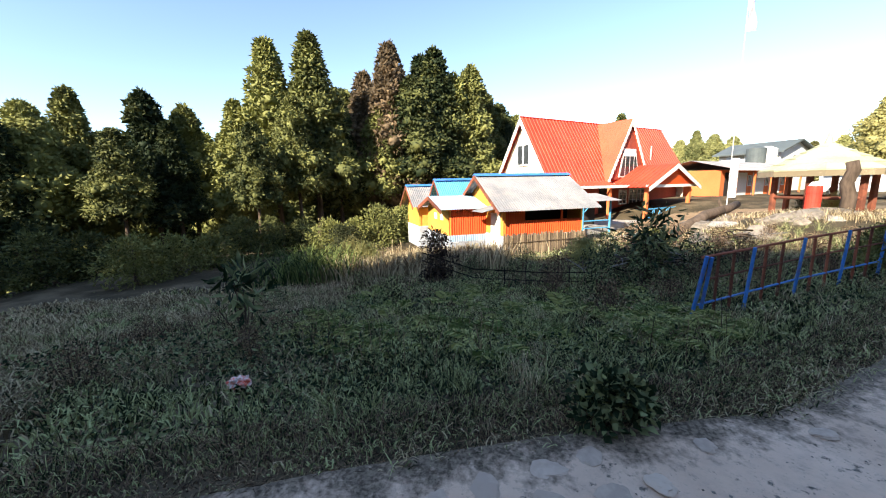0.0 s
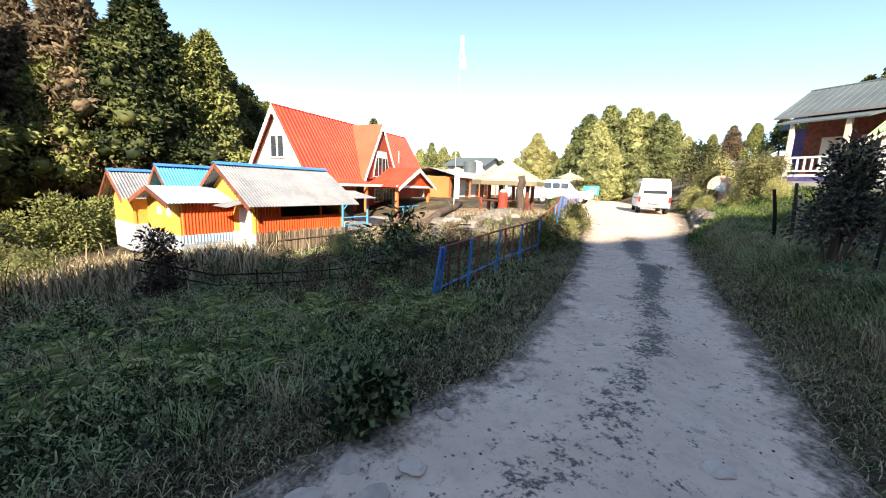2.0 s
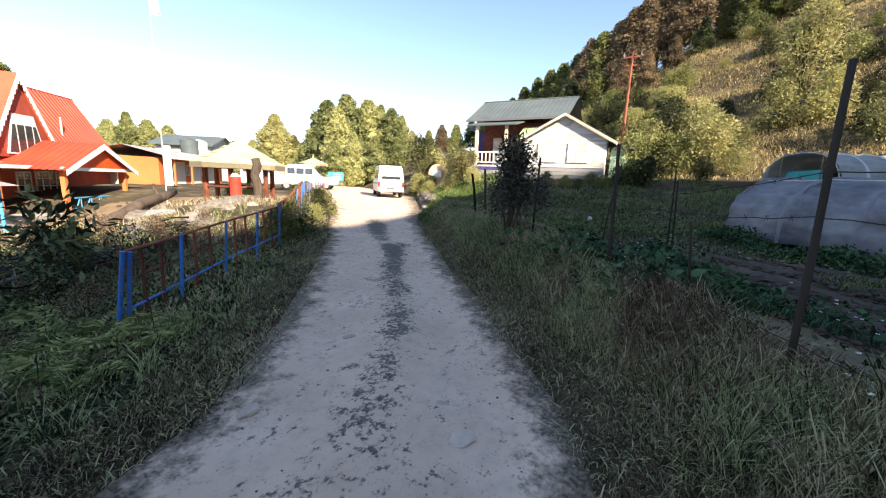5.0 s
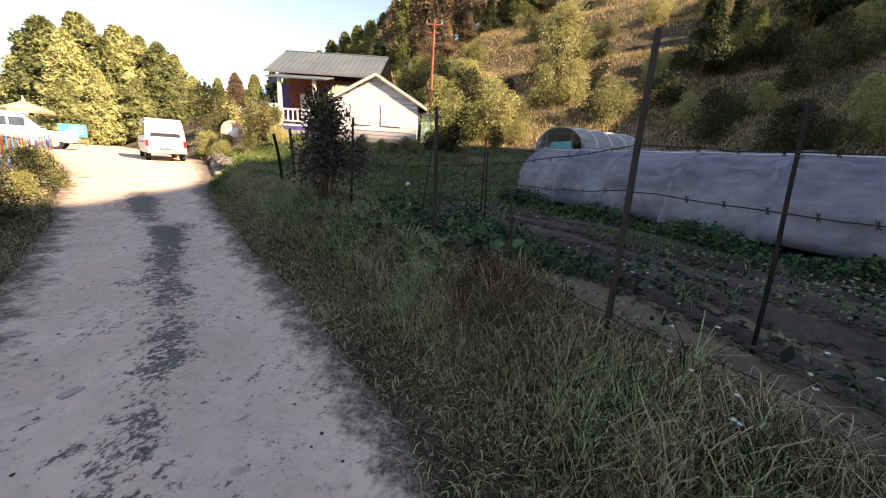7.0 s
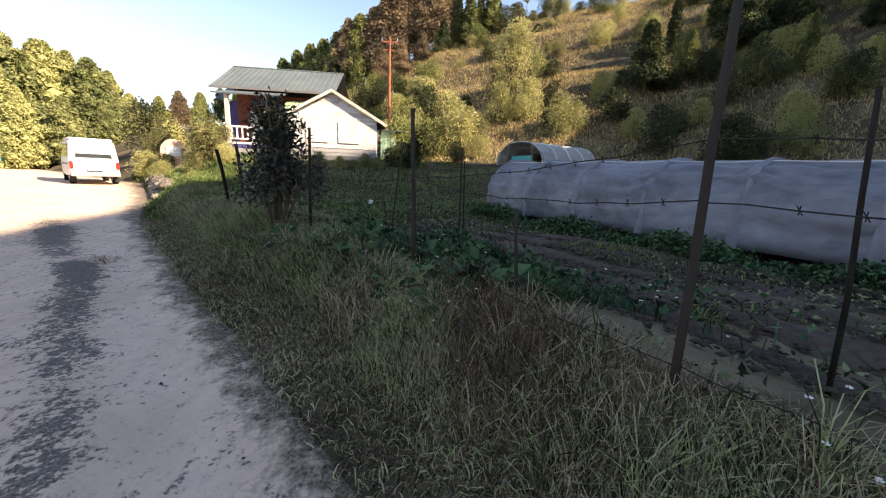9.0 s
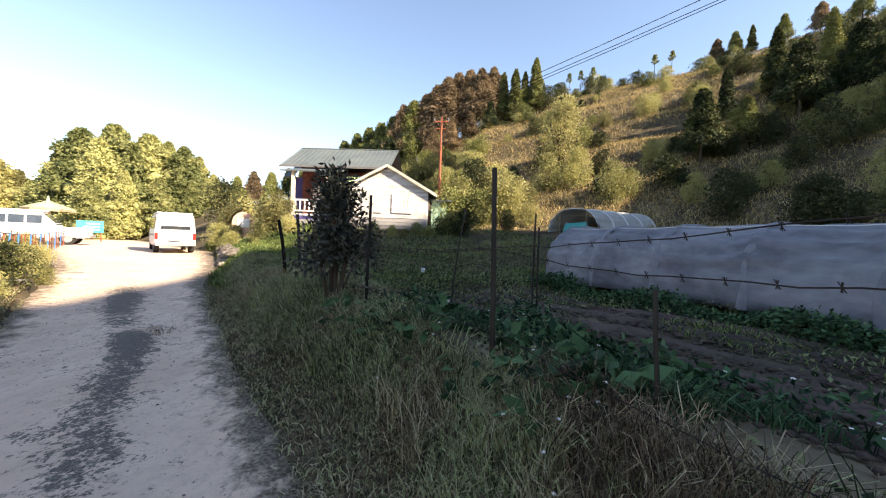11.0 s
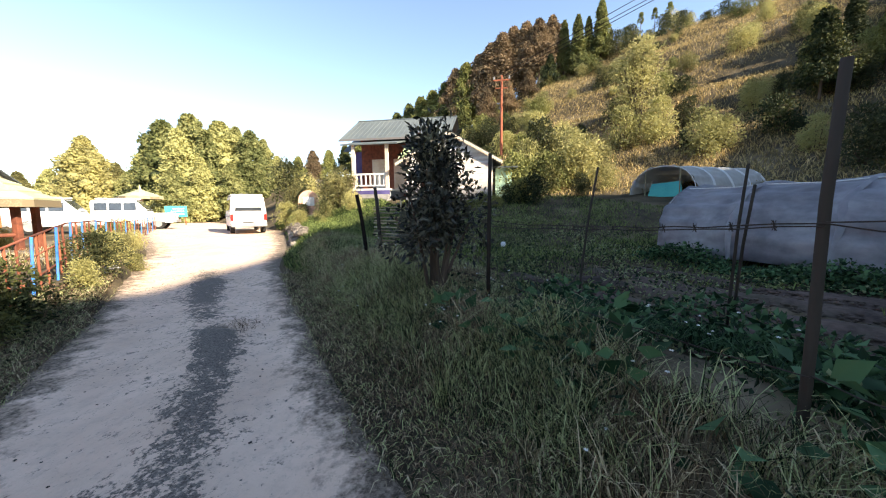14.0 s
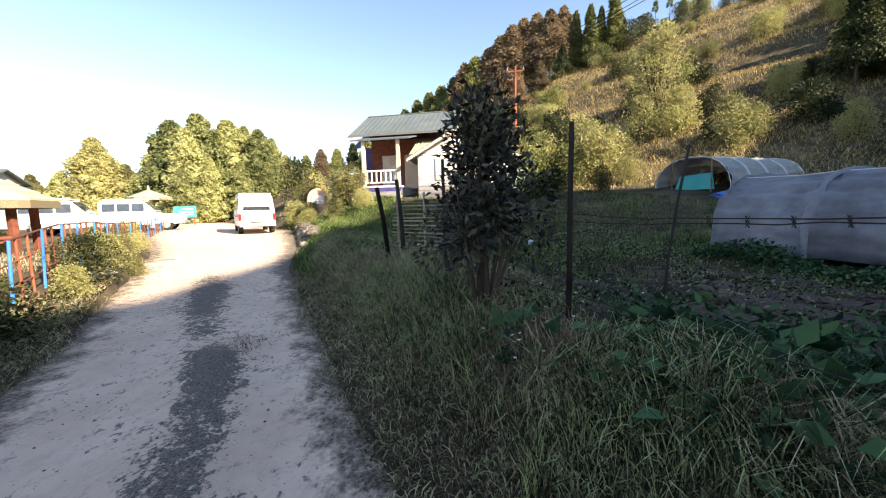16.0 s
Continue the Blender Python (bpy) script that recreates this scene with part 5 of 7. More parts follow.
# brushwood on the slope below the terrace
for bx, by, br in ((3.3, 8.2, 20), (4.4, 7.7, 75), (2.4, 7.7, -30), (2.7, 6.9, 50), (3.4, 7.2, 5), (1.7, 7.3, 80), (4.9, 8.3, 30)):
    bw = thing("brushwood_heap", on_land(bx, by, br), "tangled heap of dead grey branches on the slope", "brushwood", "brushwood heaps")
    for k in range(30):
        a = random.uniform(0, 6.28)
        o = Vector((random.gauss(0, 0.35), random.gauss(0, 0.25), 0.04 + 0.3 * random.random()))
        d_ = Vector((math.cos(a), math.sin(a) * 0.6, random.uniform(-0.12, 0.3)))
        l_ = random.uniform(0.4, 1.0)
        part("stick", bent(bmesh.new(), [o - d_ * l_ * 0.5, o + Vector((0, 0, random.uniform(-0.05, 0.06))), o + d_ * l_ * 0.5], random.uniform(0.008, 0.024), 0.005, 6), (M_WOOD, M_GREYPLANK, M_BARK)[k % 3], bw)
# low wattle rail in the brush
wr = thing("wattle_rail", pose(-0.2, 5.9, lz(0.8, 6.0), 0, 0, 4), "low rustic rail of thin sticks among weeds", "fence")
for z in (0.35, 0.18):
    part("stick", bent(bmesh.new(), [(-1.6, 0.5, z + 0.25), (-0.5, 0.1, z), (0.8, 0, z - 0.03), (2.1, -0.05, z)], 0.014, 0.01, 6), M_WOOD, wr)
for k in range(6):
    part("stake", tubes(((0.1 + k * 0.4, 0, -0.2), (0.1 + k * 0.4, 0.02, 0.42), 0.012), n=6), M_WOOD, wr)
for k in range(26):
    x, y = -0.6 + k * 0.14 + random.uniform(-0.1, 0.1), 10.1 + k * 0.05 + random.uniform(-0.15, 0.15)
    rock("wall_stone", x, y, (random.uniform(0.08, 0.2), random.uniform(0.08, 0.15), random.uniform(0.07, 0.13)), 70 + k, "rough stone of the low dry wall by the hut", M_STONE, group="dry wall stones", cat="stone")

# ---------- right: wire fence, tunnels ----------
POSTS = [("post", 2.96, -1.33, 1.42, 0.0165, 0.0, 0.02), ("post", 4.66, -0.40, 1.24, 0.018, -0.09, 0.04), ("post", 6.1, 0.76, 1.22, 0.017, 0.06, -0.01), ("post", 7.55, 1.75, 1.25, 0.018, 0.03, 0.02),
         ("post", 1.5, -2.4, 1.4, 0.03, 0.03, 0.0), ("stake", 3.86, -1.0, 0.60, 0.011, -0.06, 0.07), ("stake", 6.2, -0.98, 1.32, 0.011, -0.2, 0.04), ("stake", 3.12, -2.25, 1.35, 0.012, 0.16, -0.05),
         ("stake", 6.27, -1.05, 1.18, 0.011, -0.3, 0.08), ("stake", 7.15, -0.1, 1.42, 0.012, 0.03, -0.18), ("stake", 8.3, 2.6, 1.0, 0.03, -0.12, 0.1), ("stake", 8.6, 2.5, 1.1, 0.03, 0.05, 0.1)]
for nm, x, y, h, r, lx, ly in POSTS:
    bm = bent(bmesh.new(), [(0, 0, -0.3), (lx * 0.3, ly * 0.3, h * 0.33), (lx * 0.6 + 0.01, ly * 0.6, h * 0.66), (lx, ly, h)], r, r * 0.85, 9)
    solid("fence_post" if nm == "post" else "fence_stake", bm, M_WOOD, "weathered wooden fence post carrying barbed wire" if nm == "post" else "thin wooden stake standing in the grass bank", "post", on_land(x, y), "wire fence posts" if nm == "post" else "thin stakes", smooth=True)


def barbed(a, b, sag, name="barbed_wire"):
    a, b = Vector(a), Vector(b)
    bm = bmesh.new()
    n = 16
    pts = [a.lerp(b, k / n) - Vector((0, 0, sag * 4 * (k / n) * (1 - k / n))) + Vector((0, 0, random.uniform(-0.006, 0.006))) for k in range(n + 1)]
    bent(bm, pts, 0.0027, 0.0027, 5)
    d = (b - a).length
    for k in range(1, int(d / 0.13)):
        f = k * 0.13 / d
        p = a.lerp(b, f) - Vector((0, 0, sag * 4 * f * (1 - f)))
        for q in ((0.008, 0.004, 0.014), (-0.006, 0.008, 0.014), (0.006, -0.009, 0.012)):
            tube(bm, p - Vector(q), p + Vector(q), 0.0015, n=4)
    return solid(name, bm, M_WIRE, "sagging rusty barbed wire strung between fence posts", "wire", group="barbed wires")


main_posts = [(1.53, -2.4), (2.96, -1.32), (4.60, -0.37), (6.14, 0.755), (7.57, 1.76)]
wire_z = [[lz(*q) + h for h in (0.93, 0.66, 0.25)] for q in main_posts]
wire_z[:3] = [1.56, 1.31, 0.68], [1.51, 1.31, 0.71], [1.325, 1.315, wire_z[2][2]]
wire_z[3][0] = 1.29
for k, (a, b) in enumerate(zip(main_posts, main_posts[1:])):
    for za, zb, sg_ in zip(wire_z[k], wire_z[k + 1], (0.035, 0.06 if k == 1 else 0.02, 0.03)):
        barbed((*a, za), (*b, zb), sg_)
barbed((1.53, -2.4, 1.56), (-1.6, -3.8, 1.3), 0.05)


def tunnel(x, y, rz, L, W, Hh, zb, label, sag, end, film, band):
    """A film tunnel, its length along local x from its closed end, with hoops that show through."""
    t = thing("polytunnel", pose(x, y, zb, 0, 0, rz), label, "polytunnel", "polytunnels")
    nx, na = int(L * 7), 60
    s = np.linspace(0, L, nx)[:, None]
    a = np.linspace(0, np.pi, na)[None]
    hoop = np.abs(((s / sag) % 1) - 0.5) * 2
    dip = 1 - 0.05 * (1 - hoop**5) + 0.012 * np.sin(s * 5 + a * 5) + 0.010 * np.sin(s * 11 - a * 9) * np.sin(s * 2.3 + 1) + 0.018 * np.sin(a * 23 + 0.9 * np.sin(s * 1.7)) * np.sin(s * 0.8 + a * 3)
    cy = np.cos(a)
    cz = np.sin(a) ** 0.75
    v = np.stack([np.broadcast_to(s, (nx, na)) + 0.02 * np.sin(a * 9 + s * 3), W / 2 * np.sign(cy) * np.abs(cy) ** 0.8 * dip + 0 * s, Hh * cz * dip + 0 * s], -1)
    i, j = np.meshgrid(np.arange(nx - 1), np.arange(na - 1), indexing="ij")
    k = i * na + j
    cov = new("cover", fast("cover", v.reshape(-1, 3), None, film, quads=np.stack([k, k + na, k + na + 1, k + 1], -1).reshape(-1, 4)))
    cov.data.polygons.foreach_set("use_smooth", [True] * len(cov.data.polygons))
    cov.parent = t
    md = cov.modifiers.new("thickness", "SOLIDIFY")
    md.thickness = 0.004
    for q in np.arange(0, L + 0.01, sag):
        pts = [(q, W / 2 * math.copysign(abs(math.cos(b)) ** 0.8, math.cos(b)) * 0.985, Hh * max(math.sin(b), 0) ** 0.75 * 0.985) for b in np.linspace(0, math.pi, 15)]
        part("hoop", bent(bmesh.new(), pts, 0.014, 0.014, 6), M_WHITE, t)
    for q in np.arange(0, L + 0.01, sag)[1:]:
        a1 = np.linspace(0, np.pi, na)[:, None]
        w1 = np.array([[-0.055, -0.02, 0.02, 0.055]]) * (1 + 0.35 * np.sin(a1 * 7 + q))
        o1 = np.array([[0.985, 1.006, 1.006, 0.985]])
        c1 = np.cos(a1)
        bv = np.stack([q + 0.02 * np.sin(a1 * 9 + q * 3) + w1, W / 2 * np.sign(c1) * np.abs(c1) ** 0.8 * o1, Hh * np.abs(np.sin(a1)) ** 0.75 * o1], -1)
        i1, j1 = np.meshgrid(np.arange(na - 1), np.arange(3), indexing="ij")
        k1 = i1 * 4 + j1
        bo = new("hoop_strip", fast("hoop_strip", bv.reshape(-1, 3), None, band, quads=np.stack([k1, k1 + 1, k1 + 5, k1 + 4], -1).reshape(-1, 4)))
        bo.data.polygons.foreach_set("use_smooth", [True] * len(bo.data.polygons))
        bo.parent = t
    for b in (0.62, 1.25, 1.9):
        pts = [(q, W / 2 * math.copysign(abs(math.cos(b)) ** 0.8, math.cos(b)) * 0.99, Hh * math.sin(b) ** 0.75 * 0.99 - 0.012 * (i % 3)) for i, q in enumerate(np.arange(0, L + 0.01, sag / 3))]
        part("purlin", bent(bmesh.new(), pts, 0.008, 0.008, 5), M_WHITE, t)
    if end:
        bm = prism(bmesh.new(), [(0.0, W / 2 * math.copysign(abs(math.cos(b)) ** 0.8, math.cos(b)), Hh * max(math.sin(b), 0) ** 0.75) for b in np.linspace(0, math.pi, 19)], (0.01, 0, 0))
        part("end_film", bm, M_MESH, t)
    return t


TA = math.degrees(math.atan2(-2.6, -5.0))
tunnel(11.85, -3.52, TA, 16.0, 2.5, 1.32, 0.5, "long low plastic polytunnel with dusty translucent film", 1.35, True, M_MESH, M_BAND)
dome = tunnel(21.2, -6.2, -60, 4.6, 3.4, 1.72, 1.5, "open-ended polytunnel of pale film on hoops", 1.15, False, M_DOME, M_CLOTH)
part("end_strip", prism(bmesh.new(), [(0.05, -1.0, 0.35), (0.05, 0.7, 0.35), (0.05, 0.5, 0.95), (0.05, -0.9, 1.0)], (0.02, 0, 0)), M_TEAL, dome, "teal cloth hung in the opening")
for py in (-0.9, 0.8):
    part("door_pole", tubes(((0, py, 0), (0, py, 1.52), 0.025)), M_BAMBOO, dome)
bm = bmesh.new()
bmesh.ops.create_icosphere(bm, subdivisions=3, radius=1.0)
for v in bm.verts:
    f = 1 + 0.4 * noise.noise(v.co * 2.2)
    v.co = Vector((v.co.x * 0.9 * f, v.co.y * 0.6 * f, max(-0.2, v.co.z) * 0.25 * f))
solid("tarpaulin", bm, M_TARP, "crumpled blue tarpaulin heaped by the tunnel mouth", "tarpaulin", on_land(18.9, -6.9, 20))

# bamboo lattice gate by the dark shrub
lat = thing("bamboo_hurdle", on_land(9.6, 2.45, 62), "low hurdle of horizontal split bamboo slats", "fence")
for k in range(15):
    part("slat", tubes(((-0.75, random.uniform(-0.02, 0.02), 0.08 + k * 0.062), (0.75, random.uniform(-0.02, 0.02), 0.085 + k * 0.062 + random.uniform(-0.015, 0.015)), 0.014, 0.011), n=6), M_BAMBOO, lat)
for px in (-0.6, 0.0, 0.6):
    part("upright", tubes(((px, 0.02, -0.2), (px, 0.02, 1.1), 0.02), n=7), M_BAMBOO, lat)

# beside the van: stone retaining edge, garden and a rounded plaque
for k in range(30):
    f = k / 29
    x, y = 14.6 + 9.2 * f, 7.6 + 6.2 * f
    for j in range(2):
        rock("edging_stone", x + random.uniform(-0.15, 0.15), y - 0.2 * j + random.uniform(-0.1, 0.1), (random.uniform(0.13, 0.24), random.uniform(0.11, 0.19), random.uniform(0.1, 0.18)), 120 + k * 2 + j,
             "rough stone of the garden edging beside the road", M_ROCK, dz=0.02 + 0.18 * j, group="garden edging stones", cat="stone")
pq = thing("plaque_stone", pose(22.5, 11.6, lz(22.5, 11.6) + 0.2, 0, 0, 30), "rounded pinkish memorial slab with square inset on a plinth", "monument")
part("slab", prism(bmesh.new(), [(0, 0.55 * math.cos(a), 0.75 + 0.62 * max(0, math.sin(a)) - (0.75 if math.sin(a) < -0.01 else 0)) for a in np.linspace(0, math.pi, 17)] + [(0, -0.55, 0.0), (0, 0.55, 0.0)], (0.22, 0, 0)), M_PINK, pq)
part("inset", boxes((-0.02, -0.3, 0.5, -0.001, 0.3, 1.0)), M_WHITE, pq)
part("plinth", boxes((-0.2, -0.75, -0.8, 0.5, 0.75, 0.0)), M_STONE, pq)
solid("white_bag", boxes((-0.06, -0.06, 0.04, 0.06, 0.06, 0.17), bevel=0.045), M_CLOTH, "small white plastic bag caught in the grass", "bag", on_land(12.6, 0.68))
bm = bmesh.new()
bmesh.ops.create_icosphere(bm, subdivisions=3, radius=1.0)
for v in bm.verts:
    f = 1 + 0.5 * noise.noise(v.co * 3.1)
    v.co = Vector((v.co.x * 0.085 * f, v.co.y * 0.06 * f, max(-0.3, v.co.z) * 0.06 * f))
solid("wrapper", bm, M_FOIL, "crumpled red and white plastic wrapper on the grass", "litter", on_land(-2.05, 1.33, 30, 0.08))

# stones bedded in the road and at its edge
bed = [(0.30, 0.72, 0.17, 0.12), (0.55, 0.85, 0.12, 0.10), (0.02, 0.55, 0.2, 0.13), (0.35, 0.5, 0.15, 0.11), (0.62, 0.6, 0.13, 0.12), (-0.2, 0.38, 0.16, 0.12), (0.85, 0.72, 0.11, 0.09),
       (1.9, 1.28, 0.11, 0.08), (1.2, 1.05, 0.09, 0.08), (2.55, 0.35, 0.1, 0.08), (2.35, 0.1, 0.13, 0.1), (2.9, 0.55, 0.08, 0.07), (1.75, 0.2, 0.1, 0.08), (3.0, 1.5, 0.09, 0.06)]
for k, (x, y, a, b) in enumerate(bed):
    o = rock("road_stone", x, y, (a * 0.66, b * 0.62, 0.014), 200 + k, "flat grey stone bedded in the dirt road", M_ROADSTONE, group="stones in the road", cat="stone")
    o.matrix_world = pose(x, y, 0.024, 0, 0, k * 53)

# tilled soil of the vegetable plot
gx, gy = np.meshgrid(np.linspace(2.0, 12.0, 110), np.linspace(-7.5, 1.0, 100), indexing="ij")
dd, hh, _ = road_at(gx, gy)
er = -dd - hh
edge = np.minimum(sm((er - 1.7) / 0.6), sm((6.3 - er) / 0.8)) * sm((10.4 - gx - 0.3 * gy) / 1.5)
ridges = 0.035 * np.sin(er * 9) + 0.03 * rough(gx * 2.3, gy * 2.3)
gzv = land(gx, gy) - 0.12 + 0.14 * edge + ridges * edge
ii, jj = np.meshgrid(np.arange(109), np.arange(99), indexing="ij")
kk = ii * 100 + jj
me = fast("vegetable_plot", np.stack([gx, gy, gzv], -1).reshape(-1, 3), None, M_SOIL, quads=np.stack([kk, kk + 100, kk + 101, kk + 1], -1).reshape(-1, 4))
tagged(new("vegetable_plot", me), "tilled brown soil of the vegetable plot", "ground", kind="structure")


# ---------- plants ----------


ICO_V = np.array([(0, 0, 1), *[(0.894 * math.cos(k * 1.2566), 0.894 * math.sin(k * 1.2566), 0.447) for k in range(5)],
                  *[(0.894 * math.cos(k * 1.2566 + 0.6283), 0.894 * math.sin(k * 1.2566 + 0.6283), -0.447) for k in range(5)], (0, 0, -1)])
ICO_F = np.array([(0, 1 + k, 1 + (k + 1) % 5) for k in range(5)] + [(1 + k, 6 + k, 1 + (k + 1) % 5) for k in range(5)]
                 + [(6 + k, 6 + (k + 1) % 5, 1 + (k + 1) % 5) for k in range(5)] + [(11, 6 + (k + 1) % 5, 6 + k) for k in range(5)])


def lobe_leaves(centres, radii, per, length, width, g, droop=0.0, hug=0.0, core=0.0):
    """Leaves over the skins of many small lobes; hug: how far they lie along the skin; core: size of added solid lumps
    that block light inside.
    """
    n = len(centres) * per
    c = np.repeat(centres, per, axis=0)
    r = np.repeat(radii, per, axis=0)
    d = unit(g.normal(size=(n, 3)) + np.array([0, 0, 0.25]))
    p = c + d * r * g.uniform(0.55 + 0.27 * hug, 1.0, (n, 1))
    side = unit(np.cross(d, g.normal(size=(n, 3))))
    ax = unit(d * (1 - 0.45 * hug) + side * hug * 0.8 + g.normal(size=(n, 3)) * 0.55 * (1 - 0.5 * hug) + np.array([0, 0, -droop]))
    face = unit(d * hug * 1.6 + g.normal(size=(n, 3)) * (1.1 - 0.7 * hug))
    vt = leaves(p, ax, length * g.uniform(0.6, 1.35, n), width * g.uniform(0.7, 1.3, n), g, face=face)
    # solid icosahedra added inside the lobes to keep light from passing through
    if core:
        m = len(centres)
        v = centres[:, None] + ICO_V[None] * radii[:, None] * core * g.uniform(0.8, 1.15, (m, 12, 1))
        vt = merged(vt, (v.reshape(-1, 3), (np.arange(m)[:, None, None] * 12 + ICO_F[None]).reshape(-1, 3)))
    return vt


def crown_part(t, mesh_vt, material, name="crown", label=""):
    ob = new(name, fast(name, mesh_vt[0], mesh_vt[1], material))
    ob.parent = t
    if label:
        tagged(ob, label)
    return ob


def conifer(name, h, r, seed, material, label, group, lobes=150, per=70, low=0.08, shape=0.8, leaf=0.42, hug=0.85, core=0.66, bare=0.0):
    """Cryptomeria-like tree: tapering trunk, limbs, and billowing foliage lobes on a cone."""
    g = np.random.default_rng(seed)
    t = thing(name, pose(0, 0, 0), label, "tree", group)
    bm = bent(bmesh.new(), [(0, 0, -0.8), (0.04 * h / 12, 0, h * 0.3), (-0.03, 0.02, h * 0.65), (0, 0, h * 0.98)], h * 0.018, 0.02, 8)
    part("trunk", bm, M_BARK, t)
    f = np.sort(g.uniform(low, 1.0, lobes) ** 0.85)
    prof = np.clip((1 - f) / (1 - 0.12), 0, 1) ** shape * np.clip((f - low) / 0.10 + 0.55, 0, 1)
    rad = r * prof * g.uniform(0.55, 1.08, lobes) * (1 + 0.18 * np.sin(f * 23 + seed))
    a = np.arange(lobes) * 2.39996 + g.uniform(-0.4, 0.4, lobes)
    c = np.stack([np.cos(a) * rad, np.sin(a) * rad, f * h], 1)
    size = (0.20 + 0.36 * prof) * r * 0.62 * g.uniform(0.7, 1.25, lobes)
    rr = np.stack([size, size, size * 0.85], 1)
    if bare:
        keep = g.uniform(0, 1, lobes) > bare
        c, rr, rad, f = c[keep], rr[keep], rad[keep], f[keep]
    crown_part(t, lobe_leaves(c, rr, int(per * 1.7), leaf * 0.72, leaf * 0.4, g, 0.15 if hug > 0.6 else 0.7, hug, core), material)
    bm = bmesh.new()
    for k in range(0, len(c), 7):
        q = Vector(c[k])
        bent(bm, [(0, 0, q.z - 0.12 * rad[k]), (q.x * 0.5, q.y * 0.5, q.z - 0.1 * rad[k]), q], 0.06, 0.02, 5)
    part("branchwork", bm, M_BARK, t)["kind"] = "stuff"
    return t


def shrub(name, h, r, n, leaf, width, seed, material, label, group="", category="bush", tips=None, stems=7, lumps=16, top=0.0, base=0.12, hug=0.0, core=0.0):
    g = np.random.default_rng(seed)
    t = thing(name, pose(0, 0, 0), label, category, group)
    f = g.uniform(base, 1, lumps)
    prof = np.sin(np.clip(f * 0.9 + 0.08, 0, 1) * np.pi) ** 0.6
    a = g.uniform(0, 2 * np.pi, lumps)
    rad = r * prof * g.uniform(0.1, 0.75, lumps)
    c = np.stack([np.cos(a) * rad, np.sin(a) * rad, f * h * 0.92], 1)
    s = r * g.uniform(0.28, 0.5, lumps)
    crown_part(t, lobe_leaves(c, np.stack([s, s, s * 1.05], 1), max(4, n // lumps), leaf, width, g, 0.1, hug, core), material)
    bm = bmesh.new()
    for k in range(stems):
        q = Vector(c[k % lumps])
        b = Vector((g.uniform(-0.08, 0.08) * r, g.uniform(-0.08, 0.08) * r, -0.1))
        bent(bm, [b, b.lerp(q, 0.5) + Vector((0, 0, 0.05 * h)), q + Vector((0, 0, 0.06 * h))], 0.012 + 0.008 * h, 0.004 + 0.002 * h, 5)
        if not group:        # single plants: each stem a part
            part("stem", bm, M_BARK, t)
            bm = bmesh.new()
    if group:
        part("stem", bm, M_BARK, t)
    if tips:
        m = 190
        q_ = c[np.argsort(-c[:, 2])[:14]][g.integers(0, 14, m)]
        p = q_ + unit(g.normal(size=(m, 3)) + np.array([0, 0, 0.9])) * (0.3 * r * g.uniform(0.6, 1.0, (m, 1)))
        crown_part(t, leaves(p, g.normal(size=(m, 3)) * 0.5 + np.array([0, 0, 1.0]), leaf * g.uniform(1.0, 1.5, m), width * g.uniform(0.9, 1.2, m), g), tips, "young_growth", "paler young shoots")["kind"] = "stuff"
    return t


def polar(az, r, ox=0.1, oy=-1.07):
    return ox + r * math.cos(radians(az)), oy + r * math.sin(radians(az))


def plant(proto, x, y, top=None, h=None, s=None, proto_h=1.0, z=None):
    """A copy of a plant, scaled so that its top reaches a height."""
    z = lz(x, y) - 0.05 if z is None else z
    k = s if s is not None else (top - z) / proto_h
    m = pose(x, y, z, 0, 0, random.uniform(0, 360)) @ Matrix.Diagonal((k * random.uniform(0.92, 1.08), k * random.uniform(0.92, 1.08), k, 1))
    ob = copy_thing(proto, pose(0, 0, 0))
    ob.matrix_world = m
    return ob


def gone(*protos):
    for p in protos:
        for o in (*p.children_recursive, p):
            bpy.data.objects.remove(o)


# wood below the meadow
C = [conifer("conifer", 15, 3.1, 11, M_CONIFER, "tall dense cedar with billowing dark green foliage", "cedars of the wood", 170, 46, 0.24, leaf=0.5),
     conifer("conifer", 15, 2.7, 12, M_CONIFER, "tall narrow cedar with lumpy green foliage", "cedars of the wood", 150, 46, 0.28, 0.7, leaf=0.5),
     conifer("conifer", 15, 3.5, 13, M_CONIFER, "broad cedar with clumped green foliage", "cedars of the wood", 160, 46, 0.36, 0.62, leaf=0.5),
     conifer("conifer", 15, 3.0, 14, M_CONIFER_BROWN, "cedar with browning foliage at its top", "cedars of the wood", 150, 46, 0.25, 0.7, leaf=0.5),
     conifer("conifer", 15, 3.2, 15, M_CONIFER, "dark cedar in the depth of the wood", "cedars of the wood", 90, 34, 0.02, 0.7, leaf=0.8)]
wood = [(151.5, 28, 7.0, 0), (149.3, 29, 8.7, 2), (145.9, 31, 10.5, 0), (142.6, 26, 6.8, 2), (139.5, 30, 11.4, 1), (137.3, 27, 8.0, 0), (135.6, 31, 10.2, 1), (133.0, 36, 5.6, 2), (130.0, 29, 11.0, 0), (128.2, 24, 8.5, 2),
        (125.6, 29, 18.3, 0), (122.8, 26, 12.0, 2), (120.2, 28, 19.5, 0), (117.0, 30, 12.5, 1), (115.5, 33, 12.9, 0), (112.9, 32, 15.5, 3), (111.0, 30, 11, 2), (109.1, 31, 19.1, 3), (106.0, 30, 15, 2), (104.5, 33, 17.5, 0), (102.6, 32, 18.4, 0),
        (99.8, 33, 15.5, 1), (97.3, 34, 16.5, 1), (95.0, 38, 12.5, 0), (93.2, 40, 11.1, 2), (90.5, 42, 9.5, 0)]
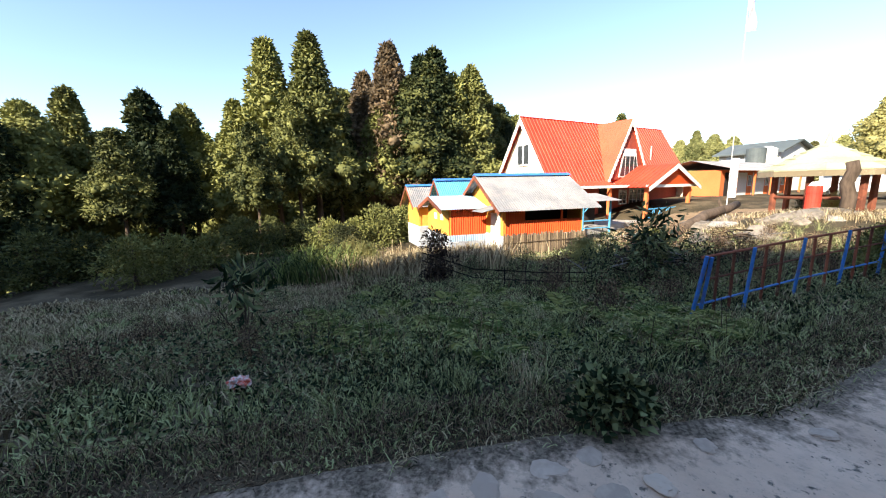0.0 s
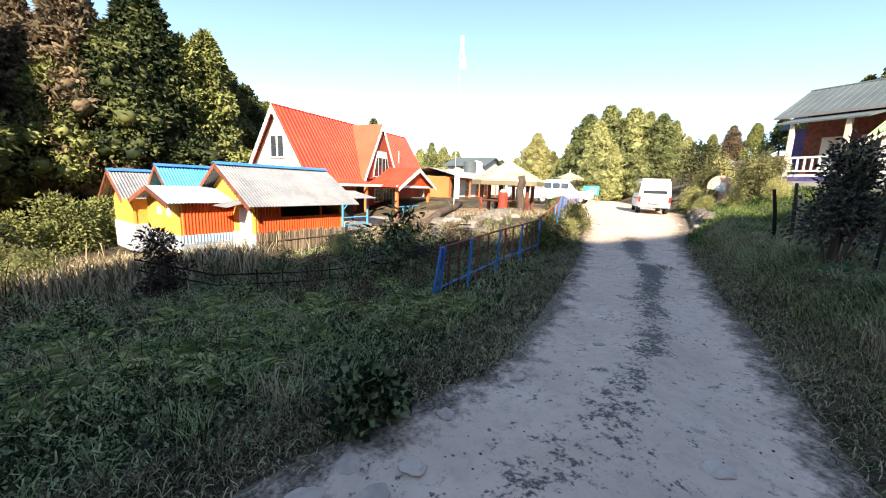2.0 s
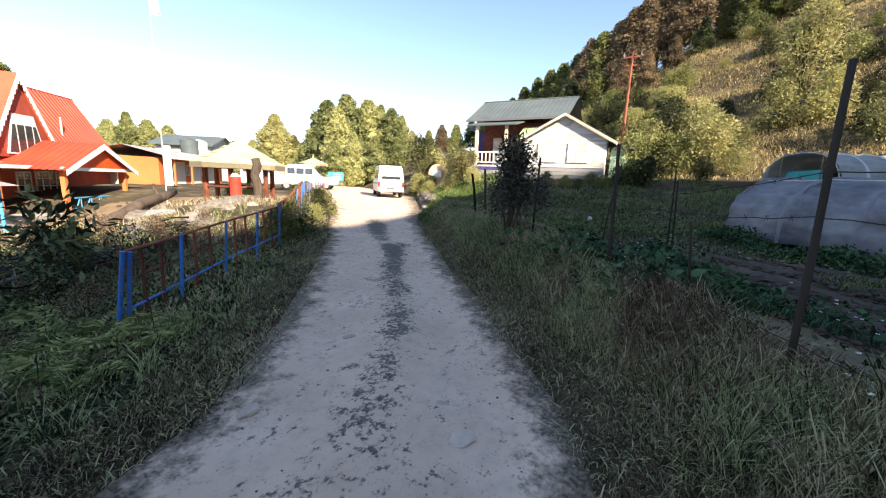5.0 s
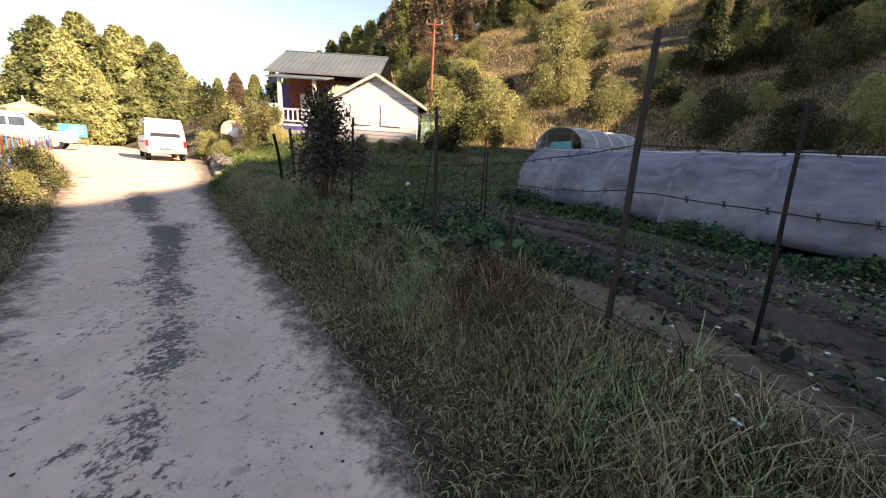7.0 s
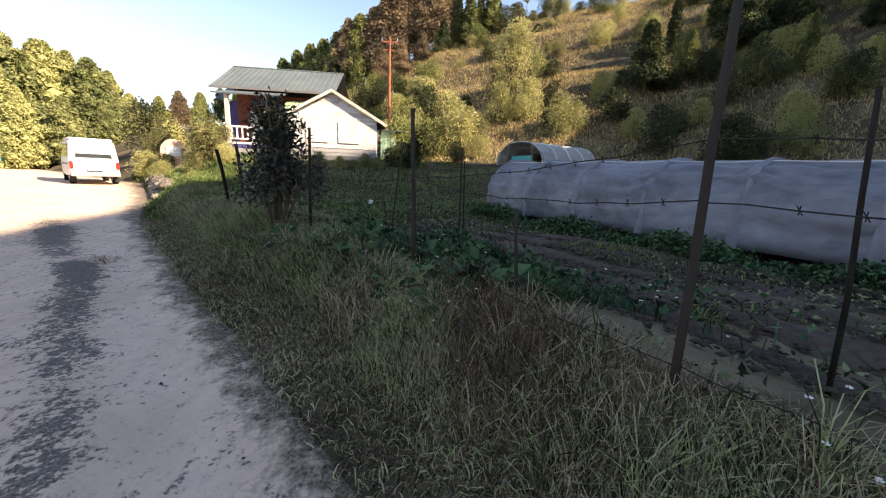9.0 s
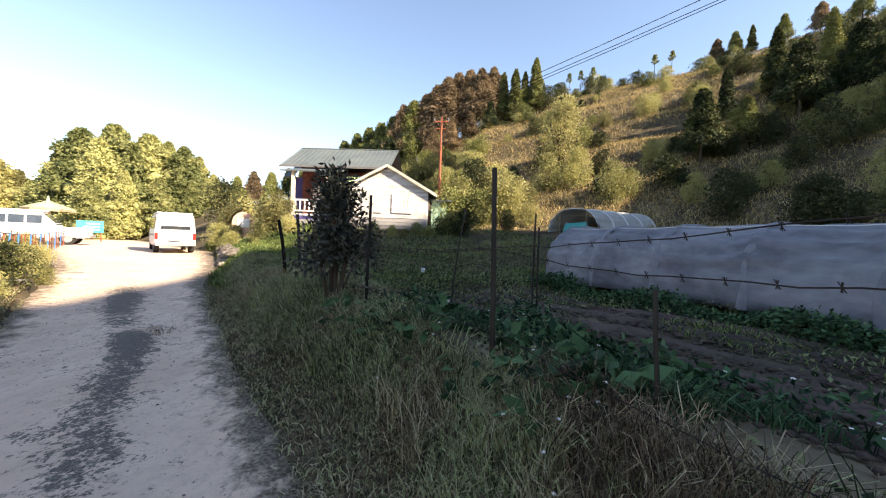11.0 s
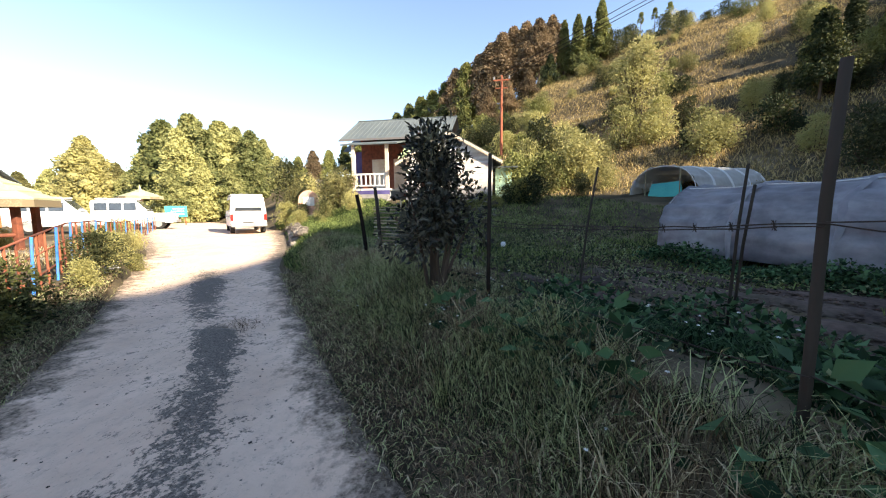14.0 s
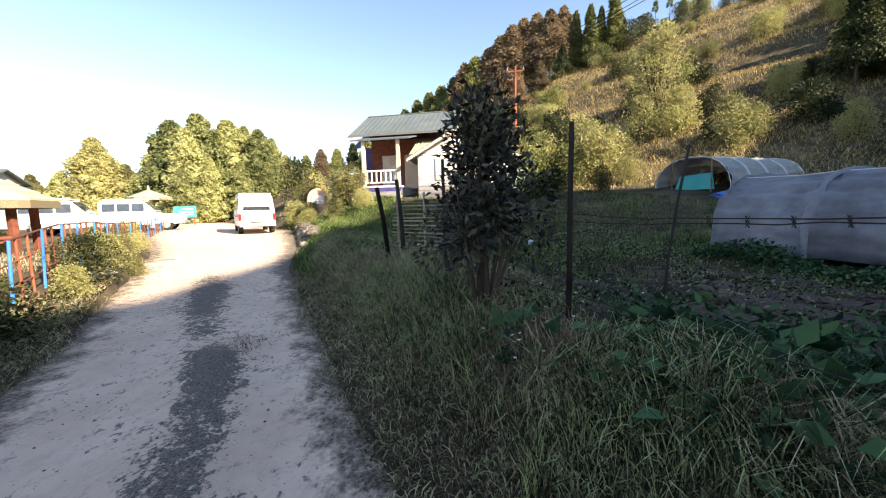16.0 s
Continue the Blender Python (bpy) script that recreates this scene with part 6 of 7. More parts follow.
for az, r, el, k in wood:
    x, y = polar(az, r)
    plant(C[k], x, y, top=1.5 + r * math.tan(radians(el)), proto_h=15)
for k in range(46):          # the dark ranks behind
    az = 88 + 68 * (k % 23) / 22 + random.uniform(-1, 1)
    r = (37 if k < 23 else 44) + random.uniform(0, 7)
    x, y = polar(az, r)
    plant(C[4], x, y, top=1.5 + r * math.tan(radians(np.interp(az, [88, 100, 120, 128, 156], [8, 12, 13, 7, 5]))), proto_h=15)

# cedars past the parking place, sunlight put into their colour, and the far ones behind the houses
G = [conifer("conifer", 12, 3.6, 21, M_CONIFER_LIT, "broad cedar with billowing foliage in sunlit golden-green colour", "sunlit cedars", 210, 55, 0.02, 0.62, leaf=0.55),
     conifer("conifer", 12, 3.0, 22, M_CONIFER_LIT, "cedar with lumpy foliage in sunlit golden-green colour", "sunlit cedars", 180, 55, 0.02, 0.75, leaf=0.55),
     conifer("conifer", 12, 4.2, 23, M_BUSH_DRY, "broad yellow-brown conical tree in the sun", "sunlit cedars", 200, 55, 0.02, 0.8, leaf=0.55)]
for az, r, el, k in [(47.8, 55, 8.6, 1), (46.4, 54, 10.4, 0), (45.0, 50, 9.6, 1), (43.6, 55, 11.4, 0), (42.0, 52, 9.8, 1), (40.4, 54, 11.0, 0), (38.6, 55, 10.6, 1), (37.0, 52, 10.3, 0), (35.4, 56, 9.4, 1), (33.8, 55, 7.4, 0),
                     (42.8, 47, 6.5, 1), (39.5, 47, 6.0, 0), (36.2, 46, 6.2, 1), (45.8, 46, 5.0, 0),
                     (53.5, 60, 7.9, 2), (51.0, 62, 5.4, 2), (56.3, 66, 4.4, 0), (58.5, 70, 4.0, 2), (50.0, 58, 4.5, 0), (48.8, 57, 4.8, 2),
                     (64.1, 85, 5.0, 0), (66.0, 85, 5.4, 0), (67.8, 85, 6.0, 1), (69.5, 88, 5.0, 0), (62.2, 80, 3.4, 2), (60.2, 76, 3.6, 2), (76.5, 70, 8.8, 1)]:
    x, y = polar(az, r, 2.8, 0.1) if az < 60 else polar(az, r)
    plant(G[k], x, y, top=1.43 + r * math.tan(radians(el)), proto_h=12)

# hill trees
D = [conifer("conifer", 14, 3.9, 31, M_CONIFER, "dark conifer on the hill slope", "hill conifers", 190, 42, 0.18, 0.75, leaf=0.6, hug=0.4, core=0.4, bare=0.1),
     conifer("conifer", 14, 4.2, 32, M_CONIFER_BROWN, "brown-green open conifer on the hill slope", "hill conifers", 190, 42, 0.22, 0.72, leaf=0.6, hug=0.4, core=0.35, bare=0.12),
     conifer("conifer", 14, 2.0, 33, M_CONIFER, "narrow upright conifer on the hill", "hill conifers", 170, 42, 0.08, 0.75, leaf=0.55, hug=0.6, core=0.5),
     conifer("pine_tree", 14, 2.2, 34, M_CONIFER, "thin pine with sparse tufted crown on the ridge", "ridge pines", 24, 60, 0.62, 0.35, leaf=0.5)]
for az, r, el, k in [(18.5, 66, 12.6, 0), (16.8, 64, 14.0, 0), (15.0, 62, 15.2, 0), (13.2, 60, 16.2, 0), (11.4, 58, 17.0, 0), (9.6, 56, 18.0, 0), (8.0, 55, 19.6, 1), (6.4, 54, 20.4, 0), (4.6, 54, 21.2, 1),
                     (2.8, 53, 22.5, 1), (1.2, 53, 23.6, 1), (-0.4, 54, 24.2, 1), (-2.2, 53, 24.6, 1), (-4.0, 52, 24.8, 1), (-5.8, 54, 25.0, 1), (-7.4, 53, 24.4, 2), (-9.2, 52, 24.8, 2), (-10.6, 54, 24.4, 2), (-12.2, 54, 26.0, 2),
                     (-13.4, 55, 22.5, 2), (10, 48, 15.0, 0), (6.8, 46, 16.8, 2), (3.5, 46, 17.2, 1), (0.5, 46, 18.0, 1), (-2.5, 46, 19.0, 1), (-5.5, 47, 19.4, 0), (14, 52, 12.6, 0), (20.5, 70, 11.0, 0), (22.5, 74, 10.2, 0), (24.5, 78, 9.4, 0), (26.8, 80, 8.6, 0), (29, 80, 8.4, 1), (31, 78, 7.6, 0),
                     (-17.0, 58, 23.4, 3), (-18.6, 60, 22.6, 3), (-20.2, 60, 22.8, 3), (-28.0, 62, 22.6, 3), (-30, 62, 22.3, 3), (-34.8, 60, 21.4, 1), (-36.6, 60, 22.6, 0), (-38.2, 60, 23.2, 2), (-41, 60, 21.2, 0), (-44, 58, 21.6, 1), (-47, 58, 21, 0), (-50, 56, 21.6, 1), (-53, 55, 22, 0)]:
    x, y = polar(az, r, 2.8, 0.1)
    tp = 1.43 + r * math.tan(radians(el))
    plant(D[k], x, y, top=max(tp, lz(x, y) + 3.5), proto_h=14)
for k in range(10):
    az = -34 - 20 * k / 9
    x, y = polar(az, 33 + (k * 7) % 12, 2.8, 0.1)
    plant(D[(0, 2)[k % 2]], x, y, s=random.uniform(0.26, 0.42))
gone(*C, *G, *D)

S = [shrub("hill_bush", 2.6, 1.6, 2600, 0.18, 0.09, 41, M_BUSH, "rounded green bush on the hillside", "hillside bushes", lumps=44, hug=0.45),
     shrub("hill_bush", 2.2, 1.5, 2600, 0.17, 0.07, 42, M_BUSH_DRY, "dry yellow-green bush on the hillside", "hillside bushes", lumps=40, hug=0.45),
     shrub("hill_bush", 3.2, 1.5, 2600, 0.19, 0.09, 43, M_BUSH, "upright leafy bush on the hillside", "hillside bushes", lumps=44, hug=0.45),
     shrub("hill_bush", 2.0, 1.7, 2600, 0.18, 0.08, 44, M_CONIFER, "dark low bush on the hillside", "hillside bushes", lumps=40, hug=0.45)]
gr = random.Random(5)
count = 0
while count < 235:
    az, r = gr.uniform(-56, 22), 20 + 40 * gr.random() ** 0.8
    if -33 < az < -17 and 36 < r < 58 and gr.random() < 0.4:
        continue
    if az > -1 and r < 33 or r < 27 and -33 < az < -13:
        continue
    x, y = polar(az, r, 2.8, 0.1)
    d_, h_, _ = road_at(np.array([x]), np.array([y]))
    if -d_[0] - h_[0] < 4 or (21 < x < 34 and -1 < y < 13):
        continue
    plant(S[gr.choice((0, 1, 2, 3, 3) if az > -30 else (0, 2, 3))], x, y, s=gr.uniform(0.35, 0.95))
    count += 1
for az, r, k, s in [(-9.2, 23, 1, 1.2), (-7.0, 24.5, 1, 1.25), (-11.5, 25, 1, 0.9), (0.0, 22, 3, 1.0), (-3.8, 25, 2, 1.2), (-5, 22, 1, 0.7), (-12.6, 22, 1, 0.6), (-23.6, 27, 2, 0.9), (-1.8, 23.5, 2, 0.9),
                    (32.5, 34, 0, 1.3), (30.2, 36, 1, 1.0), (26.0, 21.5, 1, 0.85), (27.2, 22, 0, 0.7), (24.4, 19, 1, 0.4), (28.4, 18.8, 0, 0.35), (29.2, 20.5, 1, 0.2), (33.2, 24.5, 0, 0.5), (9.0, 17.5, 3, 0.26), (5.0, 18, 3, 0.3), (12.0, 18, 3, 0.3), (31.4, 28, 1, 0.8), (-2.2, 18.5, 3, 0.6), (-0.6, 18.8, 3, 0.5), (1.2, 18.6, 3, 0.4), (7.0, 17.0, 3, 0.22), (3.2, 17.6, 3, 0.25),
                    (28.6, 16.8, 3, 0.15), (29.4, 18.2, 3, 0.14), (31.6, 19.4, 0, 0.3), (32.4, 21, 3, 0.32), (31.2, 22.5, 0, 0.35)]:
    x, y = polar(az, r, 2.8, 0.1)
    plant(S[k], x, y, s=s)
# airy yellow tree above the open tunnel
ya = shrub("shrub_tree", 7.0, 2.1, 5200, 0.22, 0.09, 45, M_BUSH_DRY, "airy yellow-leaved tree with many thin stems", "", "tree", stems=22, lumps=70, base=0.2, hug=0.6)
ya.matrix_world = on_land(*polar(-16.6, 32, 2.8, 0.1))
# bushes by the left fence and the hut
for x, y, k, s in [(5.85, 5.95, 3, 0.34), (6.4, 6.3, 3, 0.36), (8.5, 7.7, 0, 0.30), (9.3, 8.5, 0, 0.27), (8.9, 8.9, 1, 0.24), (7.9, 7.2, 0, 0.18), (9.9, 8.6, 0, 0.17), (10.2, 9.4, 1, 0.26), (11.0, 10.3, 1, 0.26), (12.0, 11.2, 1, 0.22), (13.0, 12.2, 1, 0.25), (12.2, 12.8, 1, 0.3), (11.2, 14.6, 1, 0.35), (13.8, 14.9, 0, 0.3), (12.0, 16.0, 1, 0.3), (15.5, 16.4, 1, 0.34), (17, 18.0, 1, 0.36), (19.5, 20.5, 1, 0.35),
                   (-5.0, 10.8, 0, 0.42), (-5.6, 11.6, 1, 0.4), (-2.5, 9.9, 1, 0.2), (-6.5, 12.5, 1, 0.5), (-7.5, 14, 0, 0.6), (10.6, 15.2, 0, 0.25), (3.4, 8.6, 3, 0.3), (1.6, 7.6, 0, 0.3), (2.8, 7.0, 0, 0.32)]:
    plant(S[k], x, y, s=s)
for k in range(16):          # undergrowth at the wood's edge
    x, y = polar(96 + 58 * k / 15, 19 + (k * 5) % 6)
    plant(S[3], x, y, s=0.75 + 0.06 * (k % 5))
gone(*S)
ds = shrub("dark_shrub", 1.56, 0.55, 4200, 0.068, 0.030, 51, M_DARKLEAF, "tall dark-leaved shrub with pale young shoots by the fence", "", "shrub", tips=M_YOUNG, stems=16, lumps=52, base=0.32)
ds.matrix_world = on_land(6.72, 1.30)
ds2 = shrub("dark_shrub", 1.1, 0.5, 700, 0.12, 0.05, 52, M_DARKLEAF, "sparse dark shrub before the timber annex", "", "shrub", stems=14, lumps=22)
ds2.matrix_world = on_land(15.8, 2.9)
db = shrub("dark_bush", 1.2, 0.55, 2200, 0.075, 0.034, 59, M_DARKBROWN, "dense dark brown bush on the slope before the huts", "", "bush", stems=10, lumps=30, base=0.08)
db.matrix_world = on_land(-1.62, 6.8)
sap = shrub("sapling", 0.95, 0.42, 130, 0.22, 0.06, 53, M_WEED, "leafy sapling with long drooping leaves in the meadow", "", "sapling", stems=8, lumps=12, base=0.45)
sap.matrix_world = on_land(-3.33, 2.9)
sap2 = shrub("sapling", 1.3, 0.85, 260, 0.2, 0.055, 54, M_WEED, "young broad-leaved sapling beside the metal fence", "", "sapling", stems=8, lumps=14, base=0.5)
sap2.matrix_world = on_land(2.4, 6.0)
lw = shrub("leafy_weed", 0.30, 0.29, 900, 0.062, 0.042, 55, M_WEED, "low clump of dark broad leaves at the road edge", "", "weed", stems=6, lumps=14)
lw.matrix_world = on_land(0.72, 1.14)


W3 = [shrub("weed_bush", 0.8, 0.42, 900, 0.055, 0.016, 56, M_BROWN, "withered brown weed bush on the slope", "weed bushes of the slope", lumps=30, stems=14),
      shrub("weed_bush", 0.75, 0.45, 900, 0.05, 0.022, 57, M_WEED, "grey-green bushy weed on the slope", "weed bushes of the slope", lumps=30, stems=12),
      shrub("weed_bush", 0.6, 0.40, 800, 0.06, 0.02, 58, M_GRASS, "light green feathery weed on the slope", "weed bushes of the slope", lumps=26, stems=12)]
for x, y, k, s in [(1.3, 3.7, 0, 0.75), (2.2, 4.4, 0, 0.6), (0.7, 4.6, 0, 0.7), (1.5, 5.3, 1, 0.9), (2.3, 5.9, 1, 1.0), (0.9, 6.2, 0, 0.9), (3.1, 5.6, 0, 0.7), (4.0, 5.5, 0, 0.6), (1.9, 7.0, 1, 1.2), (-0.3, 5.2, 2, 0.8), (-1.9, 4.6, 2, 0.8), (-2.4, 1.9, 0, 0.45),
                   (-2.7, 2.2, 0, 0.5), (-3.6, 1.2, 0, 0.6), (-4.6, 2.6, 0, 0.6), (3.4, 6.5, 1, 1.1), (4.3, 6.7, 0, 0.9), (-0.9, 7.4, 1, 0.8), (0.3, 8.2, 1, 0.9), (1.5, 8.6, 0, 1.0), (-3.4, 6.6, 2, 0.8), (2.9, 4.35, 2, 0.6), (3.8, 5.1, 2, 0.55), (4.9, 5.6, 0, 0.5), (5.2, 6.3, 0, 0.6),
                   (2.6, 7.6, 0, 1.0), (3.2, 7.8, 1, 1.0), (4.2, 7.5, 0, 0.8), (3.8, 8.5, 0, 1.0), (2.2, 8.4, 1, 1.1), (4.9, 7.3, 0, 0.7), (5.7, 7.3, 0, 0.6), (6.5, 7.6, 0, 0.6), (7.2, 7.9, 2, 0.5), (3.0, 9.2, 0, 1.1), (4.7, 8.5, 0, 0.7), (5.6, 8.3, 0, 0.6)]:
    plant(W3[k], x, y, s=s)
gone(*W3)


def fern(seed):
    g = np.random.default_rng(seed)
    t = thing("fern", pose(0, 0, 0), "green fern with arching fronds on the bank", "fern", "ferns of the meadow")
    for k in range(9):
        a = k * 2.399 + g.uniform(-0.3, 0.3)
        L, up = g.uniform(0.42, 0.62), g.uniform(0.5, 0.95)
        n = 17
        s = np.linspace(0.08, 1, n)
        pts = np.stack([np.cos(a) * L * s, np.sin(a) * L * s, L * up * (s - 0.62 * s**2)], 1)
        tan = unit(np.gradient(pts, axis=0))
        side = unit(np.cross(tan, [0, 0, 1.0]))
        ln = 0.15 * np.sin(np.clip(s * 1.05, 0, 1) * np.pi * 0.92 + 0.15) + 0.012
        ms = [leaves(pts, side * sg + tan * 0.55 + np.array([0, 0, -0.12]), ln, np.full(n, 0.034), g, 0.1) for sg in (-1, 1)]
        ms.append(leaves(pts[:1], tan[:1], np.array([0.05]), np.array([0.02]), g))
        crown_part(t, merged(*ms), M_FERN, "frond")
    return t


F = [fern(61), fern(62)]
gr = random.Random(8)
spots = [(1.55, 3.2, 1.1), (1.9, 3.5, 1.0), (1.25, 2.9, 0.9), (2.3, 3.0, 0.8), (0.4, 3.0, 0.9), (-0.1, 2.4, 1.0), (-0.6, 2.9, 1.0), (0.1, 3.6, 1.0), (0.8, 3.9, 1.1), (-1.1, 2.3, 0.8), (-1.4, 3.2, 1.0)]
spots += [(gr.uniform(-3.0, 2.2), gr.uniform(2.2, 6.5), gr.uniform(0.4, 1.0)) for _ in range(48)]
for x, y, s in spots:
    d_, h_, _ = road_at(np.array([x]), np.array([y]))
    if d_[0] - h_[0] > 0.9:
        plant(F[gr.randrange(2)], x, y, s=s * 0.9, z=lz(x, y) + 0.02)
gone(*F)

# ---------- grass and weeds ----------


def scatter(n, x0, x1, y0, y1, g, keep):
    x, y = g.uniform(x0, x1, n), g.uniform(y0, y1, n)
    d, hw, s = road_at(x, y)
    k = keep(x, y, d - hw, -d - hw, s, g)
    return x[k], y[k]


def patch(x, y):
    return 0.5 + 0.5 * np.sin(0.9 * x + 1.3 * y + 2 * np.sin(0.7 * y)) * np.sin(1.1 * y - 0.8 * x + 1)


def stuff(name, vt, material, label, cat):
    tagged(new(name, fast(name, vt[0], vt[1], material)), label, cat, kind="stuff")


def ground_pts(x, y):
    return np.stack([x, y, land(x, y) - 0.015], 1)


g = np.random.default_rng(3)
# right bank: long tangled grass, thin towards the plot
x, y = scatter(1000000, -1, 12, -4.5, 7.5, g, lambda x, y, l, r, s, g: (r > 0.02 + 0.13 * patch(3 * x, 3 * y)) & (r < 0.98 + 0.22 * patch(2 * x, 2 * y) + 1.2 * sm((x - 5.9) / 2)) & (g.uniform(size=x.size) < np.where(r < 0.35, 0.5, 0.95) * np.clip(7 / (1 + np.hypot(x - 3.5, y - 0.3)), 0.25, 1)))
h = (0.03 + 0.15 * sm(((_r := (-road_at(x, y)[0] - road_at(x, y)[1])) - 0.2) / 0.6)) * g.uniform(0.45, 1.5, x.size) * (0.55 + 0.9 * patch(1.3 * x, 1.3 * y))
zone = patch(1.9 * x + 3, 1.9 * y) + g.normal(0, 0.16, x.size) + 0.25 * np.exp(-((_r - 1.15) / 0.35) ** 2) + 0.3 * (_r < 0.25) + 0.42 * sm((_r - 0.4) / 0.3) * sm((4.8 - x) / 0.8)
brown = zone > 0.92
dry = (zone > 0.75) & ~brown | (g.uniform(size=x.size) < 0.10)
dry &= ~brown
green = ~dry & ~brown
p = ground_pts(x, y)
for kk_, mm_, nm_, lb_, wd in ((green, M_GRASS, "verge_grass", "long green grass on the roadside bank", 0.0027), (dry, M_DRY, "verge_dry_grass", "dry straw-coloured grass on the roadside bank", 0.0021), (brown, M_BROWN, "verge_dead_grass", "dead brown grass on the roadside bank", 0.0021)):
    stuff(nm_, blades(p[kk_], h[kk_], g.uniform(0.4, 1.0, kk_.sum()) * wd, g.uniform(0.25, 1.3, kk_.sum()), g), mm_, lb_, "grass")
x, y = scatter(150000, 9.5, 25, 3.5, 16, g, lambda x, y, l, r, s, g: (r > 0.05 + 0.5 * patch(0.8 * x, 0.8 * y)) & (r < 5) & (g.uniform(size=x.size) < 0.75))
p = ground_pts(x, y)
stuff("far_verge_grass", blades(p, g.uniform(0.06, 0.24, x.size), g.uniform(0.004, 0.011, x.size), g.uniform(0.3, 1.2, x.size), g), M_PLOTGRASS, "green grass on the verge before the houses", "grass")
# left meadow
x, y = scatter(800000, -16, 12, 0, 13, g, lambda x, y, l, r, s, g: (l > 0.0 + 0.16 * patch(3 * x, 3 * y)) & (l < 12) & (g.uniform(size=x.size) < np.clip(2.4 / (0.8 + np.hypot(x - 0.5, y + 0.5) ** 1.0), 0.08, 0.6) * (0.35 + 0.65 * (patch(1.2 * x + 1, 1.2 * y + 2) > 0.4))) & ~((np.hypot((x - 8.8) / 5.6, (y - 12.6) / 5.0) < 1)))
l_ = road_at(x, y)[0] - road_at(x, y)[1]
far_ = np.hypot(x, y)
h = (0.04 + 0.09 * sm((l_ - 0.2) / 1.3)) * g.uniform(0.5, 1.5, x.size) * (0.6 + 0.8 * patch(x, y)) * (1 + 0.02 * far_)
dry = patch(1.5 * x + 2, 1.5 * y) + g.normal(0, 0.22, x.size) > 0.92 - 0.75 * sm((-x - 1) / 4)
p = ground_pts(x, y)
w = g.uniform(0.003, 0.006, x.size) * (1 + 0.14 * far_)
stuff("meadow_grass", blades(p[~dry], h[~dry], w[~dry], g.uniform(0.3, 1.2, (~dry).sum()), g), M_GRASS, "green meadow grass on the slope below the road", "grass")
stuff("meadow_dry_grass", blades(p[dry], h[dry] * 1.1, w[dry] * 0.8, g.uniform(0.3, 1.2, dry.sum()), g), M_DRY, "withered pale grass on the slope below the road", "grass")
# trodden short growth along both road edges
x, y = scatter(640000, -2.5, 11, -2, 8, g, lambda x, y, l, r, s, g: (((r > -0.10 - 0.1 * patch(4 * x, 4 * y)) & (r < 0.6)) | ((l > -0.06 - 0.14 * patch(4 * x, 4 * y)) & (l < 0.5))) & (g.uniform(size=x.size) < 0.9))
d_, h_, _ = road_at(x, y)
e_ = np.abs(d_) - h_
h = (0.012 + 0.06 * sm((e_ + 0.1) / 0.6)) * g.uniform(0.5, 1.6, x.size)
p = ground_pts(x, y)
p[:, 2] = np.maximum(p[:, 2], 0.012 - 0.12 * np.clip(e_, 0, 0.1))
dry = g.uniform(size=x.size) < np.where(e_ < 0.2, 0.8, 0.5)
stuff("edge_straw", blades(p[dry], h[dry], g.uniform(0.0015, 0.0035, dry.sum()), g.uniform(0.8, 2.2, dry.sum()), g), M_BROWN, "flattened brown straw at the road edges", "grass")
stuff("edge_grass", blades(p[~dry], h[~dry], g.uniform(0.0015, 0.0035, (~dry).sum()), g.uniform(0.5, 1.4, (~dry).sum()), g), M_GRASS, "short trodden grass at the road edges", "grass")
# tussocks of longer grass
n = 620
x, y = scatter(6000, -9, 7, 0.8, 9.5, g, lambda x, y, l, r, s, g: (l > 0.45) & (l < 8) & (patch(0.9 * x, 1.2 * y + 3) > 0.35) & (g.uniform(size=x.size) < 0.35))
x2, y2 = scatter(5000, 0, 11, -3, 5, g, lambda x, y, l, r, s, g: (r > 0.4) & (r < 1.02) & (g.uniform(size=x.size) < 0.9))
x, y = np.r_[x, x2], np.r_[y, y2]
m = 40
bx, by = np.repeat(x, m) + g.normal(0, 0.03, x.size * m), np.repeat(y, m) + g.normal(0, 0.03, x.size * m)
hh_ = np.repeat(g.uniform(0.14, 0.36, x.size), m) * g.uniform(0.5, 1.15, x.size * m)
kind_ = np.repeat(g.uniform(size=x.size) < 0.3 + 0.3 * ((x < 4.8) & (y < 1.5)), m)
p = ground_pts(bx, by)
for kk_, mm_, nm_, lb_ in ((kind_, M_DRY, "dry_tussocks", "bleached dry tussocks of grass"), (~kind_, M_GRASS, "grass_tussocks", "green tussocks of long arching grass")):
    stuff(nm_, blades(p[kk_], hh_[kk_], g.uniform(0.0011, 0.0028, kk_.sum()), g.uniform(0.3, 1.3, kk_.sum()), g), mm_, lb_, "grass")
# bare brown stalks standing among the weeds
x, y = scatter(9000, -6, 5, 1.5, 8.5, g, lambda x, y, l, r, s, g: (l > 0.8) & (l < 7) & (patch(1.1 * x + 4, 1.1 * y) > 0.62) & (g.uniform(size=x.size) < 0.7))
stuff("dead_stalks", blades(ground_pts(x, y), g.uniform(0.2, 0.55, x.size), g.uniform(0.0015, 0.004, x.size), g.uniform(0.1, 0.8, x.size), g), M_BROWN, "thin brown dead stalks among the weeds", "weeds")
# golden dry grass on the terrace and its slope
x, y = scatter(32000, 2, 15, 6.6, 17, g, lambda x, y, l, r, s, g: (l > 1.2) & (patch(0.9 * x + 3, 0.9 * y) + g.normal(0, 0.12, x.size) > 0.52))
p = ground_pts(x, y)
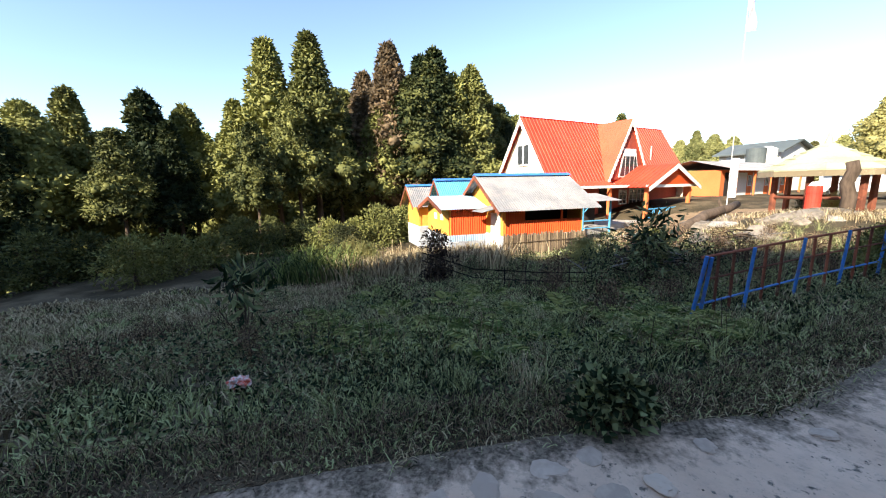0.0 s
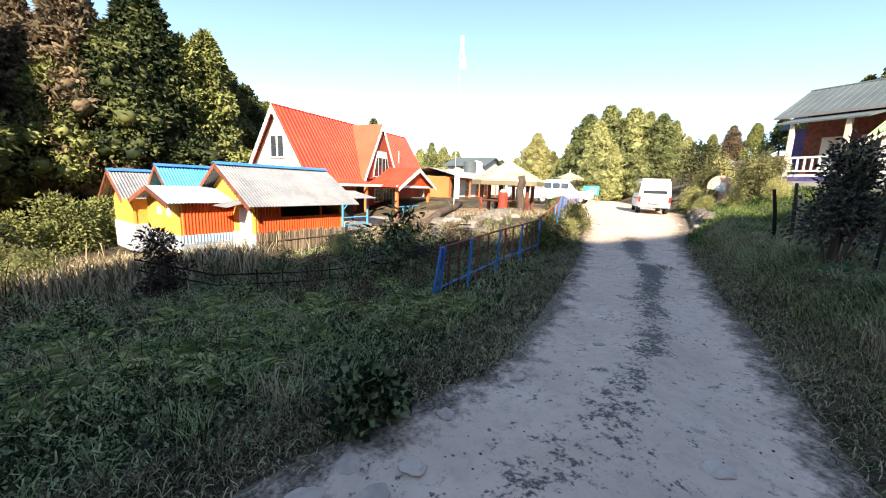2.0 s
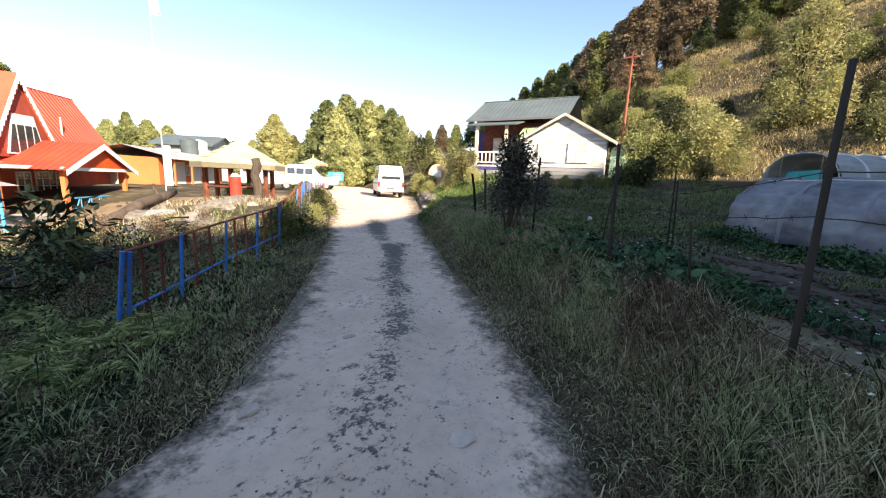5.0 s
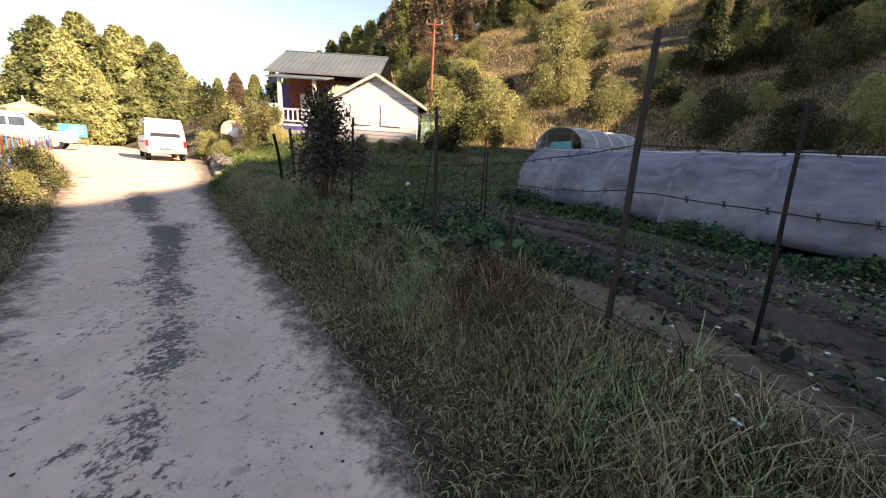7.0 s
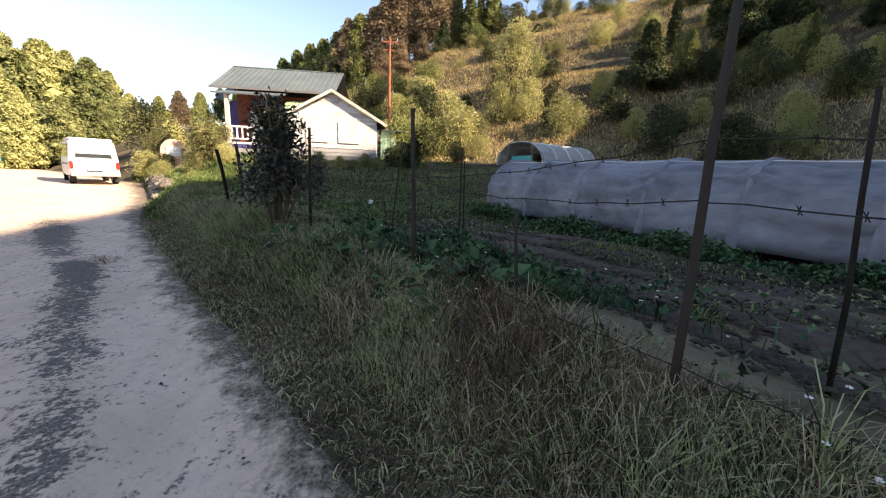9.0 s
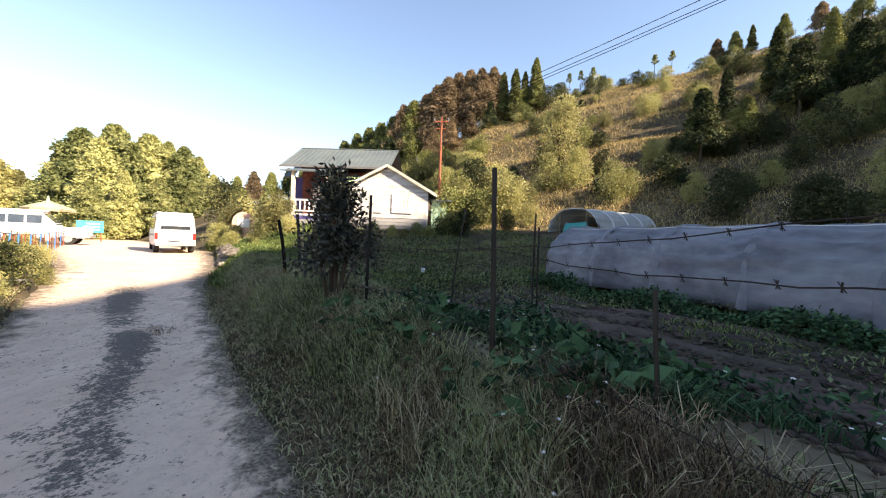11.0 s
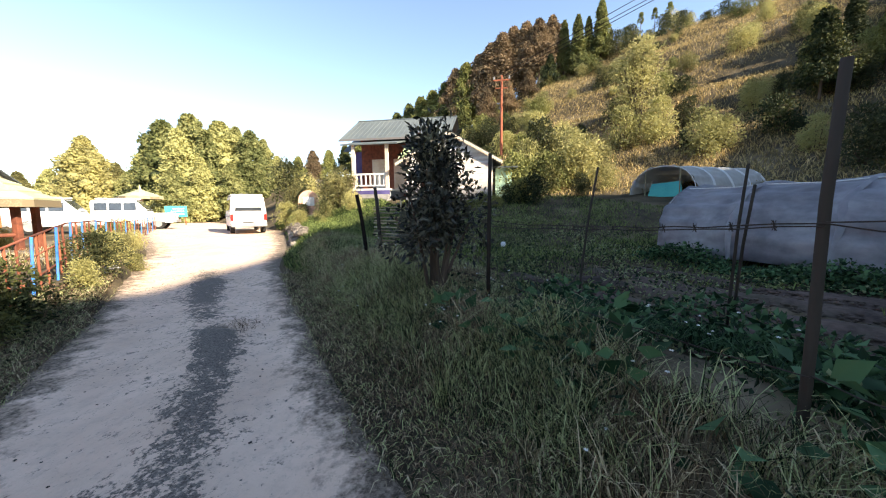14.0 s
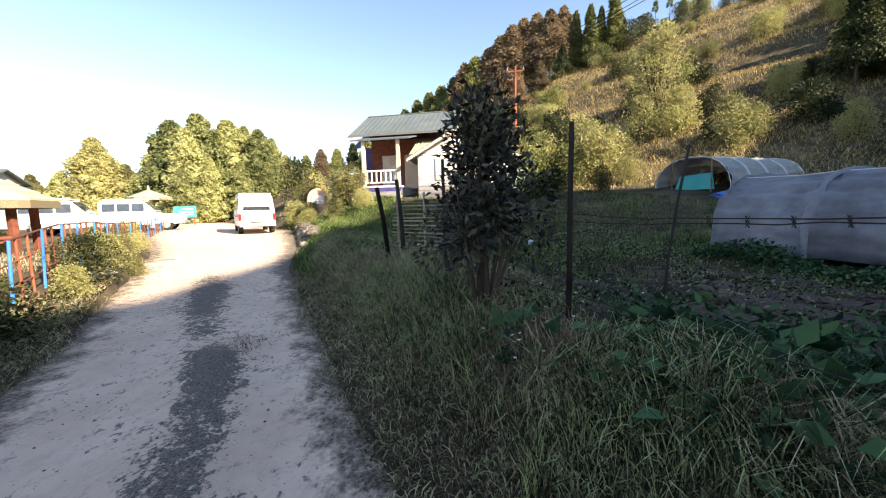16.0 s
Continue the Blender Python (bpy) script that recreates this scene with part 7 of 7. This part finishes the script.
stuff("terrace_dry_grass", blades(p, g.uniform(0.08, 0.3, x.size), g.uniform(0.004, 0.009, x.size), g.uniform(0.3, 1.1, x.size), g), M_DRY, "tufts of golden dry grass on the earth terrace", "grass")
# broad-leaved weeds
x, y = scatter(300000, -8, 10, 0.5, 11, g, lambda x, y, l, r, s, g: (l > 0.35) & (l < 9) & (patch(1.4 * x + 1, 1.4 * y) > 0.25) & (x > -6) & (g.uniform(size=x.size) < np.clip(3.4 / (0.8 + np.hypot(x - 0.5, y + 0.5)), 0.15, 1)) & ~((np.hypot((x - 8.8) / 5.6, (y - 12.6) / 5.0) < 1)))
p = ground_pts(x, y)
l_ = road_at(x, y)[0] - road_at(x, y)[1]
p[:, 2] += g.uniform(0.02, 1, x.size) ** 1.3 * (0.08 + 0.22 * sm((l_ - 0.5) / 1.5) * (1 - 0.5 * sm((l_ - 3) / 4)) * patch(0.8 * x + 2, 0.8 * y + 1))
ax = g.normal(size=(x.size, 3)) * np.array([1, 1, 0.5]) + np.array([0, 0, 0.35])
br = (patch(1.6 * x + 5, 1.6 * y + 2) + g.normal(0, 0.15, x.size)) > 0.80 - 0.28 * sm((-x - 1) / 2.5) - 0.3 * sm((y - 4.2) / 1.5)
far_ = 1 + 0.10 * np.hypot(x, y)
L = g.uniform(0.016, 0.052, x.size) * far_
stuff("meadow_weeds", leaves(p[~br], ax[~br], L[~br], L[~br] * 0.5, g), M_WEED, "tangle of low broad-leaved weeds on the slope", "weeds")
stuff("withered_weeds", leaves(p[br], ax[br], L[br] * 1.3, L[br] * 0.25, g), M_BROWN, "brown withered stalks and leaves among weeds", "weeds")
# weeds and crops on the plot at the right
x, y = scatter(80000, 2, 20, -9, 4, g, lambda x, y, l, r, s, g: (r > 1.0) & (r < 9) & (((patch(1.1 * x, 1.1 * y) > 0.42 + 0.2 * sm((9 - x) / 3)) & (g.uniform(size=x.size) < 0.7)) | ((r < 2.2) & (patch(1.7 * x, 1.7 * y + 1) > 0.4 + 0.25 * sm((6 - x) / 1.5)))))
p = ground_pts(x, y)
p[:, 2] += g.uniform(0.01, 0.16, x.size) * (0.4 + patch(2 * x, 2 * y))
L = g.uniform(0.02, 0.06, x.size) * (1 + 0.03 * np.hypot(x - 3, y))
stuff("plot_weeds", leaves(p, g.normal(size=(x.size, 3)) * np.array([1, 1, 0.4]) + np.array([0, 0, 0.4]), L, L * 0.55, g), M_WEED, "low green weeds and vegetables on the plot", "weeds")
x, y = scatter(190000, 4, 24, -10, 6, g, lambda x, y, l, r, s, g: (r > 2.2) & (r < 14) & ((x > 7.5 - 0.3 * y) | (patch(1.3 * x + 4, 1.3 * y) > 0.6)) & (g.uniform(size=x.size) < 0.8 * patch(0.6 * x, 0.6 * y + 2) + 0.1))
p = ground_pts(x, y)
stuff("plot_grass", blades(p, g.uniform(0.05, 0.16, x.size), g.uniform(0.003, 0.008, x.size), g.uniform(0.3, 1.2, x.size), g), M_PLOTGRASS, "grass growing over the far end of the plot", "grass")
# bean row along the tunnel
f = g.uniform(-0.3, 15, 16000)
off = g.normal(0, 0.16, f.size)
u = np.array([math.cos(radians(TA)), math.sin(radians(TA))])
px = 11.35 + u[0] * f + (-u[1] * -1) * -(1.55 + off) * -1 * 0
base = np.array([11.35, -3.6])
nrm = np.array([u[1], -u[0]])
xy = base + f[:, None] * u + (1.62 + off)[:, None] * nrm
p = ground_pts(xy[:, 0], xy[:, 1])
p[:, 2] += g.uniform(0, 0.36, f.size) * (0.65 + 0.35 * np.sin(f * 3.1))
L = g.uniform(0.035, 0.085, f.size)
stuff("bean_row", leaves(p, g.normal(size=(f.size, 3)) * np.array([1, 1, 0.5]) + np.array([0, 0, 0.2]), L, L * 0.65, g), M_LUSH, "row of dark leafy bean plants along the tunnel", "crop")
# big-leaved plants near the fence
f = g.uniform(0, 1, 7500)
x = 3.2 + 3.4 * f + g.normal(0, 0.35, f.size)
y = -1.9 + 2.2 * f + g.normal(0, 0.22, f.size) - 0.35
k = (-road_at(x, y)[0] - road_at(x, y)[1] > 0.75) & (patch(1.6 * x + 2, 1.6 * y) + g.normal(0, 0.08, x.size) > 0.42 + 0.2 * sm((4.4 - x) / 0.8))
p = ground_pts(x[k], y[k])
p[:, 2] += g.uniform(0.03, 0.3, len(p)) * (0.45 + patch(1.5 * p[:, 0], 1.5 * p[:, 1]))
L = g.uniform(0.03, 0.085, len(p)) * np.where(g.uniform(size=len(p)) < 0.03, 1.7, 1)
stuff("radish_leaves", leaves(p, g.normal(size=(len(p), 3)) * np.array([1, 1, 0.3]) + np.array([0, 0, 0.5]), L, L * 0.5, g), M_LUSH, "large soft vegetable leaves growing under the fence", "crop")
f = g.uniform(0, 1, 16000)
x = 3.0 + 3.8 * f + g.normal(0, 0.2, f.size)
y = -2.25 + 2.4 * f + g.normal(0, 0.2, f.size)
k = patch(1.6 * x + 2, 1.6 * y) + g.normal(0, 0.08, x.size) > 0.36 + 0.25 * sm((4.4 - x) / 0.8)
x, y = x[k], y[k]
p = ground_pts(x, y)
stuff("crop_grass", blades(p, g.uniform(0.08, 0.26, len(p)) * (0.4 + patch(1.5 * x, 1.5 * y)), g.uniform(0.002, 0.005, len(p)), g.uniform(0.3, 1.2, len(p)), g), M_LUSH, "lush dark green seedlings along the plot edge", "crop")
# broad dock leaves at the foot of the fence
x, y = scatter(7000, 3.9, 6.2, -2.2, 1.2, g, lambda x, y, l, r, s, g: (r > 0.72) & (r < 1.45) & (patch(1.8 * x + 1, 1.8 * y) + g.normal(0, 0.1, x.size) > 0.45) & (g.uniform(size=x.size) < 0.5))
p = ground_pts(x, y)
p[:, 2] += g.uniform(0.06, 0.22, x.size)
L = g.uniform(0.06, 0.15, x.size)
stuff("dock_leaves", leaves(p, g.normal(size=(x.size, 3)) * np.array([1, 1, 0.35]) + np.array([0, 0, 0.15]), L, L * 0.62, g, 0.12), M_LUSH, "broad dull green leaves at the foot of the fence", "weeds")
# small white flowers in the bank
x, y = scatter(2600, 2, 9, -2, 4, g, lambda x, y, l, r, s, g: (r > 0.35) & (r < 1.9) & (patch(2.3 * x, 2.3 * y) > 0.6) & (g.uniform(size=x.size) < 0.5))
p = ground_pts(x, y)
p[:, 2] += g.uniform(0.14, 0.34, x.size)
q = np.repeat(p, 5, axis=0)
an = np.tile(np.arange(5) * 2 * np.pi / 5, len(p))
ax = np.stack([np.cos(an), np.sin(an), np.full(an.size, 0.25)], 1)
stuff("white_flowers", leaves(q, ax, np.full(an.size, 0.011), np.full(an.size, 0.009), g), M_FLOWER, "tiny white flowers scattered in the bank grass", "flowers")
# soil crumbs and litter at the road's margin, straw mat on the verge foot
x, y = scatter(150000, -1.5, 10, -1.5, 7.5, g, lambda x, y, l, r, s, g: (((r > -0.3 * g.uniform(size=x.size) ** 2) & (r < 0.55)) | ((l > -0.3 * g.uniform(size=x.size) ** 2) & (l < 0.45))))
p = ground_pts(x, y)
p[:, 2] += g.uniform(0.015, 0.03, x.size)
stuff("straw_litter", leaves(p, g.normal(size=(x.size, 3)) * np.array([1, 1, 0.12]), g.uniform(0.03, 0.10, x.size), g.uniform(0.002, 0.005, x.size), g, 0.05), M_BROWN, "trampled straw and dead leaves along the road edge", "litter")
x, y = scatter(230000, -0.5, 10, -1.5, 7.5, g, lambda x, y, l, r, s, g: (((r > -0.22 + 0.2 * patch(2.2 * x, 2.2 * y)) & (r < 0.7)) | ((l > -0.2 + 0.2 * patch(2.2 * x, 2.2 * y)) & (l < 0.5))) & (g.uniform(size=x.size) < 0.25 + 0.75 * patch(1.6 * x, 1.6 * y)))
p = ground_pts(x, y)
p[:, 2] += 0.005
k = g.uniform(size=x.size) < 0.55
for kk_, mm_, nm_, lb_ in ((k, M_DRY, "margin_straw", "short bleached straw at the road's margin"), (~k, M_GRASS, "margin_grass", "short green grass at the road's margin")):
    n_ = int(kk_.sum())
    stuff(nm_, blades(p[kk_], g.uniform(0.02, 0.09, n_), g.uniform(0.002, 0.0045, n_), g.uniform(0.5, 1.8, n_), g), mm_, lb_, "grass")
# clods of the tilled plot
n = 2600
x, y = scatter(26000, 2.2, 11, -7.5, 1, g, lambda x, y, l, r, s, g: (r > 1.7) & (r < 6.3) & (patch(1.1 * x, 1.1 * y) < 0.8) & (g.uniform(size=x.size) < 0.5))
oct_ = np.array([(1, 0, 0), (-1, 0, 0), (0, 1, 0), (0, -1, 0), (0, 0, 0.8), (0, 0, -0.8)])
of = np.array([(0, 2, 4), (2, 1, 4), (1, 3, 4), (3, 0, 4), (2, 0, 5), (1, 2, 5), (3, 1, 5), (0, 3, 5)])


def pebbles(x, y, size, z, g):
    m = len(x)
    v = oct_[None] * (size[:, None, None] * g.uniform(0.6, 1.3, (m, 6, 1)))
    a = g.uniform(0, 6.28, m)
    c, s = np.cos(a)[:, None], np.sin(a)[:, None]
    v = np.stack([v[..., 0] * c - v[..., 1] * s, v[..., 0] * s + v[..., 1] * c, v[..., 2] * 0.55], -1) + np.stack([x, y, z], 1)[:, None]
    return v.reshape(-1, 3), (np.arange(m)[:, None, None] * 6 + of[None]).reshape(-1, 3)


stuff("soil_clods", pebbles(x, y, g.uniform(0.015, 0.06, x.size) * g.uniform(0.5, 1, x.size), land(x, y) + 0.03, g), M_SOIL, "crumbly clods of dark tilled soil", "soil")
# gravel of the road
x, y = scatter(110000, -1.5, 13, -2, 10, g, lambda x, y, l, r, s, g: (l < -0.02) & (r < -0.02) & (g.uniform(size=x.size) < 0.06 + 0.4 * np.exp(-((l - r) / 2 / 0.24) ** 2) * (s < 44.5)))
d_, h_, s_ = road_at(x, y)
z = 0.032 + 0.012 * np.clip(s_ - 38, 0, 25) + 0.03 * np.exp(-(d_ / h_ / 0.22) ** 2) + 0.014 * rough(x, y) - 0.012
stuff("road_gravel", pebbles(x, y, g.uniform(0.003, 0.012, x.size) * g.uniform(0.4, 1.3, x.size), z, g), M_GRAVEL, "loose gravel and pebbles on the dirt road", "gravel")
# hill grass
x, y = np.array([]), np.array([])
a = np.radians(g.uniform(-58, 24, 170000))
r = 20 + 42 * g.uniform(0, 1, 170000) ** 0.7
x, y = 2.8 + r * np.cos(a), 0.1 + r * np.sin(a)
d_, h_, _ = road_at(x, y)
k = (-d_ - h_ > 3) & ~((x > 21) & (x < 34) & (y > 0) & (y < 13)) & (r > 21)
p = ground_pts(x[k], y[k])
stuff("hill_grass", blades(p, g.uniform(0.12, 0.42, len(p)), g.uniform(0.008, 0.024, len(p)), g.uniform(0.4, 1.6, len(p)), g), M_HILLGRASS, "dry tufted grass over the terraced hillside", "grass")
# tall grass heads by the hut and reeds before the wood
f = g.uniform(0, 1, 9000)
x, y = -5.5 + 4.5 * f + g.normal(0, 0.7, f.size), 11.2 - 1.2 * f + g.normal(0, 1.0, f.size)
p = ground_pts(x, y)
stuff("tall_dry_grass", blades(p, g.uniform(0.3, 0.9, f.size), g.uniform(0.006, 0.016, f.size), g.uniform(0.1, 0.7, f.size), g), M_DRY, "tall pale dry grass beside the huts", "grass")
f = 700
x, y = -6.6 + g.normal(0, 0.9, f), 9.4 + g.normal(0, 0.7, f)
stuff("reeds", blades(ground_pts(x, y), g.uniform(0.8, 1.7, f), g.uniform(0.006, 0.014, f), g.uniform(0.4, 1.2, f), g), M_PLOTGRASS, "clump of tall arching reeds before the wood", "grass")

# tufts on the turf hump
n = 900
x, y = 6.7 + g.normal(0, 0.24, n), 3.74 + g.normal(0, 0.16, n)
p = np.stack([x, y, np.full(n, 0.05)], 1)
stuff("hump_grass", blades(p, g.uniform(0.015, 0.06, n), g.uniform(0.0015, 0.003, n), g.uniform(0.5, 1.6, n), g), M_BROWN, "short trodden tufts on the hump in the road", "grass")
